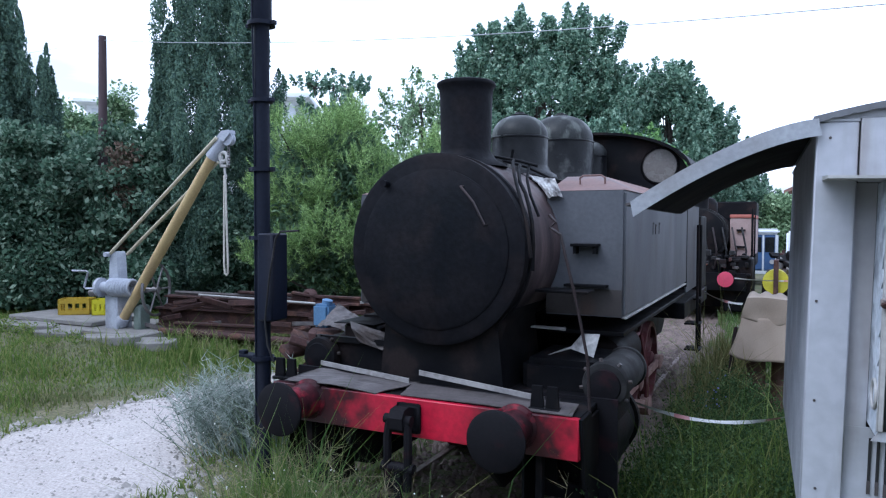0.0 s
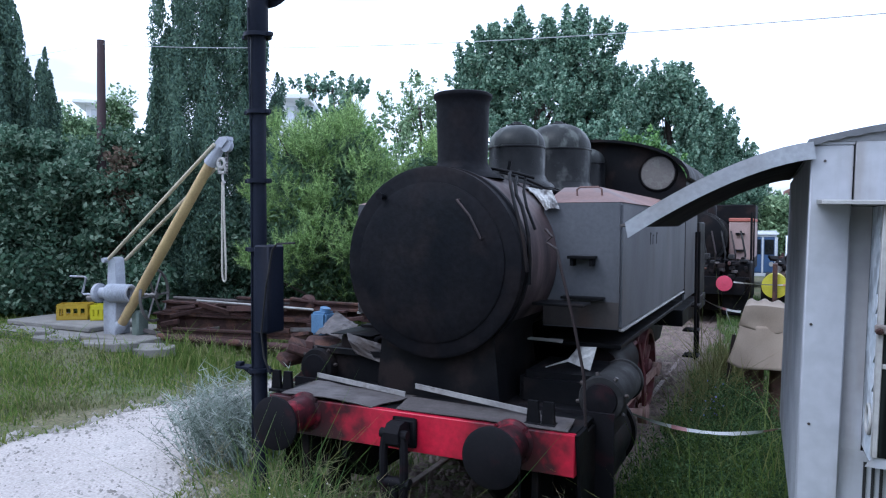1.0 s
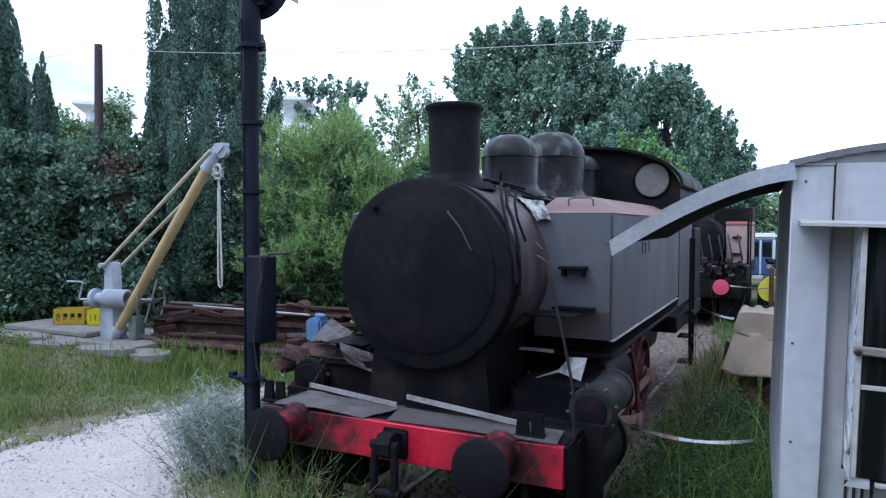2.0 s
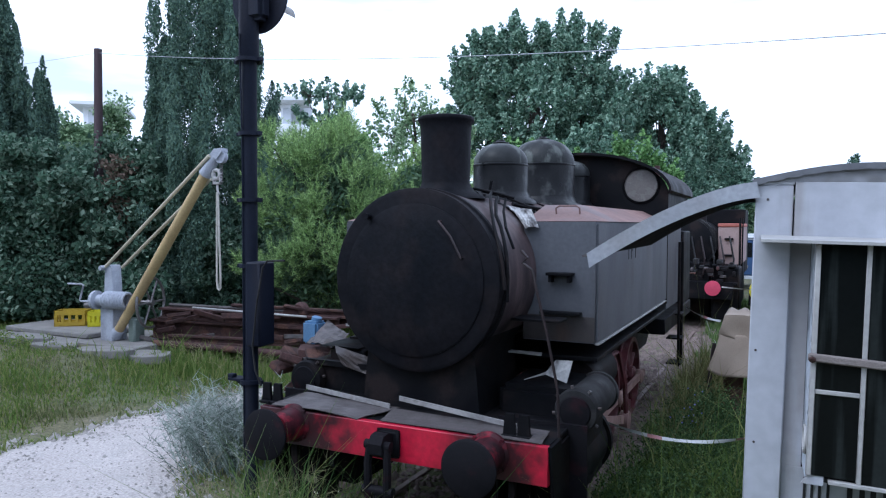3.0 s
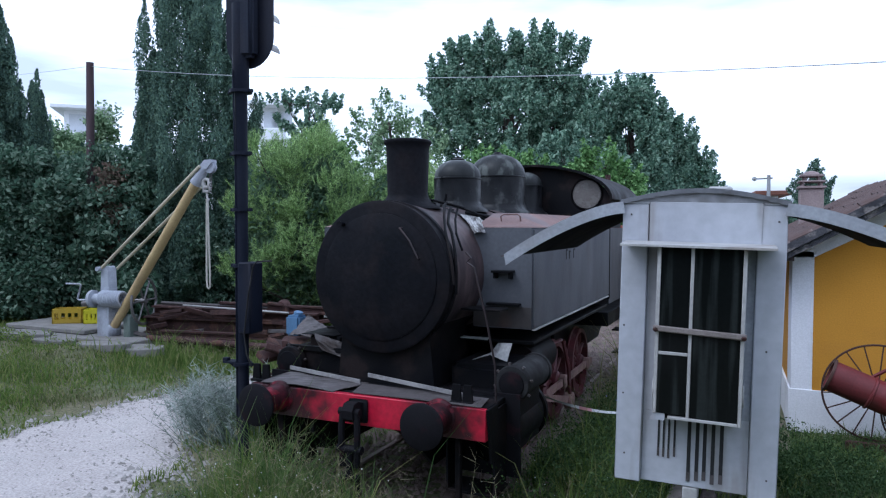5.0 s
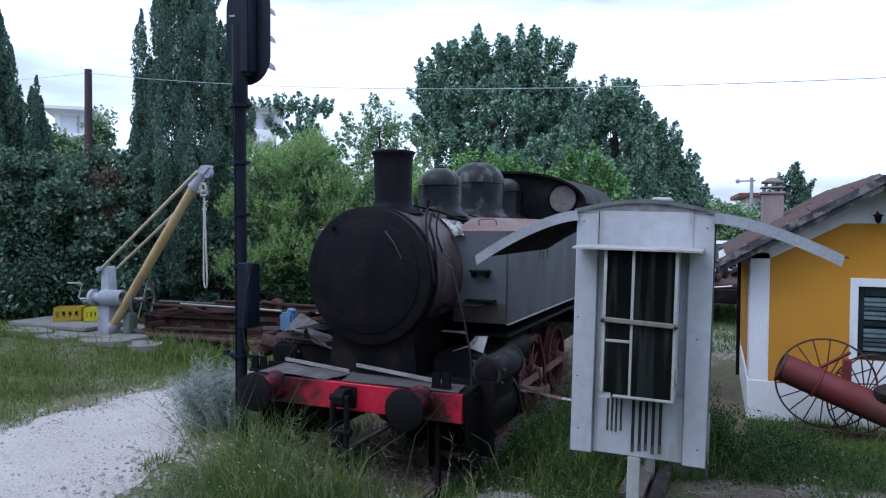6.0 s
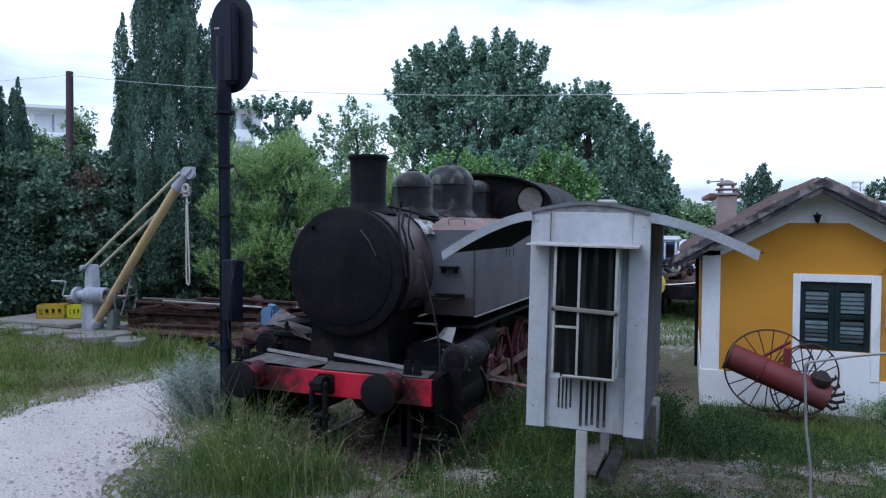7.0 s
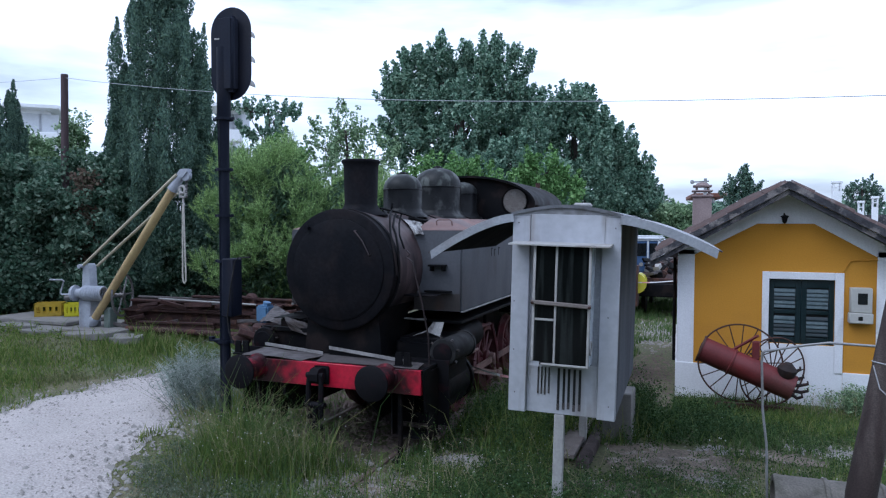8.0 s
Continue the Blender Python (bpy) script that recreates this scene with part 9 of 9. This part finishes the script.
tall_grass(4200, -2.85, 4.25, 0.5, 0.28, 0.40, L_LUSH, "tall green grass before the buffer beam", 151)
tall_grass(6000, -2.95, 4.1, 0.55, 0.36, 0.34, L_GRASS, "fresh grass before the buffer beam", 178)
tall_grass(2600, -0.6, 4.0, 0.9, 0.7, 0.15, L_LUSH, "tall grass in the foreground", 154)
tall_grass(4000, 2.7, 8.3, 1.1, 0.45, 0.11, L_GRASS, "tall grass along the hut wall", 157)
tall_grass(5000, -8.4, 8.5, 1.6, 0.3, 0.22, L_GRASS, "tall grass before the girders", 160, 0.008)
tall_grass(5000, 0.1, 6.6, 0.6, 0.8, 0.34, L_GRASS, "tall grass between engine and kiosk", 163)
tall_grass(2600, -0.52, 10.6, 0.17, 1.1, 0.5, L_YELGR, "tall yellow-green grass beside the stand", 169, 0.006)


def stalks(spots, seed, height, material, label, category="weeds", lean=0.35, thick=0.0045, twigs=5, drift=(0.0, 0.0)):
    """Thin branching stems."""
    rng = np.random.default_rng(seed)
    P_, F_ = [], []
    def stick(a, b, w):
        o = len(P_)
        d = b - a
        s = np.cross(d, rng.normal(size=3))
        s = s / (np.linalg.norm(s) + 1e-9) * w
        s2 = np.cross(d / (np.linalg.norm(d) + 1e-9), s)
        P_.extend([a + s, a - 0.5 * s + 0.87 * s2, a - 0.5 * s - 0.87 * s2, b])
        F_.extend([(o, o + 1, o + 3), (o + 1, o + 2, o + 3), (o + 2, o, o + 3)])
    ends = []
    for x, y in spots:
        p = np.array([x, y, gz(x, y) - 0.02])
        h = height * rng.uniform(0.6, 1.25)
        d = np.array([rng.normal(drift[0], lean), rng.normal(drift[1], lean), 1.0])
        q = p + d / np.linalg.norm(d) * h
        stick(p, q, thick)
        ends.append(q)
        for k in range(twigs):
            u = rng.uniform(0.35, 0.95)
            m = p + (q - p) * u
            e = m + np.array([rng.normal(0, 0.16), rng.normal(0, 0.16), rng.uniform(0.05, 0.2)]) * h * 0.8
            stick(m, e, thick * 0.7)
            ends.append(e)
    tagged(soup("weeds", np.array(P_), np.array(F_), material), label, category, kind="stuff")
    return np.array(ends)


tall_grass(5200, -3.35, 3.3, 0.5, 0.6, 0.13, L_DRY, "short pale grass along the gravel", 210)
tall_grass(1100, -1.6, 4.0, 0.6, 0.25, 0.22, L_GRASS, "sparse tall grass under the buffers", 172)
stalks(scatter(140, -8.0, 8.75, 1.3, 0.2, 175), 176, 0.42, L_STRAW, "dry seed stalks before the girders")
stalks(scatter(230, -2.6, 4.15, 0.75, 0.25, 131), 132, 0.78, L_STRAW, "dry branching stalks before the buffer beam", thick=0.003)
stalks(scatter(60, -0.4, 4.4, 0.9, 0.5, 133), 134, 0.5, L_STRAW, "dry branching stalks in the grass")
stalks(scatter(90, 4.2, 9.3, 0.4, 0.15, 135), 136, 0.4, L_STRAW, "thin pale stalks at the hut's foot")
# broom-like grey bush beside the gravel
br = np.random.default_rng(137).normal((-4.58, 5.45), (0.16, 0.2), (230, 2))
stalks(br, 138, 0.78, L_BROOM, "twiggy grey-green broom bush beside the gravel", lean=0.42, thick=0.0055, twigs=13, drift=(-0.3, 0.05))
# second set of twigs, with the bush's inner shade in their colour
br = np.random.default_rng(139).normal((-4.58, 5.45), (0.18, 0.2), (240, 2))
stalks(br, 140, 0.66, L_BROOMDK, "inner twigs of the broom bush, darkened as if shaded", lean=0.42, thick=0.006, twigs=8, drift=(-0.3, 0.05))


def dots(spots, z, size, material, label, seed):
    rng = np.random.default_rng(seed)
    n = len(spots)
    c = np.stack([spots[:, 0], spots[:, 1], ground_z(spots[:, 0], spots[:, 1]) + z * rng.uniform(0.5, 1.2, n)], -1)
    c = np.repeat(c, 3, 0)
    v, f = leaf_quads(c, size, rng, 0, slim=0.9)
    tagged(soup("wild_flowers", v, f, material), label, "flowers", kind="stuff")


dots(scatter(420, 0.0, 4.1, 1.4, 1.0, 141), 0.30, 0.011, L_WHITEFL, "tiny white wild flowers in the grass", 142)
dots(scatter(110, -2.9, 4.0, 0.6, 0.35, 143), 0.62, 0.014, L_WHITEFL, "tiny white wild flowers before the engine", 144)
dots(scatter(45, 2.6, 5.2, 0.9, 0.8, 147), 0.12, 0.018, L_WHITEFL, "tiny white wild flowers near the pipe", 148)
dots(scatter(22, -0.42, 8.9, 0.10, 0.3, 145), 0.5, 0.026, L_BLUEFL, "violet-blue wild flowers near the track", 146)
